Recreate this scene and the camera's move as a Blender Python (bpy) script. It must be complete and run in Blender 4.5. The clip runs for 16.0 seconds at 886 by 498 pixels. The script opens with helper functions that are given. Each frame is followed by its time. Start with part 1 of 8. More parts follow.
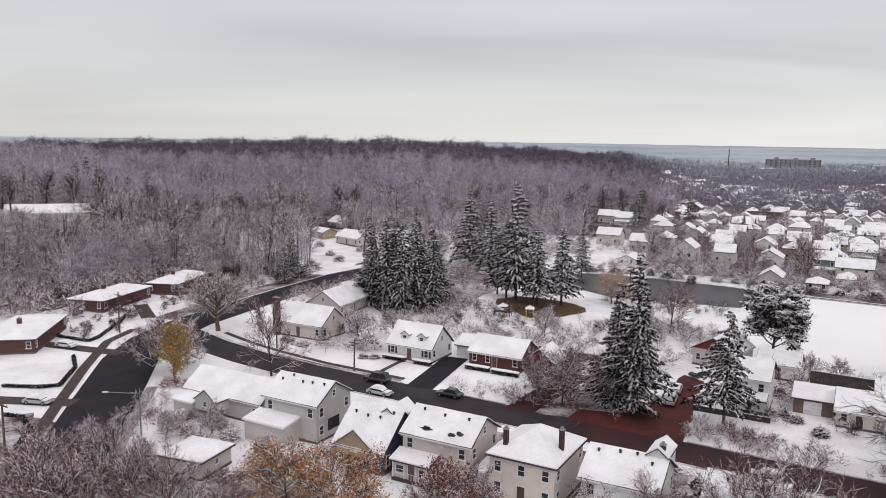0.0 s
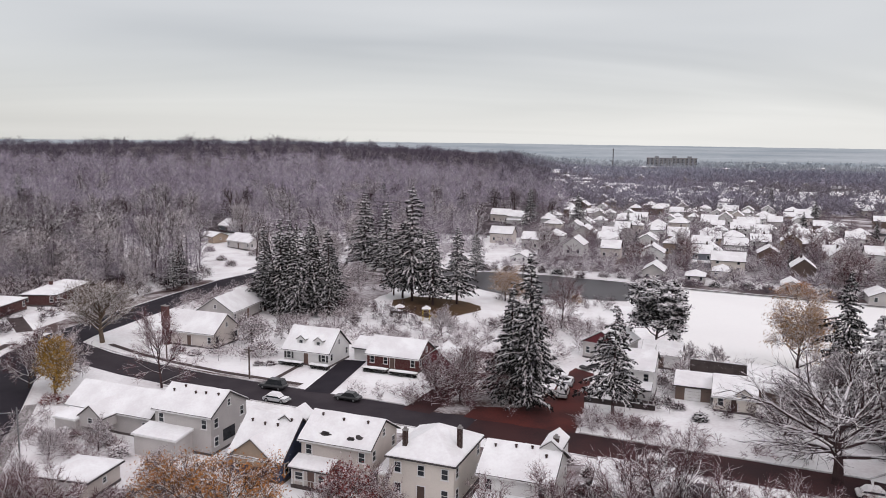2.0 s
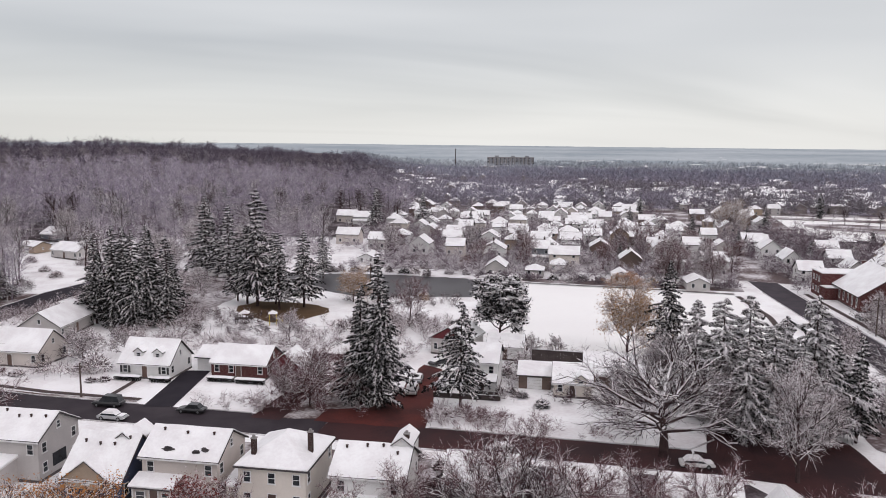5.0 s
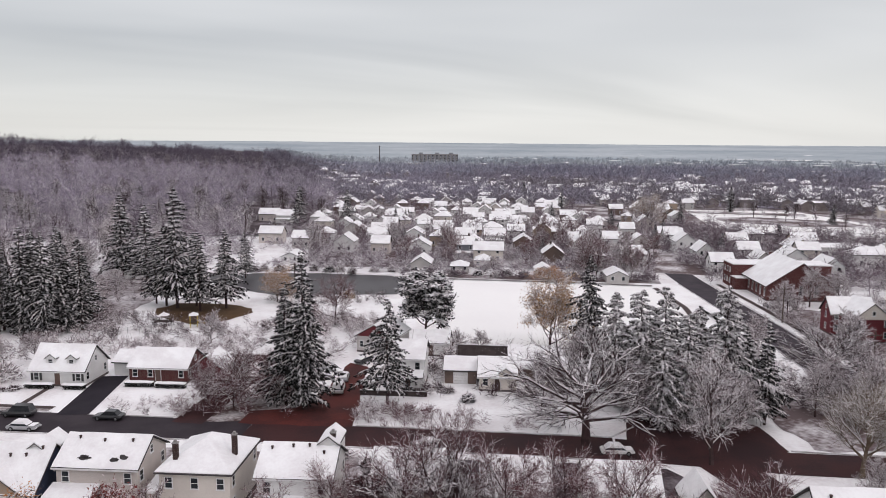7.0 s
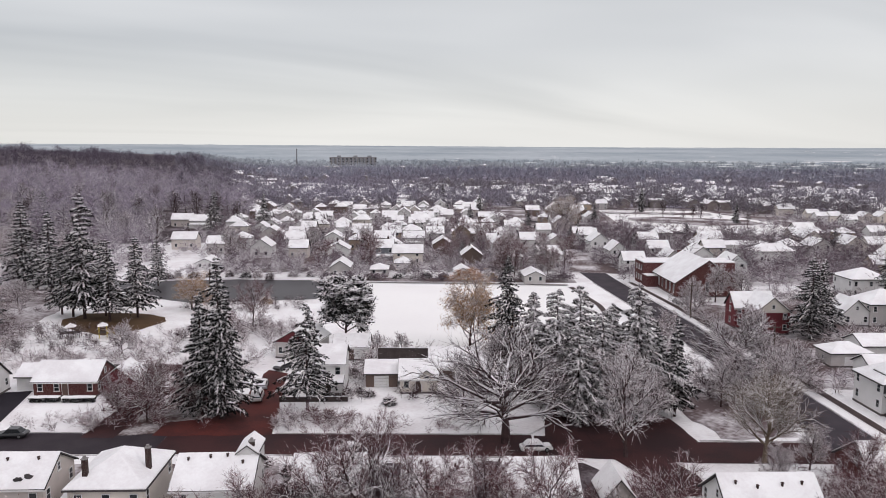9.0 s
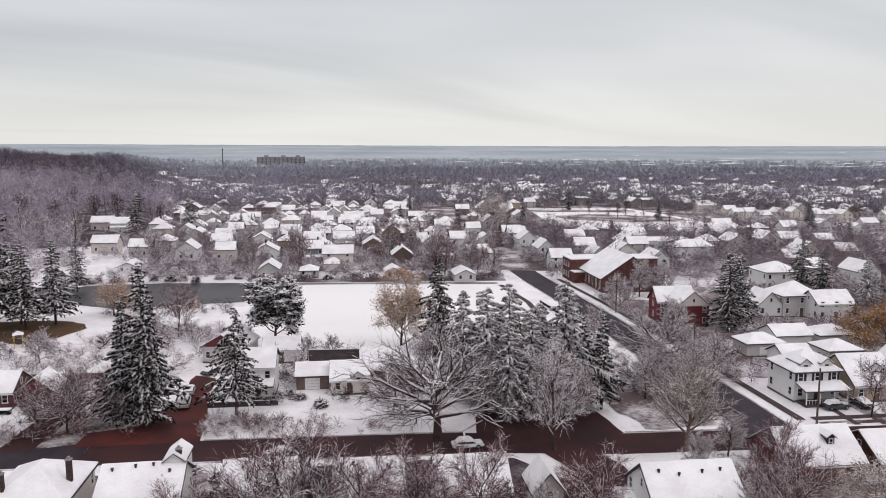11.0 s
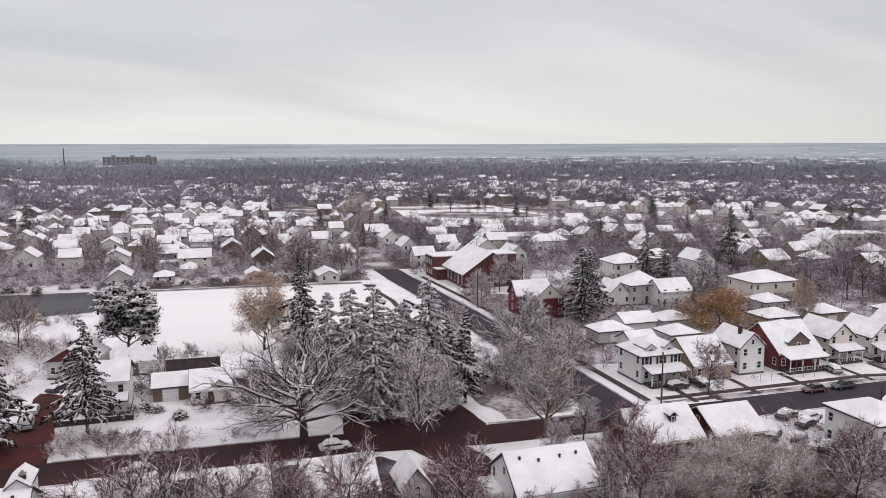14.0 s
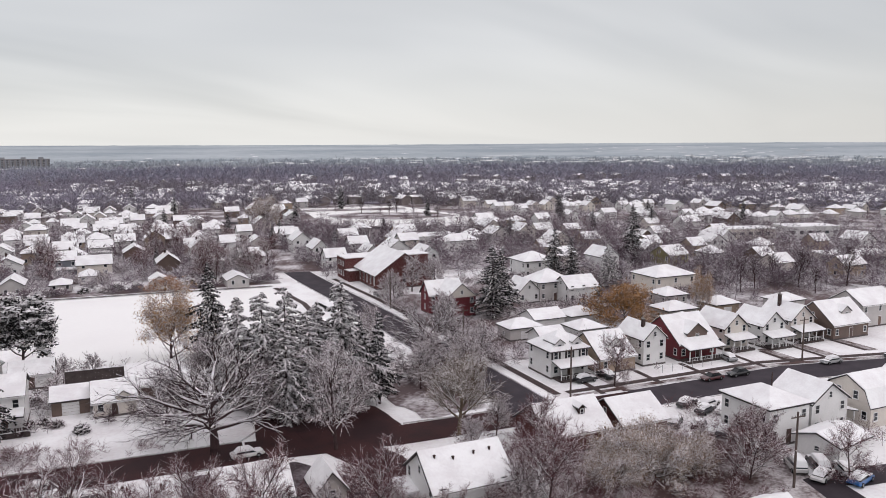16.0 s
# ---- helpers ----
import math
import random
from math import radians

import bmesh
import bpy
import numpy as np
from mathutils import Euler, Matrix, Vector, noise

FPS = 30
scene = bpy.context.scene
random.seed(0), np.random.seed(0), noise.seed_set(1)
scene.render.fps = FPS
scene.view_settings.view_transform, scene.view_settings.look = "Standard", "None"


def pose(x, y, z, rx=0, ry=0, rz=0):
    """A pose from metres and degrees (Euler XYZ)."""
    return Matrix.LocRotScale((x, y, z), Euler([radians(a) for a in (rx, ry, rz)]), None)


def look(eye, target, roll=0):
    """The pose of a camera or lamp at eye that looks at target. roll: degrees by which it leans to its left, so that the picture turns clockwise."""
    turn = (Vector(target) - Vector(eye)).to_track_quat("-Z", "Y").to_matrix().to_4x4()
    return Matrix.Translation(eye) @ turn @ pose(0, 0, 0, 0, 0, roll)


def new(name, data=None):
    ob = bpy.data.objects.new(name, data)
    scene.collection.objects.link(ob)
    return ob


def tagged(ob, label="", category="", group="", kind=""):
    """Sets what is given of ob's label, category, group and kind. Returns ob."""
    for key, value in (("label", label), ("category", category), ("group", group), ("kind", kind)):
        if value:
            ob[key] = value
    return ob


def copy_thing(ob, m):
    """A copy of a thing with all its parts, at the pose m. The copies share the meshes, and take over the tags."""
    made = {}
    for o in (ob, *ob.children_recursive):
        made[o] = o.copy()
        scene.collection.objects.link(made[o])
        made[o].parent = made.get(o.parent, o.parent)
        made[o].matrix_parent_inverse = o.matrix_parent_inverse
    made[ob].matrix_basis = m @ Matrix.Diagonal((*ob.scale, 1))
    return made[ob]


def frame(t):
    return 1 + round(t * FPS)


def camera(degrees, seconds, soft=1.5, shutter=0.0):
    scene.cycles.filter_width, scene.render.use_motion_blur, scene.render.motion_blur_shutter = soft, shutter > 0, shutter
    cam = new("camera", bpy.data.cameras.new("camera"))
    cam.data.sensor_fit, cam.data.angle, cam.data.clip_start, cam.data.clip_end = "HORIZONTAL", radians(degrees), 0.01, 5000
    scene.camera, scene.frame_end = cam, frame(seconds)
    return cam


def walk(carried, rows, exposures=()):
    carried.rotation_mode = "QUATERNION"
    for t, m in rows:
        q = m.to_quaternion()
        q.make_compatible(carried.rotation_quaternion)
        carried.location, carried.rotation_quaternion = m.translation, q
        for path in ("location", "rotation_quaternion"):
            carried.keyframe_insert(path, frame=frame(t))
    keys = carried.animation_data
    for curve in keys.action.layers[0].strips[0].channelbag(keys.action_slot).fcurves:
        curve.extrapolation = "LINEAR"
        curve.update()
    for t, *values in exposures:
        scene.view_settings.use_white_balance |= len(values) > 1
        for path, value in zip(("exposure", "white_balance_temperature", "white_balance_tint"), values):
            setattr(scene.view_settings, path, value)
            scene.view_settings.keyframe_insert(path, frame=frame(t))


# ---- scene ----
cam = camera(60.13, 16.0, 0.9)
PATH = [
    (0, (-0.01, 0.20, 41.95), (0.00, 158.48, 20.03), 0.85),
    (0.5, (-0.02, 0.04, 42.11), (5.58, 158.48, 20.24), 0.80),
    (1, (-0.02, -0.11, 42.23), (10.90, 158.17, 20.40), 0.76),
    (1.5, (-0.01, -0.25, 42.33), (16.36, 157.61, 20.56), 0.71),
    (2, (-0.00, -0.38, 42.40), (21.74, 156.78, 20.70), 0.67),
    (2.5, (0.01, -0.50, 42.45), (27.51, 155.64, 21.09), 0.63),
    (3, (0.03, -0.62, 42.48), (32.92, 154.43, 21.18), 0.59),
    (3.5, (0.05, -0.73, 42.51), (38.63, 152.93, 21.15), 0.55),
    (4, (0.07, -0.85, 42.52), (44.06, 151.37, 21.22), 0.51),
    (6.5, (0.18, -1.40, 42.54), (63.24, 144.07, 20.86), 0.32),
    (7, (0.19, -1.52, 42.55), (67.09, 142.25, 20.73), 0.29),
    (7.5, (0.21, -1.64, 42.57), (70.88, 140.29, 20.84), 0.25),
    (8, (0.22, -1.76, 42.59), (74.56, 138.23, 21.09), 0.22),
    (8.5, (0.23, -1.88, 42.62), (78.24, 136.11, 21.33), 0.18),
    (9, (0.23, -2.01, 42.66), (81.83, 133.95, 21.47), 0.15),
    (11.5, (0.18, -2.67, 42.94), (96.98, 123.07, 21.50), -0.03),
    (12, (0.15, -2.81, 43.01), (100.46, 120.17, 21.52), -0.06),
    (12.5, (0.11, -2.94, 43.08), (104.09, 116.77, 21.51), -0.10),
    (13, (0.07, -3.08, 43.15), (107.73, 113.24, 21.49), -0.14),
    (13.5, (0.02, -3.20, 43.22), (111.23, 109.70, 21.48), -0.17),
    (14, (-0.03, -3.33, 43.29), (114.68, 105.98, 21.53), -0.21),
    (14.5, (-0.10, -3.45, 43.35), (117.86, 102.19, 21.51), -0.25),
    (15, (-0.17, -3.55, 43.39), (121.00, 98.56, 21.53), -0.29),
    (15.5, (-0.25, -3.65, 43.43), (123.91, 94.97, 21.48), -0.33),
    (16, (-0.33, -3.74, 43.44), (126.32, 91.68, 21.66), -0.37),
]
walk(cam, [(t, look(eye, target, roll)) for t, eye, target, roll in PATH], [(0.0, -0.06, 6500, 18.0), (16.0, -0.06, 6500, 18.0)])

# ---- light and sky ----
world = bpy.data.worlds.new("world")
scene.world = world
world.use_nodes = True
wn, wl = world.node_tree.nodes, world.node_tree.links
wn.clear()


def wnode(kind, **values):
    n = wn.new(kind)
    for key, value in values.items():
        n.inputs[key].default_value = value
    return n


def wmath(op, a, b=None, clamp=False):
    n = wn.new("ShaderNodeMath")
    n.operation, n.use_clamp = op, clamp
    for i, v in enumerate((a, b)):
        if v is None:
            continue
        if isinstance(v, (int, float)):
            n.inputs[i].default_value = v
        else:
            wl.new(v, n.inputs[i])
    return n.outputs[0]


SKY = 1.0
w_co = wn.new("ShaderNodeTexCoord")
w_sep = wn.new("ShaderNodeSeparateXYZ")
wl.new(w_co.outputs["Generated"], w_sep.inputs[0])
up = wmath("MAXIMUM", w_sep.outputs["Z"], 0.0)
lift = wmath("ADD", up, 0.10)
cx, cy = wmath("DIVIDE", w_sep.outputs["X"], lift), wmath("DIVIDE", w_sep.outputs["Y"], lift)
w_com = wn.new("ShaderNodeCombineXYZ")
wl.new(cx, w_com.inputs[0]), wl.new(cy, w_com.inputs[1])
w_map = wn.new("ShaderNodeMapping")
w_map.inputs["Rotation"].default_value = (0, 0, radians(38))
w_map.inputs["Scale"].default_value = (0.13, 0.30, 1.0)
wl.new(w_com.outputs[0], w_map.inputs["Vector"])
w_noise = wnode("ShaderNodeTexNoise", Scale=1.3, Detail=3.5, Roughness=0.45, Distortion=0.8)
wl.new(w_map.outputs[0], w_noise.inputs["Vector"])
w_ramp = wn.new("ShaderNodeValToRGB")
w_ramp.color_ramp.elements[0].position, w_ramp.color_ramp.elements[0].color = 0.30, (0.475, 0.513, 0.508, 1)
w_ramp.color_ramp.elements[1].position, w_ramp.color_ramp.elements[1].color = 0.70, (0.765, 0.805, 0.775, 1)
wl.new(w_noise.outputs["Fac"], w_ramp.inputs["Fac"])
# a paler, warmer band low down over the horizon
low = wmath("SUBTRACT", 1.0, wmath("DIVIDE", up, 0.125), clamp=True)
w_low = wn.new("ShaderNodeMix")
w_low.data_type = "RGBA"
wl.new(wmath("MULTIPLY", low, 0.78), w_low.inputs["Factor"])
wl.new(w_ramp.outputs["Color"], w_low.inputs["A"])
w_low.inputs["B"].default_value = (0.81, 0.843, 0.782, 1)
# an overcast sky is brightest overhead
high = wmath("ADD", 1.0, wmath("MULTIPLY", wmath("MULTIPLY", wmath("SUBTRACT", up, 0.18, clamp=True), 1.22), 0.56))
# the cloud is thinnest over the middle of the town
thin = wmath("ADD", wmath("MULTIPLY", w_sep.outputs["X"], 0.574), wmath("MULTIPLY", w_sep.outputs["Y"], 0.819))
high = wmath("MULTIPLY", high, wmath("SUBTRACT", 1.02, wmath("MULTIPLY", wmath("MULTIPLY", wmath("MINIMUM", wmath("SUBTRACT", 1.0, thin), 0.55), 0.42), wmath("SUBTRACT", 1.0, wmath("DIVIDE", up, 0.4), clamp=True))))
w_mul = wn.new("ShaderNodeVectorMath")
w_mul.operation = "SCALE"
wl.new(w_low.outputs["Result"], w_mul.inputs[0])
wl.new(high, w_mul.inputs["Scale"])
# and slightly rosier there
w_rose = wn.new("ShaderNodeMix")
w_rose.data_type, w_rose.blend_type = "RGBA", "MULTIPLY"
wl.new(wmath("MULTIPLY", wmath("SUBTRACT", up, 0.25, clamp=True), 1.6, clamp=True), w_rose.inputs["Factor"])
wl.new(w_mul.outputs[0], w_rose.inputs["A"])
w_rose.inputs["B"].default_value = (1.09, 0.985, 1.03, 1)
w_sky = wn.new("ShaderNodeTexSky")
w_sky.sky_type, w_sky.sun_disc = "NISHITA", False
w_sky.sun_elevation, w_sky.sun_rotation = radians(35), radians(150)
w_bg = wnode("ShaderNodeBackground", Strength=SKY)
wl.new(w_rose.outputs["Result"], w_bg.inputs["Color"])
w_bg2 = wnode("ShaderNodeBackground", Strength=0.012)
wl.new(w_sky.outputs[0], w_bg2.inputs["Color"])
w_add = wn.new("ShaderNodeAddShader")
wl.new(w_bg.outputs[0], w_add.inputs[0]), wl.new(w_bg2.outputs[0], w_add.inputs[1])
w_out = wn.new("ShaderNodeOutputWorld")
wl.new(w_add.outputs[0], w_out.inputs["Surface"])

sun = new("sun", bpy.data.lights.new("sun", "SUN"))
sun.data.energy, sun.data.angle, sun.data.color = 0.45, radians(25), (1.0, 0.90, 0.88)
sun.matrix_world = look((0, 0, 60), (-35, 60, 0))


# ---- materials ----
def surface(name, a, b, scale=0.5, rough=0.8, fine=12.0, bump=0.2, metal=0.0, island=0.0, flake=None, up_snow=0.0, obj_random=0.0, dist=0.03, split=(0.35, 0.65)):
    """Two tones a and b mixed by coarse and fine noise; flake: snow caught on it, by piece; up_snow: snow on what faces up."""
    m = bpy.data.materials.new(name)
    m.use_nodes = True
    nt = m.node_tree
    n, l = nt.nodes, nt.links
    bsdf = n["Principled BSDF"]
    bsdf.inputs["Roughness"].default_value, bsdf.inputs["Metallic"].default_value = rough, metal
    if rough >= 0.75:
        bsdf.inputs["Specular IOR Level"].default_value = 0.15
    geo = n.new("ShaderNodeNewGeometry")
    coarse, grain = n.new("ShaderNodeTexNoise"), n.new("ShaderNodeTexNoise")
    coarse.inputs["Scale"].default_value, grain.inputs["Scale"].default_value = scale, fine
    coarse.inputs["Detail"].default_value = 6.0
    for t in (coarse, grain):
        l.new(geo.outputs["Position"], t.inputs["Vector"])
    mixed = n.new("ShaderNodeMath")
    mixed.operation = "MULTIPLY_ADD"
    l.new(grain.outputs["Fac"], mixed.inputs[0])
    mixed.inputs[1].default_value = 0.35
    l.new(coarse.outputs["Fac"], mixed.inputs[2])
    span = n.new("ShaderNodeMapRange")
    span.inputs["From Min"].default_value, span.inputs["From Max"].default_value = split[0] + 0.17, split[1] + 0.17
    l.new(mixed.outputs[0], span.inputs["Value"])
    mix = n.new("ShaderNodeMix")
    mix.data_type = "RGBA"
    mix.inputs["A"].default_value, mix.inputs["B"].default_value = (*a, 1), (*b, 1)
    l.new(span.outputs[0], mix.inputs["Factor"])
    colour = mix.outputs["Result"]

    def over(colour, factor, tone):
        k = n.new("ShaderNodeMix")
        k.data_type = "RGBA"
        l.new(factor, k.inputs["Factor"])
        l.new(colour, k.inputs["A"])
        k.inputs["B"].default_value = (*tone, 1)
        return k.outputs["Result"]

    if obj_random:
        info, hue = n.new("ShaderNodeObjectInfo"), n.new("ShaderNodeHueSaturation")
        r = n.new("ShaderNodeMapRange")
        r.inputs["To Min"].default_value, r.inputs["To Max"].default_value = 1 - obj_random, 1 + obj_random
        l.new(info.outputs["Random"], r.inputs["Value"])
        l.new(r.outputs[0], hue.inputs["Value"])
        l.new(colour, hue.inputs["Color"])
        colour = hue.outputs["Color"]
    if flake:
        share, tone = flake
        step = n.new("ShaderNodeMath")
        step.operation = "LESS_THAN"
        l.new(geo.outputs["Random Per Island"], step.inputs[0])
        step.inputs[1].default_value = share
        colour = over(colour, step.outputs[0], tone)
    if up_snow:
        sep, r = n.new("ShaderNodeSeparateXYZ"), n.new("ShaderNodeMapRange")
        l.new(geo.outputs["True Normal"], sep.inputs[0])
        l.new(sep.outputs["Z"], r.inputs["Value"])
        r.inputs["From Min"].default_value, r.inputs["From Max"].default_value = 0.45, 0.85
        r.inputs["To Max"].default_value = up_snow
        colour = over(colour, r.outputs[0], (0.82, 0.83, 0.85))
    l.new(colour, bsdf.inputs["Base Color"])
    if bump:
        bm_ = n.new("ShaderNodeBump")
        bm_.inputs["Strength"].default_value, bm_.inputs["Distance"].default_value = bump, dist
        l.new(mixed.outputs[0], bm_.inputs["Height"])
        l.new(bm_.outputs[0], bsdf.inputs["Normal"])
    return m


def clapboard(name, a, b, pitch=0.16):
    """Painted boards: noise in the paint and a fine horizontal lap."""
    m = surface(name, a, b, 0.35, 0.6, 6.0, 0.0, obj_random=0.06)
    nt = m.node_tree
    n, l = nt.nodes, nt.links
    wave, bmp = n.new("ShaderNodeTexWave"), n.new("ShaderNodeBump")
    wave.bands_direction, wave.wave_profile = "Z", "SAW"
    wave.inputs["Scale"].default_value = 2 * math.pi / pitch / 20
    geo = [x for x in n if x.bl_idname == "ShaderNodeNewGeometry"][0]
    l.new(geo.outputs["Position"], wave.inputs["Vector"])
    bmp.inputs["Strength"].default_value, bmp.inputs["Distance"].default_value = 0.5, 0.02
    l.new(wave.outputs["Fac"], bmp.inputs["Height"])
    l.new(bmp.outputs[0], n["Principled BSDF"].inputs["Normal"])
    return m


def brickwork(name, a, b, mortar, scale=4.0):
    m = surface(name, a, b, 0.4, 0.85, 9.0, 0.0)
    nt = m.node_tree
    n, l = nt.nodes, nt.links
    geo = [x for x in n if x.bl_idname == "ShaderNodeNewGeometry"][0]
    sep, com, add = n.new("ShaderNodeSeparateXYZ"), n.new("ShaderNodeCombineXYZ"), n.new("ShaderNodeMath")
    l.new(geo.outputs["Position"], sep.inputs[0])
    l.new(sep.outputs["X"], add.inputs[0]), l.new(sep.outputs["Y"], add.inputs[1])
    l.new(add.outputs[0], com.inputs[0]), l.new(sep.outputs["Z"], com.inputs[1])
    br = n.new("ShaderNodeTexBrick")
    br.inputs["Scale"].default_value = scale
    br.inputs["Color1"].default_value, br.inputs["Color2"].default_value, br.inputs["Mortar"].default_value = (*a, 1), (*b, 1), (*mortar, 1)
    l.new(com.outputs[0], br.inputs["Vector"])
    l.new(br.outputs["Color"], n["Principled BSDF"].inputs["Base Color"])
    return m


M = {}
M["snow"] = surface("snow", (0.905, 0.918, 0.915), (0.72, 0.70, 0.70), 0.13, 0.65, 1.6, 0.6, dist=0.2, split=(0.42, 0.72))
M["roof_snow"] = surface("roof_snow", (0.925, 0.945, 0.945), (0.81, 0.81, 0.815), 0.35, 0.6, 3.0, 0.4, dist=0.08)
M["field_snow"] = surface("field_snow", (0.925, 0.937, 0.915), (0.885, 0.893, 0.875), 0.03, 0.65, 1.0, 0.3, dist=0.1)
M["rough_snow"] = surface("rough_snow", (0.57, 0.55, 0.55), (0.095, 0.062, 0.058), 0.16, 0.8, 1.8, 0.6, dist=0.2, split=(0.37, 0.60))
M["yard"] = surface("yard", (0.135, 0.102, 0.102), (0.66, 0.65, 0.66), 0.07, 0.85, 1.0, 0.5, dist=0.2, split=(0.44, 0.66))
# bluer than yard: the haze over the far ground is in its colour
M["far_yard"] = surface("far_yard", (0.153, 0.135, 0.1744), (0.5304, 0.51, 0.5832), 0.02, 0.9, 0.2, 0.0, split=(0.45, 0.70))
M["forest_floor"] = surface("forest_floor", (0.055, 0.042, 0.046), (0.26, 0.235, 0.25), 0.12, 0.9, 1.5, 0.6, dist=0.3, split=(0.45, 0.75))
M["asphalt"] = surface("asphalt", (0.034, 0.028, 0.034), (0.048, 0.040, 0.046), 0.25, 0.8, 6.0, 0.25)
M["dark_asphalt"] = surface("dark_asphalt", (0.017, 0.0145, 0.021), (0.026, 0.022, 0.029), 0.25, 0.8, 6.0, 0.25)
# lighter than asphalt: sky reflected in the wet road is painted in
M["wet_sheen_asphalt"] = surface("wet_sheen_asphalt", (0.044, 0.038, 0.046), (0.062, 0.053, 0.062), 0.25, 0.8, 6.0, 0.2)
M["red_litter"] = surface("red_litter", (0.118, 0.032, 0.027), (0.062, 0.024, 0.023), 0.14, 0.8, 3.5, 0.4, split=(0.40, 0.62))
M["litter"] = surface("litter", (0.060, 0.026, 0.026), (0.037, 0.0205, 0.022), 0.14, 0.75, 3.5, 0.4, split=(0.40, 0.62))
M["path"] = surface("path", (0.06084, 0.0468, 0.0468), (0.0897, 0.06864, 0.06552), 0.6, 0.8, 5.0, 0.3)
M["kerb"] = surface("kerb", (0.34, 0.32, 0.31), (0.75, 0.75, 0.77), 0.3, 0.8, 4.0, 0.2)
M["grass"] = surface("grass", (0.085, 0.055, 0.030), (0.115, 0.070, 0.040), 0.3, 0.9, 6.0, 0.5)
M["water"] = surface("water", (0.046, 0.044, 0.048), (0.066, 0.063, 0.068), 0.05, 0.45, 1.2, 0.12)
# the pale blue-grey here is distance haze painted over wooded land
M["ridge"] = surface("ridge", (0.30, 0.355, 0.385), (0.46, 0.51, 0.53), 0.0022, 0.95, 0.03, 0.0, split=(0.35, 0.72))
M["white"] = clapboard("white_siding", (0.78, 0.78, 0.77), (0.70, 0.70, 0.69))
M["cream"] = clapboard("cream_siding", (0.72, 0.67, 0.61), (0.64, 0.595, 0.54))
M["beige"] = clapboard("beige_siding", (0.64, 0.585, 0.545), (0.56, 0.515, 0.48))
M["grey"] = clapboard("grey_siding", (0.54, 0.515, 0.50), (0.46, 0.44, 0.43))
M["tan"] = clapboard("tan_siding", (0.42, 0.33, 0.25), (0.36, 0.28, 0.21))
M["navy"] = clapboard("navy_siding", (0.035, 0.05, 0.10), (0.05, 0.065, 0.115))
M["slate"] = clapboard("slate_siding", (0.20, 0.22, 0.25), (0.17, 0.185, 0.21))
M["brown"] = clapboard("brown_siding", (0.16, 0.11, 0.09), (0.12, 0.085, 0.07))
M["olive"] = clapboard("olive_siding", (0.26, 0.235, 0.10), (0.22, 0.20, 0.09))
M["maroon"] = clapboard("maroon_siding", (0.165, 0.020, 0.028), (0.125, 0.018, 0.025))
M["brick"] = brickwork("red_brick", (0.115, 0.045, 0.043), (0.09, 0.038, 0.038), (0.15, 0.105, 0.10))
M["dark_brick"] = brickwork("dark_brick", (0.1061, 0.02983, 0.02983), (0.07956, 0.02652, 0.02652), (0.20, 0.13, 0.12))
M["chimney"] = brickwork("chimney_brick", (0.05, 0.025, 0.0225), (0.035, 0.02, 0.02), (0.15, 0.13, 0.12))
M["shingle"] = surface("shingle", (0.0468, 0.0429, 0.0468), (0.0858, 0.078, 0.078), 0.8, 0.9, 8.0, 0.4, obj_random=0.3)
M["trim"] = surface("trim", (0.78, 0.78, 0.78), (0.70, 0.70, 0.69), 0.6, 0.5, 8.0, 0.05)
M["door"] = surface("door", (0.10, 0.06, 0.05), (0.13, 0.08, 0.06), 0.8, 0.5, 8.0, 0.05, obj_random=0.5)
M["footing"] = surface("footing", (0.15, 0.13, 0.125), (0.10, 0.09, 0.088), 0.6, 0.9, 6.0, 0.3)
M["concrete"] = surface("concrete", (0.34, 0.33, 0.32), (0.26, 0.25, 0.245), 0.6, 0.9, 6.0, 0.3)
M["wood"] = surface("wood", (0.058, 0.047, 0.046), (0.088, 0.072, 0.069), 0.7, 0.85, 8.0, 0.3)
M["pole"] = surface("pole", (0.10, 0.075, 0.065), (0.15, 0.12, 0.105), 1.2, 0.85, 9.0, 0.3)
M["metal"] = surface("metal", (0.33, 0.34, 0.35), (0.25, 0.255, 0.26), 1.0, 0.45, 8.0, 0.05, metal=0.8)
M["bark"] = surface("bark", (0.04643, 0.0288, 0.02955), (0.08237, 0.054, 0.05443), 0.9, 0.9, 7.0, 0.5, up_snow=0.5)
M["tan_bark"] = surface("tan_bark", (0.115, 0.085, 0.062), (0.175, 0.135, 0.10), 0.9, 0.9, 7.0, 0.5, up_snow=0.45)
M["tan_twig"] = surface("tan_twig", (0.125, 0.092, 0.070), (0.185, 0.14, 0.105), 0.3, 0.9, 4.0, 0.0, flake=(0.34, (0.78, 0.75, 0.74)))
M["twig"] = surface("twig", (0.03894, 0.0216, 0.02566), (0.06739, 0.0396, 0.0451), 0.3, 0.9, 4.0, 0.0, flake=(0.18, (0.78, 0.73, 0.745)))
M["dark_twig"] = surface("dark_twig", (0.03536, 0.021, 0.02484), (0.06448, 0.04, 0.04536), 0.3, 0.9, 4.0, 0.0, flake=(0.08, (0.78, 0.73, 0.745)))
M["pink_twig"] = surface("pink_twig", (0.098, 0.046, 0.052), (0.150, 0.076, 0.082), 0.3, 0.9, 4.0, 0.0, flake=(0.20, (0.78, 0.71, 0.73)))
M["frost_twig"] = surface("frost_twig", (0.070, 0.044, 0.047), (0.110, 0.073, 0.077), 0.3, 0.9, 4.0, 0.0, flake=(0.47, (0.81, 0.76, 0.775)))
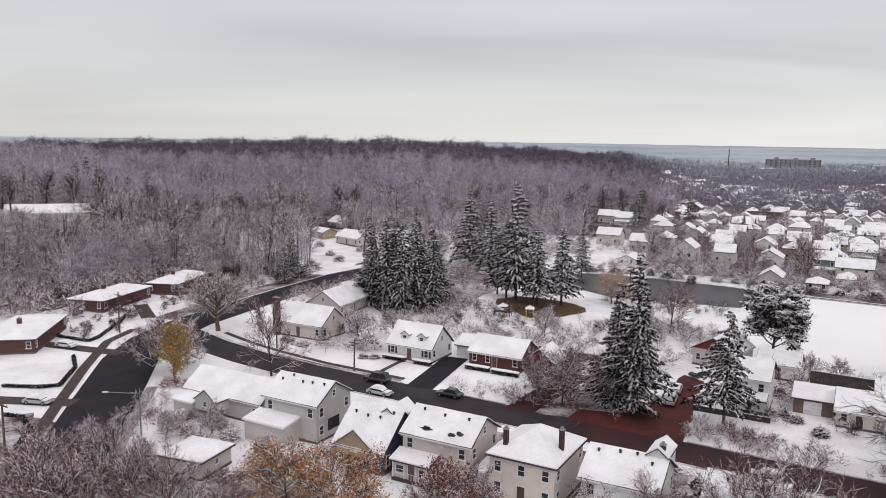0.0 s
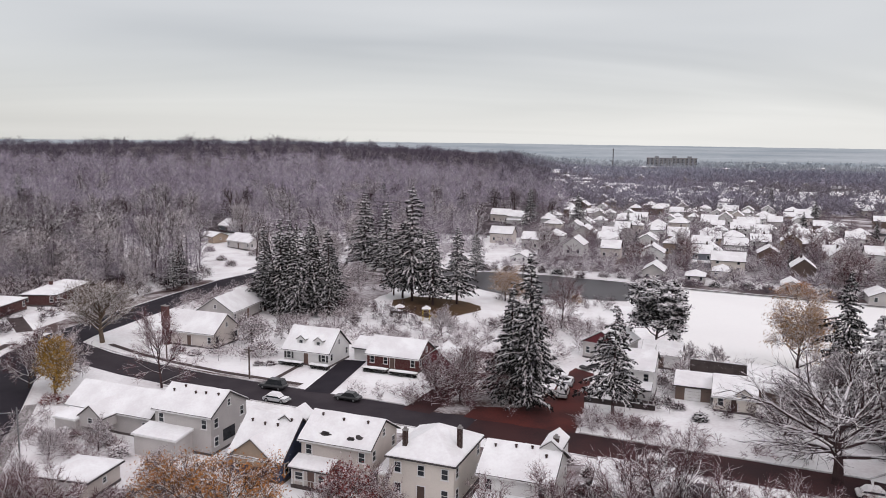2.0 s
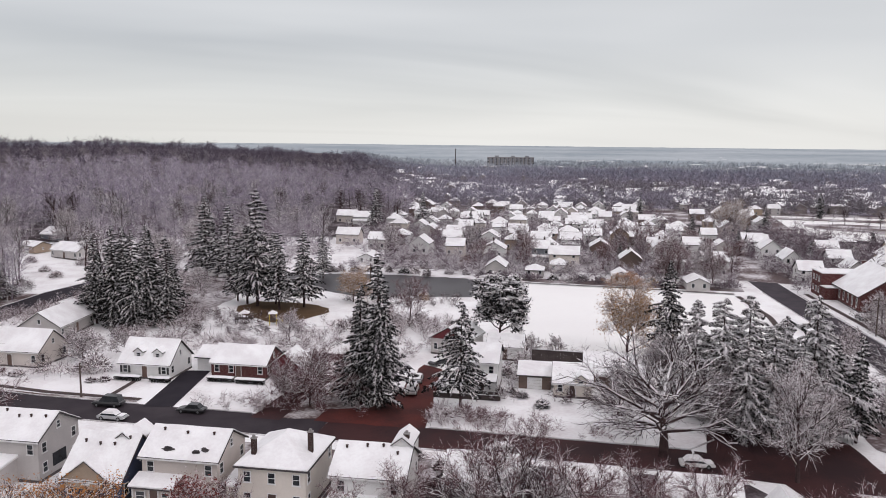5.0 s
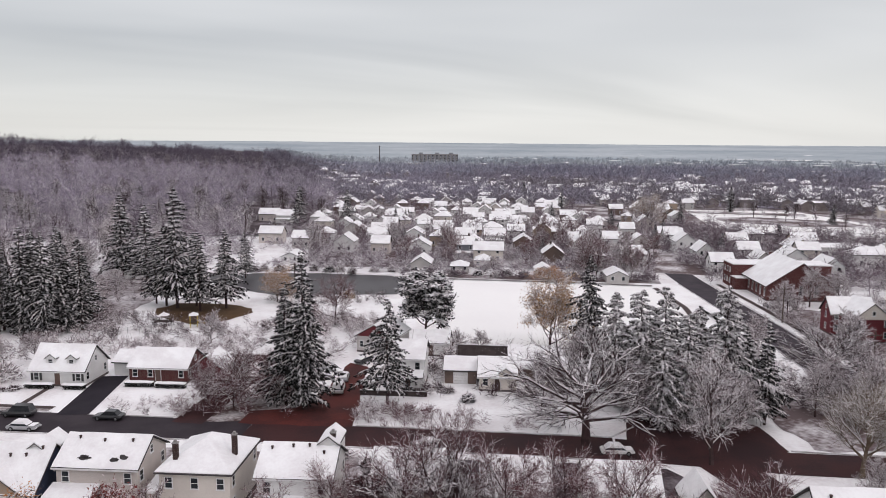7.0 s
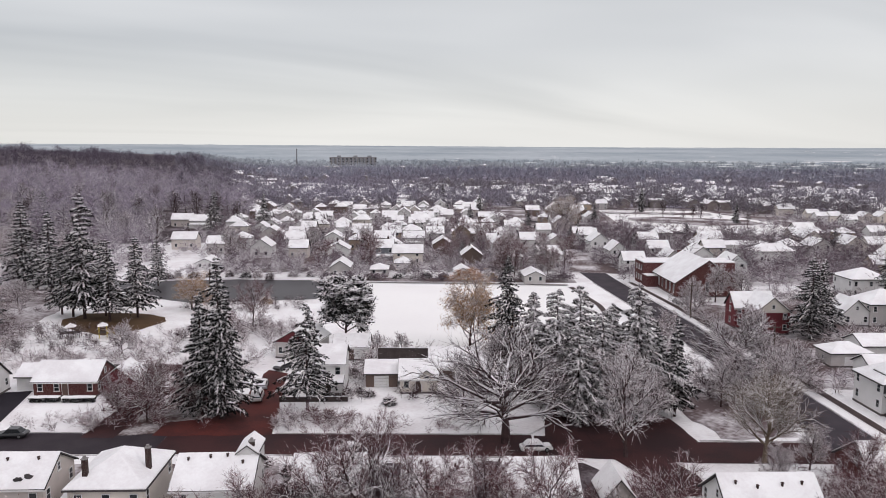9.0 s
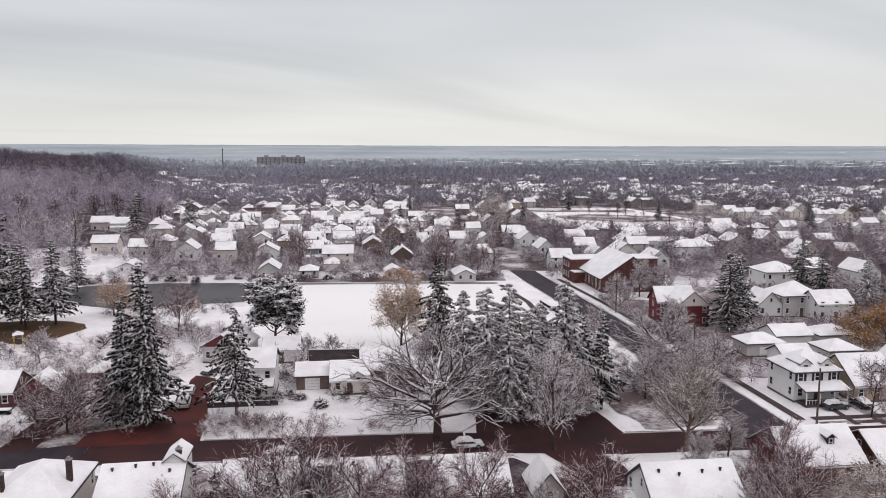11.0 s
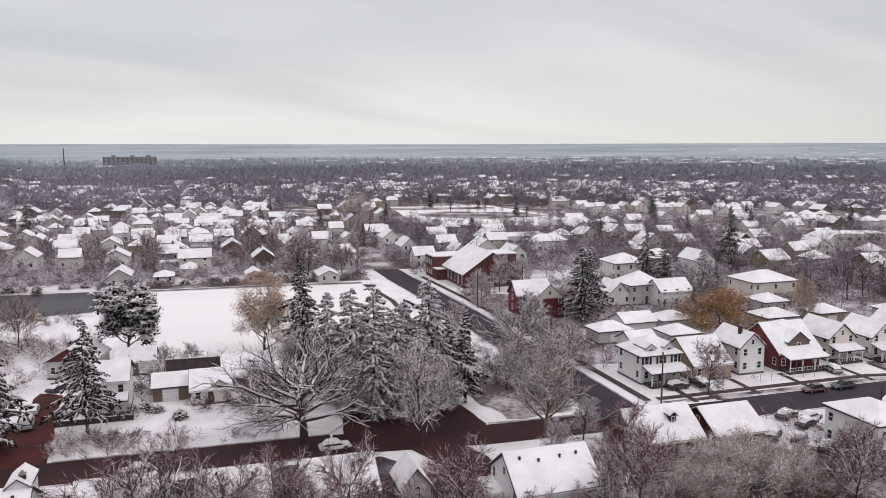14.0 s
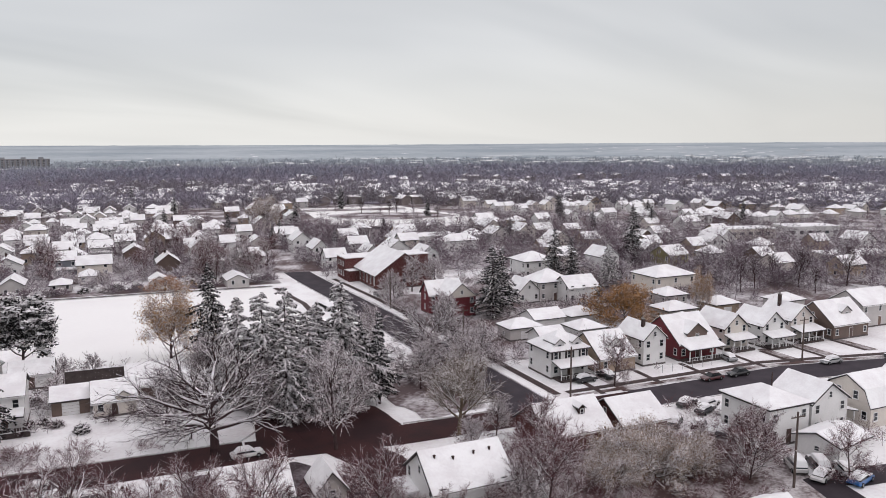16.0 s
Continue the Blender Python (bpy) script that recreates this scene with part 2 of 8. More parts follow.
M["orange_leaf"] = surface("orange_leaf", (0.52, 0.25, 0.09), (0.40, 0.18, 0.065), 0.35, 0.8, 3.0, 0.0, flake=(0.14, (0.62, 0.60, 0.59)))
M["amber_leaf"] = surface("amber_leaf", (0.42, 0.235, 0.10), (0.32, 0.17, 0.07), 0.35, 0.8, 3.0, 0.0, flake=(0.10, (0.62, 0.60, 0.57)))
M["yellow_leaf"] = surface("yellow_leaf", (0.42, 0.26, 0.07), (0.32, 0.19, 0.055), 0.35, 0.8, 3.0, 0.0, flake=(0.12, (0.6, 0.58, 0.55)))
M["dull_leaf"] = surface("dull_leaf", (0.36, 0.265, 0.18), (0.26, 0.185, 0.13), 0.35, 0.8, 3.0, 0.0, flake=(0.44, (0.76, 0.72, 0.71)))
M["red_leaf"] = surface("red_leaf", (0.24, 0.07, 0.062), (0.17, 0.05, 0.048), 0.35, 0.8, 3.0, 0.0, flake=(0.30, (0.70, 0.62, 0.63)))
M["tan_leaf"] = surface("tan_leaf", (0.50, 0.315, 0.155), (0.40, 0.24, 0.115), 0.35, 0.8, 3.0, 0.0, flake=(0.20, (0.68, 0.65, 0.62)))
M["needle"] = surface("needle", (0.0125, 0.0125, 0.0125), (0.027, 0.0255, 0.0255), 0.6, 0.85, 5.0, 0.0, flake=(0.13, (0.50, 0.50, 0.51)))
M["bough_snow"] = surface("bough_snow", (0.88, 0.875, 0.88), (0.77, 0.75, 0.76), 0.7, 0.7, 4.0, 0.2)
# pale lilac of hill_wood holds frosted twigs and painted mist alike
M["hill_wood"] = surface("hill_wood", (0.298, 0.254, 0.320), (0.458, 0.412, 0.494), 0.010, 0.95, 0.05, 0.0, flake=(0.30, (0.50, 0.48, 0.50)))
M["crest_wood"] = surface("crest_wood", (0.093, 0.0765, 0.104), (0.138, 0.116, 0.152), 0.012, 0.95, 0.2, 0.0, flake=(0.06, (0.3, 0.29, 0.31)))
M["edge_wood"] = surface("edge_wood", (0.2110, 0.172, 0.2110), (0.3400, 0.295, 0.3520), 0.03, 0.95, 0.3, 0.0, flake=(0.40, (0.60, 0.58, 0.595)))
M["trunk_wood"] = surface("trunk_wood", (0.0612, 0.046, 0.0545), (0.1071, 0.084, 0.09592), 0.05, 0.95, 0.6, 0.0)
M["edge_frost"] = surface("edge_frost", (0.1938, 0.155, 0.1831), (0.2958, 0.25, 0.2856), 0.06, 0.95, 0.4, 0.0, flake=(0.62, (0.66, 0.635, 0.65)))
M["town_wood"] = surface("town_wood", (0.1224, 0.09, 0.1068), (0.2193, 0.172, 0.1984), 0.02, 0.95, 0.3, 0.0, flake=(0.22, (0.44, 0.42, 0.435)))
# distance haze is put into these three wood tones, bluer farther out
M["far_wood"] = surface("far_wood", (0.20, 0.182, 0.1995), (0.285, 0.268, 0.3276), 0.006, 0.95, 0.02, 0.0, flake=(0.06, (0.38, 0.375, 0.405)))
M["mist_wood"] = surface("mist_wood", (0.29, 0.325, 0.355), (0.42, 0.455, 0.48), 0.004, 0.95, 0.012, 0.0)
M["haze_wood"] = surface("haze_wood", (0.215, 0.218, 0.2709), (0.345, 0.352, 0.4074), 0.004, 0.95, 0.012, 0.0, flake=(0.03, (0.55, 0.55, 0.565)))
M["frost_needle"] = surface("frost_needle", (0.030, 0.027, 0.027), (0.058, 0.052, 0.051), 0.6, 0.85, 5.0, 0.0, flake=(0.48, (0.68, 0.66, 0.67)))
M["tyre"] = surface("tyre", (0.02, 0.02, 0.02), (0.03, 0.03, 0.03), 2.0, 0.9, 9.0, 0.1)
M["yellow_plastic"] = surface("yellow_plastic", (0.62, 0.46, 0.06), (0.52, 0.40, 0.06), 2.0, 0.4, 9.0, 0.0)
M["far_wall"] = surface("far_wall", (0.34, 0.31, 0.29), (0.20, 0.17, 0.165), 0.03, 0.8, 0.5, 0.0)
# bluish pallor of the far block: haze put into the wall colour
M["block_wall"] = surface("block_wall", (0.335, 0.35, 0.37), (0.27, 0.285, 0.305), 0.05, 0.8, 0.5, 0.0)
for tone, rgb in (("black", (0.015, 0.015, 0.018)), ("silver", (0.36, 0.37, 0.38)), ("red", (0.22, 0.02, 0.02)), ("blue", (0.02, 0.12, 0.34)), ("pale", (0.68, 0.68, 0.67)), ("maroon", (0.09, 0.02, 0.025))):
    p = surface(tone + "_paint", rgb, tuple(c * 0.85 for c in rgb), 1.0, 0.3, 9.0, 0.0)
    p.node_tree.nodes["Principled BSDF"].inputs["Coat Weight"].default_value = 0.6
    M[tone + "_paint"] = p
M["water"].node_tree.nodes["Principled BSDF"].inputs["Specular IOR Level"].default_value = 0.25
glass = surface("glass", (0.018, 0.022, 0.027), (0.035, 0.04, 0.046), 0.5, 0.08, 2.0, 0.0, obj_random=0.5)
M["glass"] = glass

# ---- the plan: u runs along the main street, v away from it ----
TURN = -29.0
DU = Vector((math.cos(radians(TURN)), math.sin(radians(TURN)), 0))
DV = Vector((-math.sin(radians(TURN)), math.cos(radians(TURN)), 0))


def rise(x, y):
    """Height of the ground: level town, a wooded hill on one side, far ridges all round. Takes numpy arrays."""
    x, y = np.asarray(x, float), np.asarray(y, float)
    r, az = np.hypot(x, y), np.degrees(np.arctan2(x, y))
    side = np.interp(az, [-179, -150, -60, -28, -15, -3, 5, 13, 16, 19], [0, 0, 0.6, 0.70, 0.84, 0.96, 0.74, 0.50, 0.16, 0])
    hill = 37.0 * side * np.interp(r, [235, 300, 420, 700, 950, 1500], [0, 0.03, 0.22, 0.72, 1.0, 1.0])
    shoulder = 13.0 * np.exp(-(((az + 31) / 9) ** 2)) * np.interp(r, [228, 275, 600, 900], [0, 1, 1, 0])
    far = np.interp(r, [2200, 2700, 3600, 4400, 5200], [0, 8, 26, 37, 40]) + np.interp(r, [3000, 4300], [0, 1]) * 4 * np.sin(np.radians(az) * 5 + 1)
    far = far * np.interp(az, [-180, 20, 35, 55, 90, 180], [1.0, 1.12, 1.12, 0.98, 0.72, 0.72])
    return np.where(r < 225, 0.0, np.maximum(hill + shoulder, far))


def at(u, v, z=0.0):
    p = DU * u + DV * v
    return Vector((p.x, p.y, float(rise(p.x, p.y)) + z))


def stand(u, v, rot=0.0, scale=1.0, z=0.0):
    s = scale if isinstance(scale, tuple) else (scale,) * 3
    return Matrix.LocRotScale(at(u, v, z), Euler((0, 0, radians(TURN + rot))), Vector(s))


def thing(name, m, label, category, group="", kind=""):
    ob = new(name)
    ob.empty_display_size = 0.5
    ob.matrix_world = m
    return tagged(ob, label, category, group, kind)


def mesh_of(name, verts, faces, material):
    me = bpy.data.meshes.new(name)
    me.from_pydata(verts, [], faces)
    me.materials.append(material)
    return me


def put(name, me, parent, m=None, label=""):
    ob = new(name, me)
    ob.parent = parent
    if m is not None:
        ob.matrix_basis = m
    return tagged(ob, label)


def part(name, bm, material, parent, label=""):
    me = bpy.data.meshes.new(name)
    bm.normal_update()
    bm.to_mesh(me)
    bm.free()
    me.materials.append(material)
    return put(name, me, parent, None, label)


def box(bm, x0, y0, z0, x1, y1, z1, bevel=0.0):
    vs = [bm.verts.new(c) for c in ((x0, y0, z0), (x1, y0, z0), (x1, y1, z0), (x0, y1, z0), (x0, y0, z1), (x1, y0, z1), (x1, y1, z1), (x0, y1, z1))]
    fs = [bm.faces.new([vs[i] for i in q]) for q in ((0, 3, 2, 1), (4, 5, 6, 7), (0, 1, 5, 4), (1, 2, 6, 5), (2, 3, 7, 6), (3, 0, 4, 7))]
    if bevel:
        bmesh.ops.bevel(bm, geom=list({e for f in fs for e in f.edges}), offset=bevel, segments=1, affect="EDGES")
    return bm


def prism(bm, ring, x0, x1, cut=1, jitter=0.0, rnd=random):
    """A closed outline of (y, z) drawn out from x0 to x1."""
    n = len(ring)
    rows = []
    for k in range(cut + 1):
        x = x0 + (x1 - x0) * k / cut
        rows.append([bm.verts.new((x + rnd.uniform(-jitter, jitter) * (0 < k < cut), y, z + rnd.uniform(-jitter, jitter))) for y, z in ring])
    for a, b in zip(rows, rows[1:]):
        for i in range(n):
            bm.faces.new((a[i], b[i], b[(i + 1) % n], a[(i + 1) % n]))
    bm.faces.new(rows[0][::-1])
    bm.faces.new(rows[-1])
    return bm


def rod(bm, a, b, ra, rb, sides=5, cap=False):
    a, b = Vector(a), Vector(b)
    d = (b - a).normalized()
    e = d.orthogonal().normalized()
    f = d.cross(e)
    ring = [(math.cos(2 * math.pi * k / sides), math.sin(2 * math.pi * k / sides)) for k in range(sides)]
    lo = [bm.verts.new(a + (e * c + f * s) * ra) for c, s in ring]
    hi = [bm.verts.new(b + (e * c + f * s) * rb) for c, s in ring]
    for k in range(sides):
        j = (k + 1) % sides
        bm.faces.new((lo[k], lo[j], hi[j], hi[k]))
    if cap:
        bm.faces.new(lo[::-1])
        bm.faces.new(hi)
    return bm


def loose_triangles(name, corners, material):
    """A mesh of separate triangles from an array of shape (n, 3, 3)."""
    corners = np.ascontiguousarray(corners, dtype=np.float32)
    n = len(corners)
    me = bpy.data.meshes.new(name)
    me.vertices.add(3 * n), me.loops.add(3 * n), me.polygons.add(n)
    me.vertices.foreach_set("co", corners.ravel())
    me.loops.foreach_set("vertex_index", np.arange(3 * n, dtype=np.int32))
    me.polygons.foreach_set("loop_start", np.arange(0, 3 * n, 3, dtype=np.int32))
    me.update(calc_edges=True)
    me.materials.append(material)
    return me

# ---- ground, roads, water ----
def ground_sheet():
    radii = np.concatenate([np.linspace(0, 240, 25)[1:], np.geomspace(250, 4950, 60)])
    n = 240
    ang = np.linspace(0, 2 * math.pi, n, endpoint=False)
    x, y = radii[:, None] * np.sin(ang), radii[:, None] * np.cos(ang)
    z = rise(x, y)
    verts = [(0, 0, 0)] + list(zip(x.ravel().tolist(), y.ravel().tolist(), z.ravel().tolist()))
    faces = [(0, 1 + (k + 1) % n, 1 + k) for k in range(n)]
    for i in range(len(radii) - 1):
        a, b = 1 + i * n, 1 + (i + 1) * n
        faces += [(a + k, a + (k + 1) % n, b + (k + 1) % n, b + k) for k in range(n)]
    ob = new("ground", mesh_of("ground", verts, faces, M["snow"]))
    return tagged(ob, "snow-covered ground of the town and the hill", "ground", kind="structure")


ground_sheet()


def ribbon(name, line, width, material, label, z=0.03, category="road", step=4.0):
    """A strip along a line of (u, v), draped over the ground."""
    pts = [Vector((u, v, 0)) for u, v in line]
    fine = [pts[0]]
    for a, b in zip(pts, pts[1:]):
        k = max(1, int((b - a).length / step))
        fine += [a.lerp(b, i / k) for i in range(1, k + 1)]
    verts, faces = [], []
    for i, p in enumerate(fine):
        d = (fine[min(i + 1, len(fine) - 1)] - fine[max(i - 1, 0)]).normalized()
        s = Vector((-d.y, d.x, 0))
        w = width if isinstance(width, (int, float)) else width[0] + (width[1] - width[0]) * i / (len(fine) - 1)
        for k in (-0.5, 0.5):
            q = p + s * w * k
            verts.append(at(q.x, q.y, z))
        if i:
            j = 2 * i
            faces.append((j - 2, j, j + 1, j - 1))
    return tagged(new(name, mesh_of(name, verts, faces, material)), label, category, kind="structure")


def sheet(name, corners, material, label, category, z=0.03, kind="structure", wobble=0.0, seed=1):
    """A flat polygon of (u, v); wobble makes its edge uneven."""
    rnd = random.Random(seed)
    pts = []
    for (u0, v0), (u1, v1) in zip(corners, corners[1:] + corners[:1]):
        k = max(1, int(math.hypot(u1 - u0, v1 - v0) / 2.5)) if wobble else 1
        for i in range(k):
            f = i / k
            pts.append(at(u0 + (u1 - u0) * f + rnd.uniform(-wobble, wobble), v0 + (v1 - v0) * f + rnd.uniform(-wobble, wobble), z))
    return tagged(new(name, mesh_of(name, pts, [tuple(range(len(pts)))], material)), label, category, kind=kind)


def kerb(line, label="snow-edged concrete kerb beside the road"):
    bm = bmesh.new()
    for (u0, v0), (u1, v1) in zip(line, line[1:]):
        a, b = at(u0, v0), at(u1, v1)
        s = (b - a).normalized().cross(Vector((0, 0, 1))) * 0.12
        lo = [bm.verts.new(p) for p in (a - s, b - s, b + s, a + s)]
        hi = [bm.verts.new(p + Vector((0, 0, 0.15))) for p in (a - s, b - s, b + s, a + s)]
        bm.faces.new(hi)
        for i in range(4):
            j = (i + 1) % 4
            bm.faces.new((lo[i], lo[j], hi[j], hi[i]))
    me = bpy.data.meshes.new("kerb")
    bm.normal_update()
    bm.to_mesh(me)
    bm.free()
    me.materials.append(M["kerb"])
    return tagged(new("kerb", me), label, "kerb", kind="structure")


# the main street, the street up past the brick hall, the street to the far side, and the street down the slope
ribbon("road", [(-129, 115.5), (-117, 111.6), (-103, 108.8), (-88, 107.2), (-60, 106.2), (-36, 105.5)], 8.2, M["asphalt"], "dark wet asphalt street between rows of houses", 0.03)
ribbon("road", [(-36, 105.5), (-10, 104.5), (18, 103.4)], 8.0, M["litter"], "wet street stained reddish brown with fallen leaves", 0.034)
ribbon("road", [(18, 103.4), (40, 100.3), (66, 99.1), (84, 98.4)], 7.6, M["litter"], "wet street stained reddish brown with fallen leaves", 0.034)
ribbon("road", [(84, 98.4), (120, 98.0), (150, 91.5), (200, 86)], 8.4, M["wet_sheen_asphalt"], "wet grey asphalt street with parked cars", 0.038)
ribbon("road", [(64.5, 98), (64.5, 130), (64.0, 180), (61.5, 240), (60, 330), (58, 420)], 8.6, M["wet_sheen_asphalt"], "wet grey street leading away past the brick hall", 0.042)
ribbon("road", [(31, 101), (34.5, 92), (34.5, 84), (37, 70), (40, 50)], 7.0, M["litter"], "narrow wet side street stained brown", 0.046)
ribbon("road", [(-68, 37), (-86, 57.2), (-105.8, 78.7), (-121.9, 96.5), (-129.5, 108.5), (-134.5, 123), (-137.5, 143), (-140.5, 168), (-142.5, 192), (-137, 235)], 10.6, M["dark_asphalt"], "wide dark asphalt street running downhill", 0.05)
ribbon("road", [(82, 55), (84, 62), (92, 61), (104, 58)], 5.0, M["asphalt"], "dark asphalt yard with parked cars", 0.05)
for line in ([(-121, 117.6), (-110, 114.6), (-101, 113.0), (-88, 111.4), (-69, 110.6)], [(-60, 110.4), (-49, 110.1)], [(-20, 109.0), (18, 107.6), (22, 112)], [(-93, 102.6), (-60, 102), (-20, 100.8), (20, 99)],
             [(42.5, 104.4), (52, 103.7), (58.5, 103.6), (60, 108)], [(69, 104), (69, 160), (68.3, 190), (66.5, 236)], [(60, 112), (60, 150), (59.5, 190), (57, 236)], [(85, 103), (119, 102.6), (150, 96)], [(85, 94), (120, 93.7), (150, 87)]):
    kerb(line)
ribbon("pavement", [(-82, 46), (-92.5, 55.5), (-98, 60.5), (-109, 72), (-124, 88), (-136, 102), (-140, 112)], 1.9, M["path"], "dark wet pavement cleared of snow", 0.07, "pavement")
ribbon("pavement", [(-78, 56), (-92.5, 72.5), (-104.2, 86.5)], 1.8, M["concrete"], "pale concrete pavement beside the street", 0.07, "pavement")
ribbon("pavement", [(72.0, 106), (72.0, 160), (71, 200), (69, 236)], 1.5, M["path"], "dark wet pavement cleared of snow", 0.07, "pavement")
ribbon("pavement", [(74, 106.3), (119, 105.8), (150, 99)], 1.5, M["path"], "dark wet pavement cleared of snow", 0.07, "pavement")
ribbon("pavement", [(-121, 120.4), (-110, 117.0), (-101, 115.2), (-88, 113.4), (-70, 112.8)], 1.2, M["path"], "dark wet pavement cleared of snow", 0.07, "pavement")
ribbon("footpath", [(48.4, 228.3), (50.7, 201.3), (49.4, 181.0), (48.9, 164.3)], 1.6, M["path"], "dark winding footpath through the snowy park", 0.05, "footpath")
# drives
ribbon("driveway", [(-65.3, 110), (-68.6, 130)], 5.0, M["dark_asphalt"], "black asphalt driveway between snowy lawns", 0.055, "driveway")
ribbon("driveway", [(-76, 111), (-76.6, 122)], 1.0, M["path"], "dark garden path across a snowy lawn", 0.055, "path")
ribbon("driveway", [(-46, 108), (-45, 122), (-44, 132)], 5.0, M["litter"], "dark wet driveway beside a brick house", 0.055, "driveway")
sheet("driveway", [(-38, 108.5), (-20.5, 108.5), (-20.7, 113.7), (-23.4, 140), (-27.5, 142), (-28.2, 127), (-31, 116), (-38, 114)], M["red_litter"], "wide driveway covered with wet red-brown leaves", "driveway", 0.06, wobble=0.25)
for u in (79.5, 92.5, 103.5, 117.5, 125, 134, 146):
    ribbon("driveway", [(u, 103), (u + 0.6, 112)], 1.1, M["path"], "dark cleared path from street to house", 0.055, "path")
for u0, v0, u1, v1 in ((-121, 68.5, -108, 74.6), (-152, 92.5, -126, 97.6), (-160, 130, -146, 121)):
    ribbon("driveway", [(u0, v0), (u1, v1)], 3.4, M["path"], "wet brown driveway off the street", 0.055, "driveway")
ribbon("verge", [(74, 104.2), (119, 103.8), (150, 97.2)], 1.3, M["rough_snow"], "trampled slushy snow along the kerb", 0.052, "verge")
ribbon("verge", [(-142.5, 122), (-146.5, 143), (-149.5, 168), (-151, 190)], 6.0, M["rough_snow"], "patchy trodden snow beside the downhill street", 0.046, "verge")
ribbon("verge", [(-100, 112.9), (-88, 112.0), (-70, 111.7)], 0.9, M["rough_snow"], "trampled slushy snow along the kerb", 0.052, "verge")
for u in (84.6, 114.4, 126.6, 136.2, 147.5):
    ribbon("driveway", [(u, 102.5), (u + 0.4, 113)], 2.4, M["rough_snow"], "slushy wheel-marked driveway beside a house", 0.05, "driveway")
# leaf-stained ground under the trees on the corner
sheet("ground_patch", [(20.5, 106.0), (32, 104.0), (42, 103.6), (41.5, 110), (40, 117), (34, 119), (24, 121), (21, 114)], M["litter"], "dark bare ground covered with wet leaves", "ground", 0.05, wobble=0.8, seed=3)
sheet("ground_patch", [(46, 105), (58.5, 105), (59, 126), (47, 128), (44, 116)], M["yard"], "thin patchy snow over brown grass", "ground", 0.048, wobble=0.8, seed=12)
sheet("ground_patch", [(-44, 109.5), (-30, 109.5), (-27, 122), (-44, 124)], M["rough_snow"], "patchy snow and brown leaves under the trees", "ground", 0.045, wobble=0.8, seed=4)
sheet("ground_patch", [(-110, 68), (-92, 66), (-60, 70), (-40, 66), (20, 68), (52, 74), (54, 84), (84, 82), (84, 60), (81, 40), (60, 20), (-70, 20), (-120, 50)], M["rough_snow"], "back gardens with patchy snow and brush", "ground", 0.04, wobble=1.0, seed=6)
# park: level snow field, pond, brown mound
sheet("field", [(-13.5, 236), (13, 234), (34, 231.5), (47, 230), (48, 206), (46, 166), (16, 158), (-9, 160)], M["field_snow"], "smooth white snow over a level playing field", "field", 0.06)
ribbon("field_edge", [(-27, 242), (-13.5, 237), (13, 235), (36, 232.3), (48, 231)], 1.1, M["wood"], "low dark timber edging beside the field", 0.25, "edging")
ribbon("verge", [(-26, 246), (-8, 243), (20, 241), (52, 239)], 7.0, M["yard"], "trodden ground and brush behind the field", 0.08, "verge")
sheet("water", [(-92, 234), (-78, 241), (-56, 244), (-27.4, 241), (-24.5, 229), (-27, 211), (-49, 208), (-60, 206), (-74, 214), (-90, 226)], M["water"], "still grey pond reflecting the overcast sky", "water", 0.05, wobble=0.5)
for line in ([(-27.2, 241.5), (-24.2, 229), (-27, 212.7)], [(-92, 234.5), (-78, 241.5), (-56, 244.5), (-27.4, 241.5)]):
    ribbon("pond_wall", line, 0.6, M["kerb"], "low pale stone wall round the pond", 0.3, "wall")
sheet("mound", [(-86, 186), (-82, 178), (-77, 174), (-69, 170.5), (-63, 175), (-60, 184), (-64, 191), (-74, 194), (-84, 193)], M["grass"], "bare brown grass under tall spruces", "ground", 0.07, wobble=0.8, seed=8)
sheet("parking_lot", [(-128, 200), (-112, 200), (-106, 214), (-122, 218)], M["asphalt"], "dark wet parking place by the wood", "road", 0.05)
sheet("ground_patch", [(-14, 76), (33, 76), (30, 88), (24, 97), (-14, 98.6), (-17, 90)], M["forest_floor"], "dark trodden yards between snowy houses", "ground", 0.043, wobble=0.6, seed=22)
sheet("ground_patch", [(-14.5, 78), (-40, 78), (-62, 79), (-62, 98), (-40, 98), (-15, 97)], M["yard"], "dark trodden yards between snowy houses", "ground", 0.043, wobble=0.6, seed=23)
sheet("ground_patch", [(-200, 110), (-172, 112), (-177, 138), (-161, 143), (-160, 162), (-170, 160), (-182, 142), (-190, 127)], M["forest_floor"], "dark bare ground beneath frosted bushes", "ground", 0.036, wobble=0.8, seed=21)
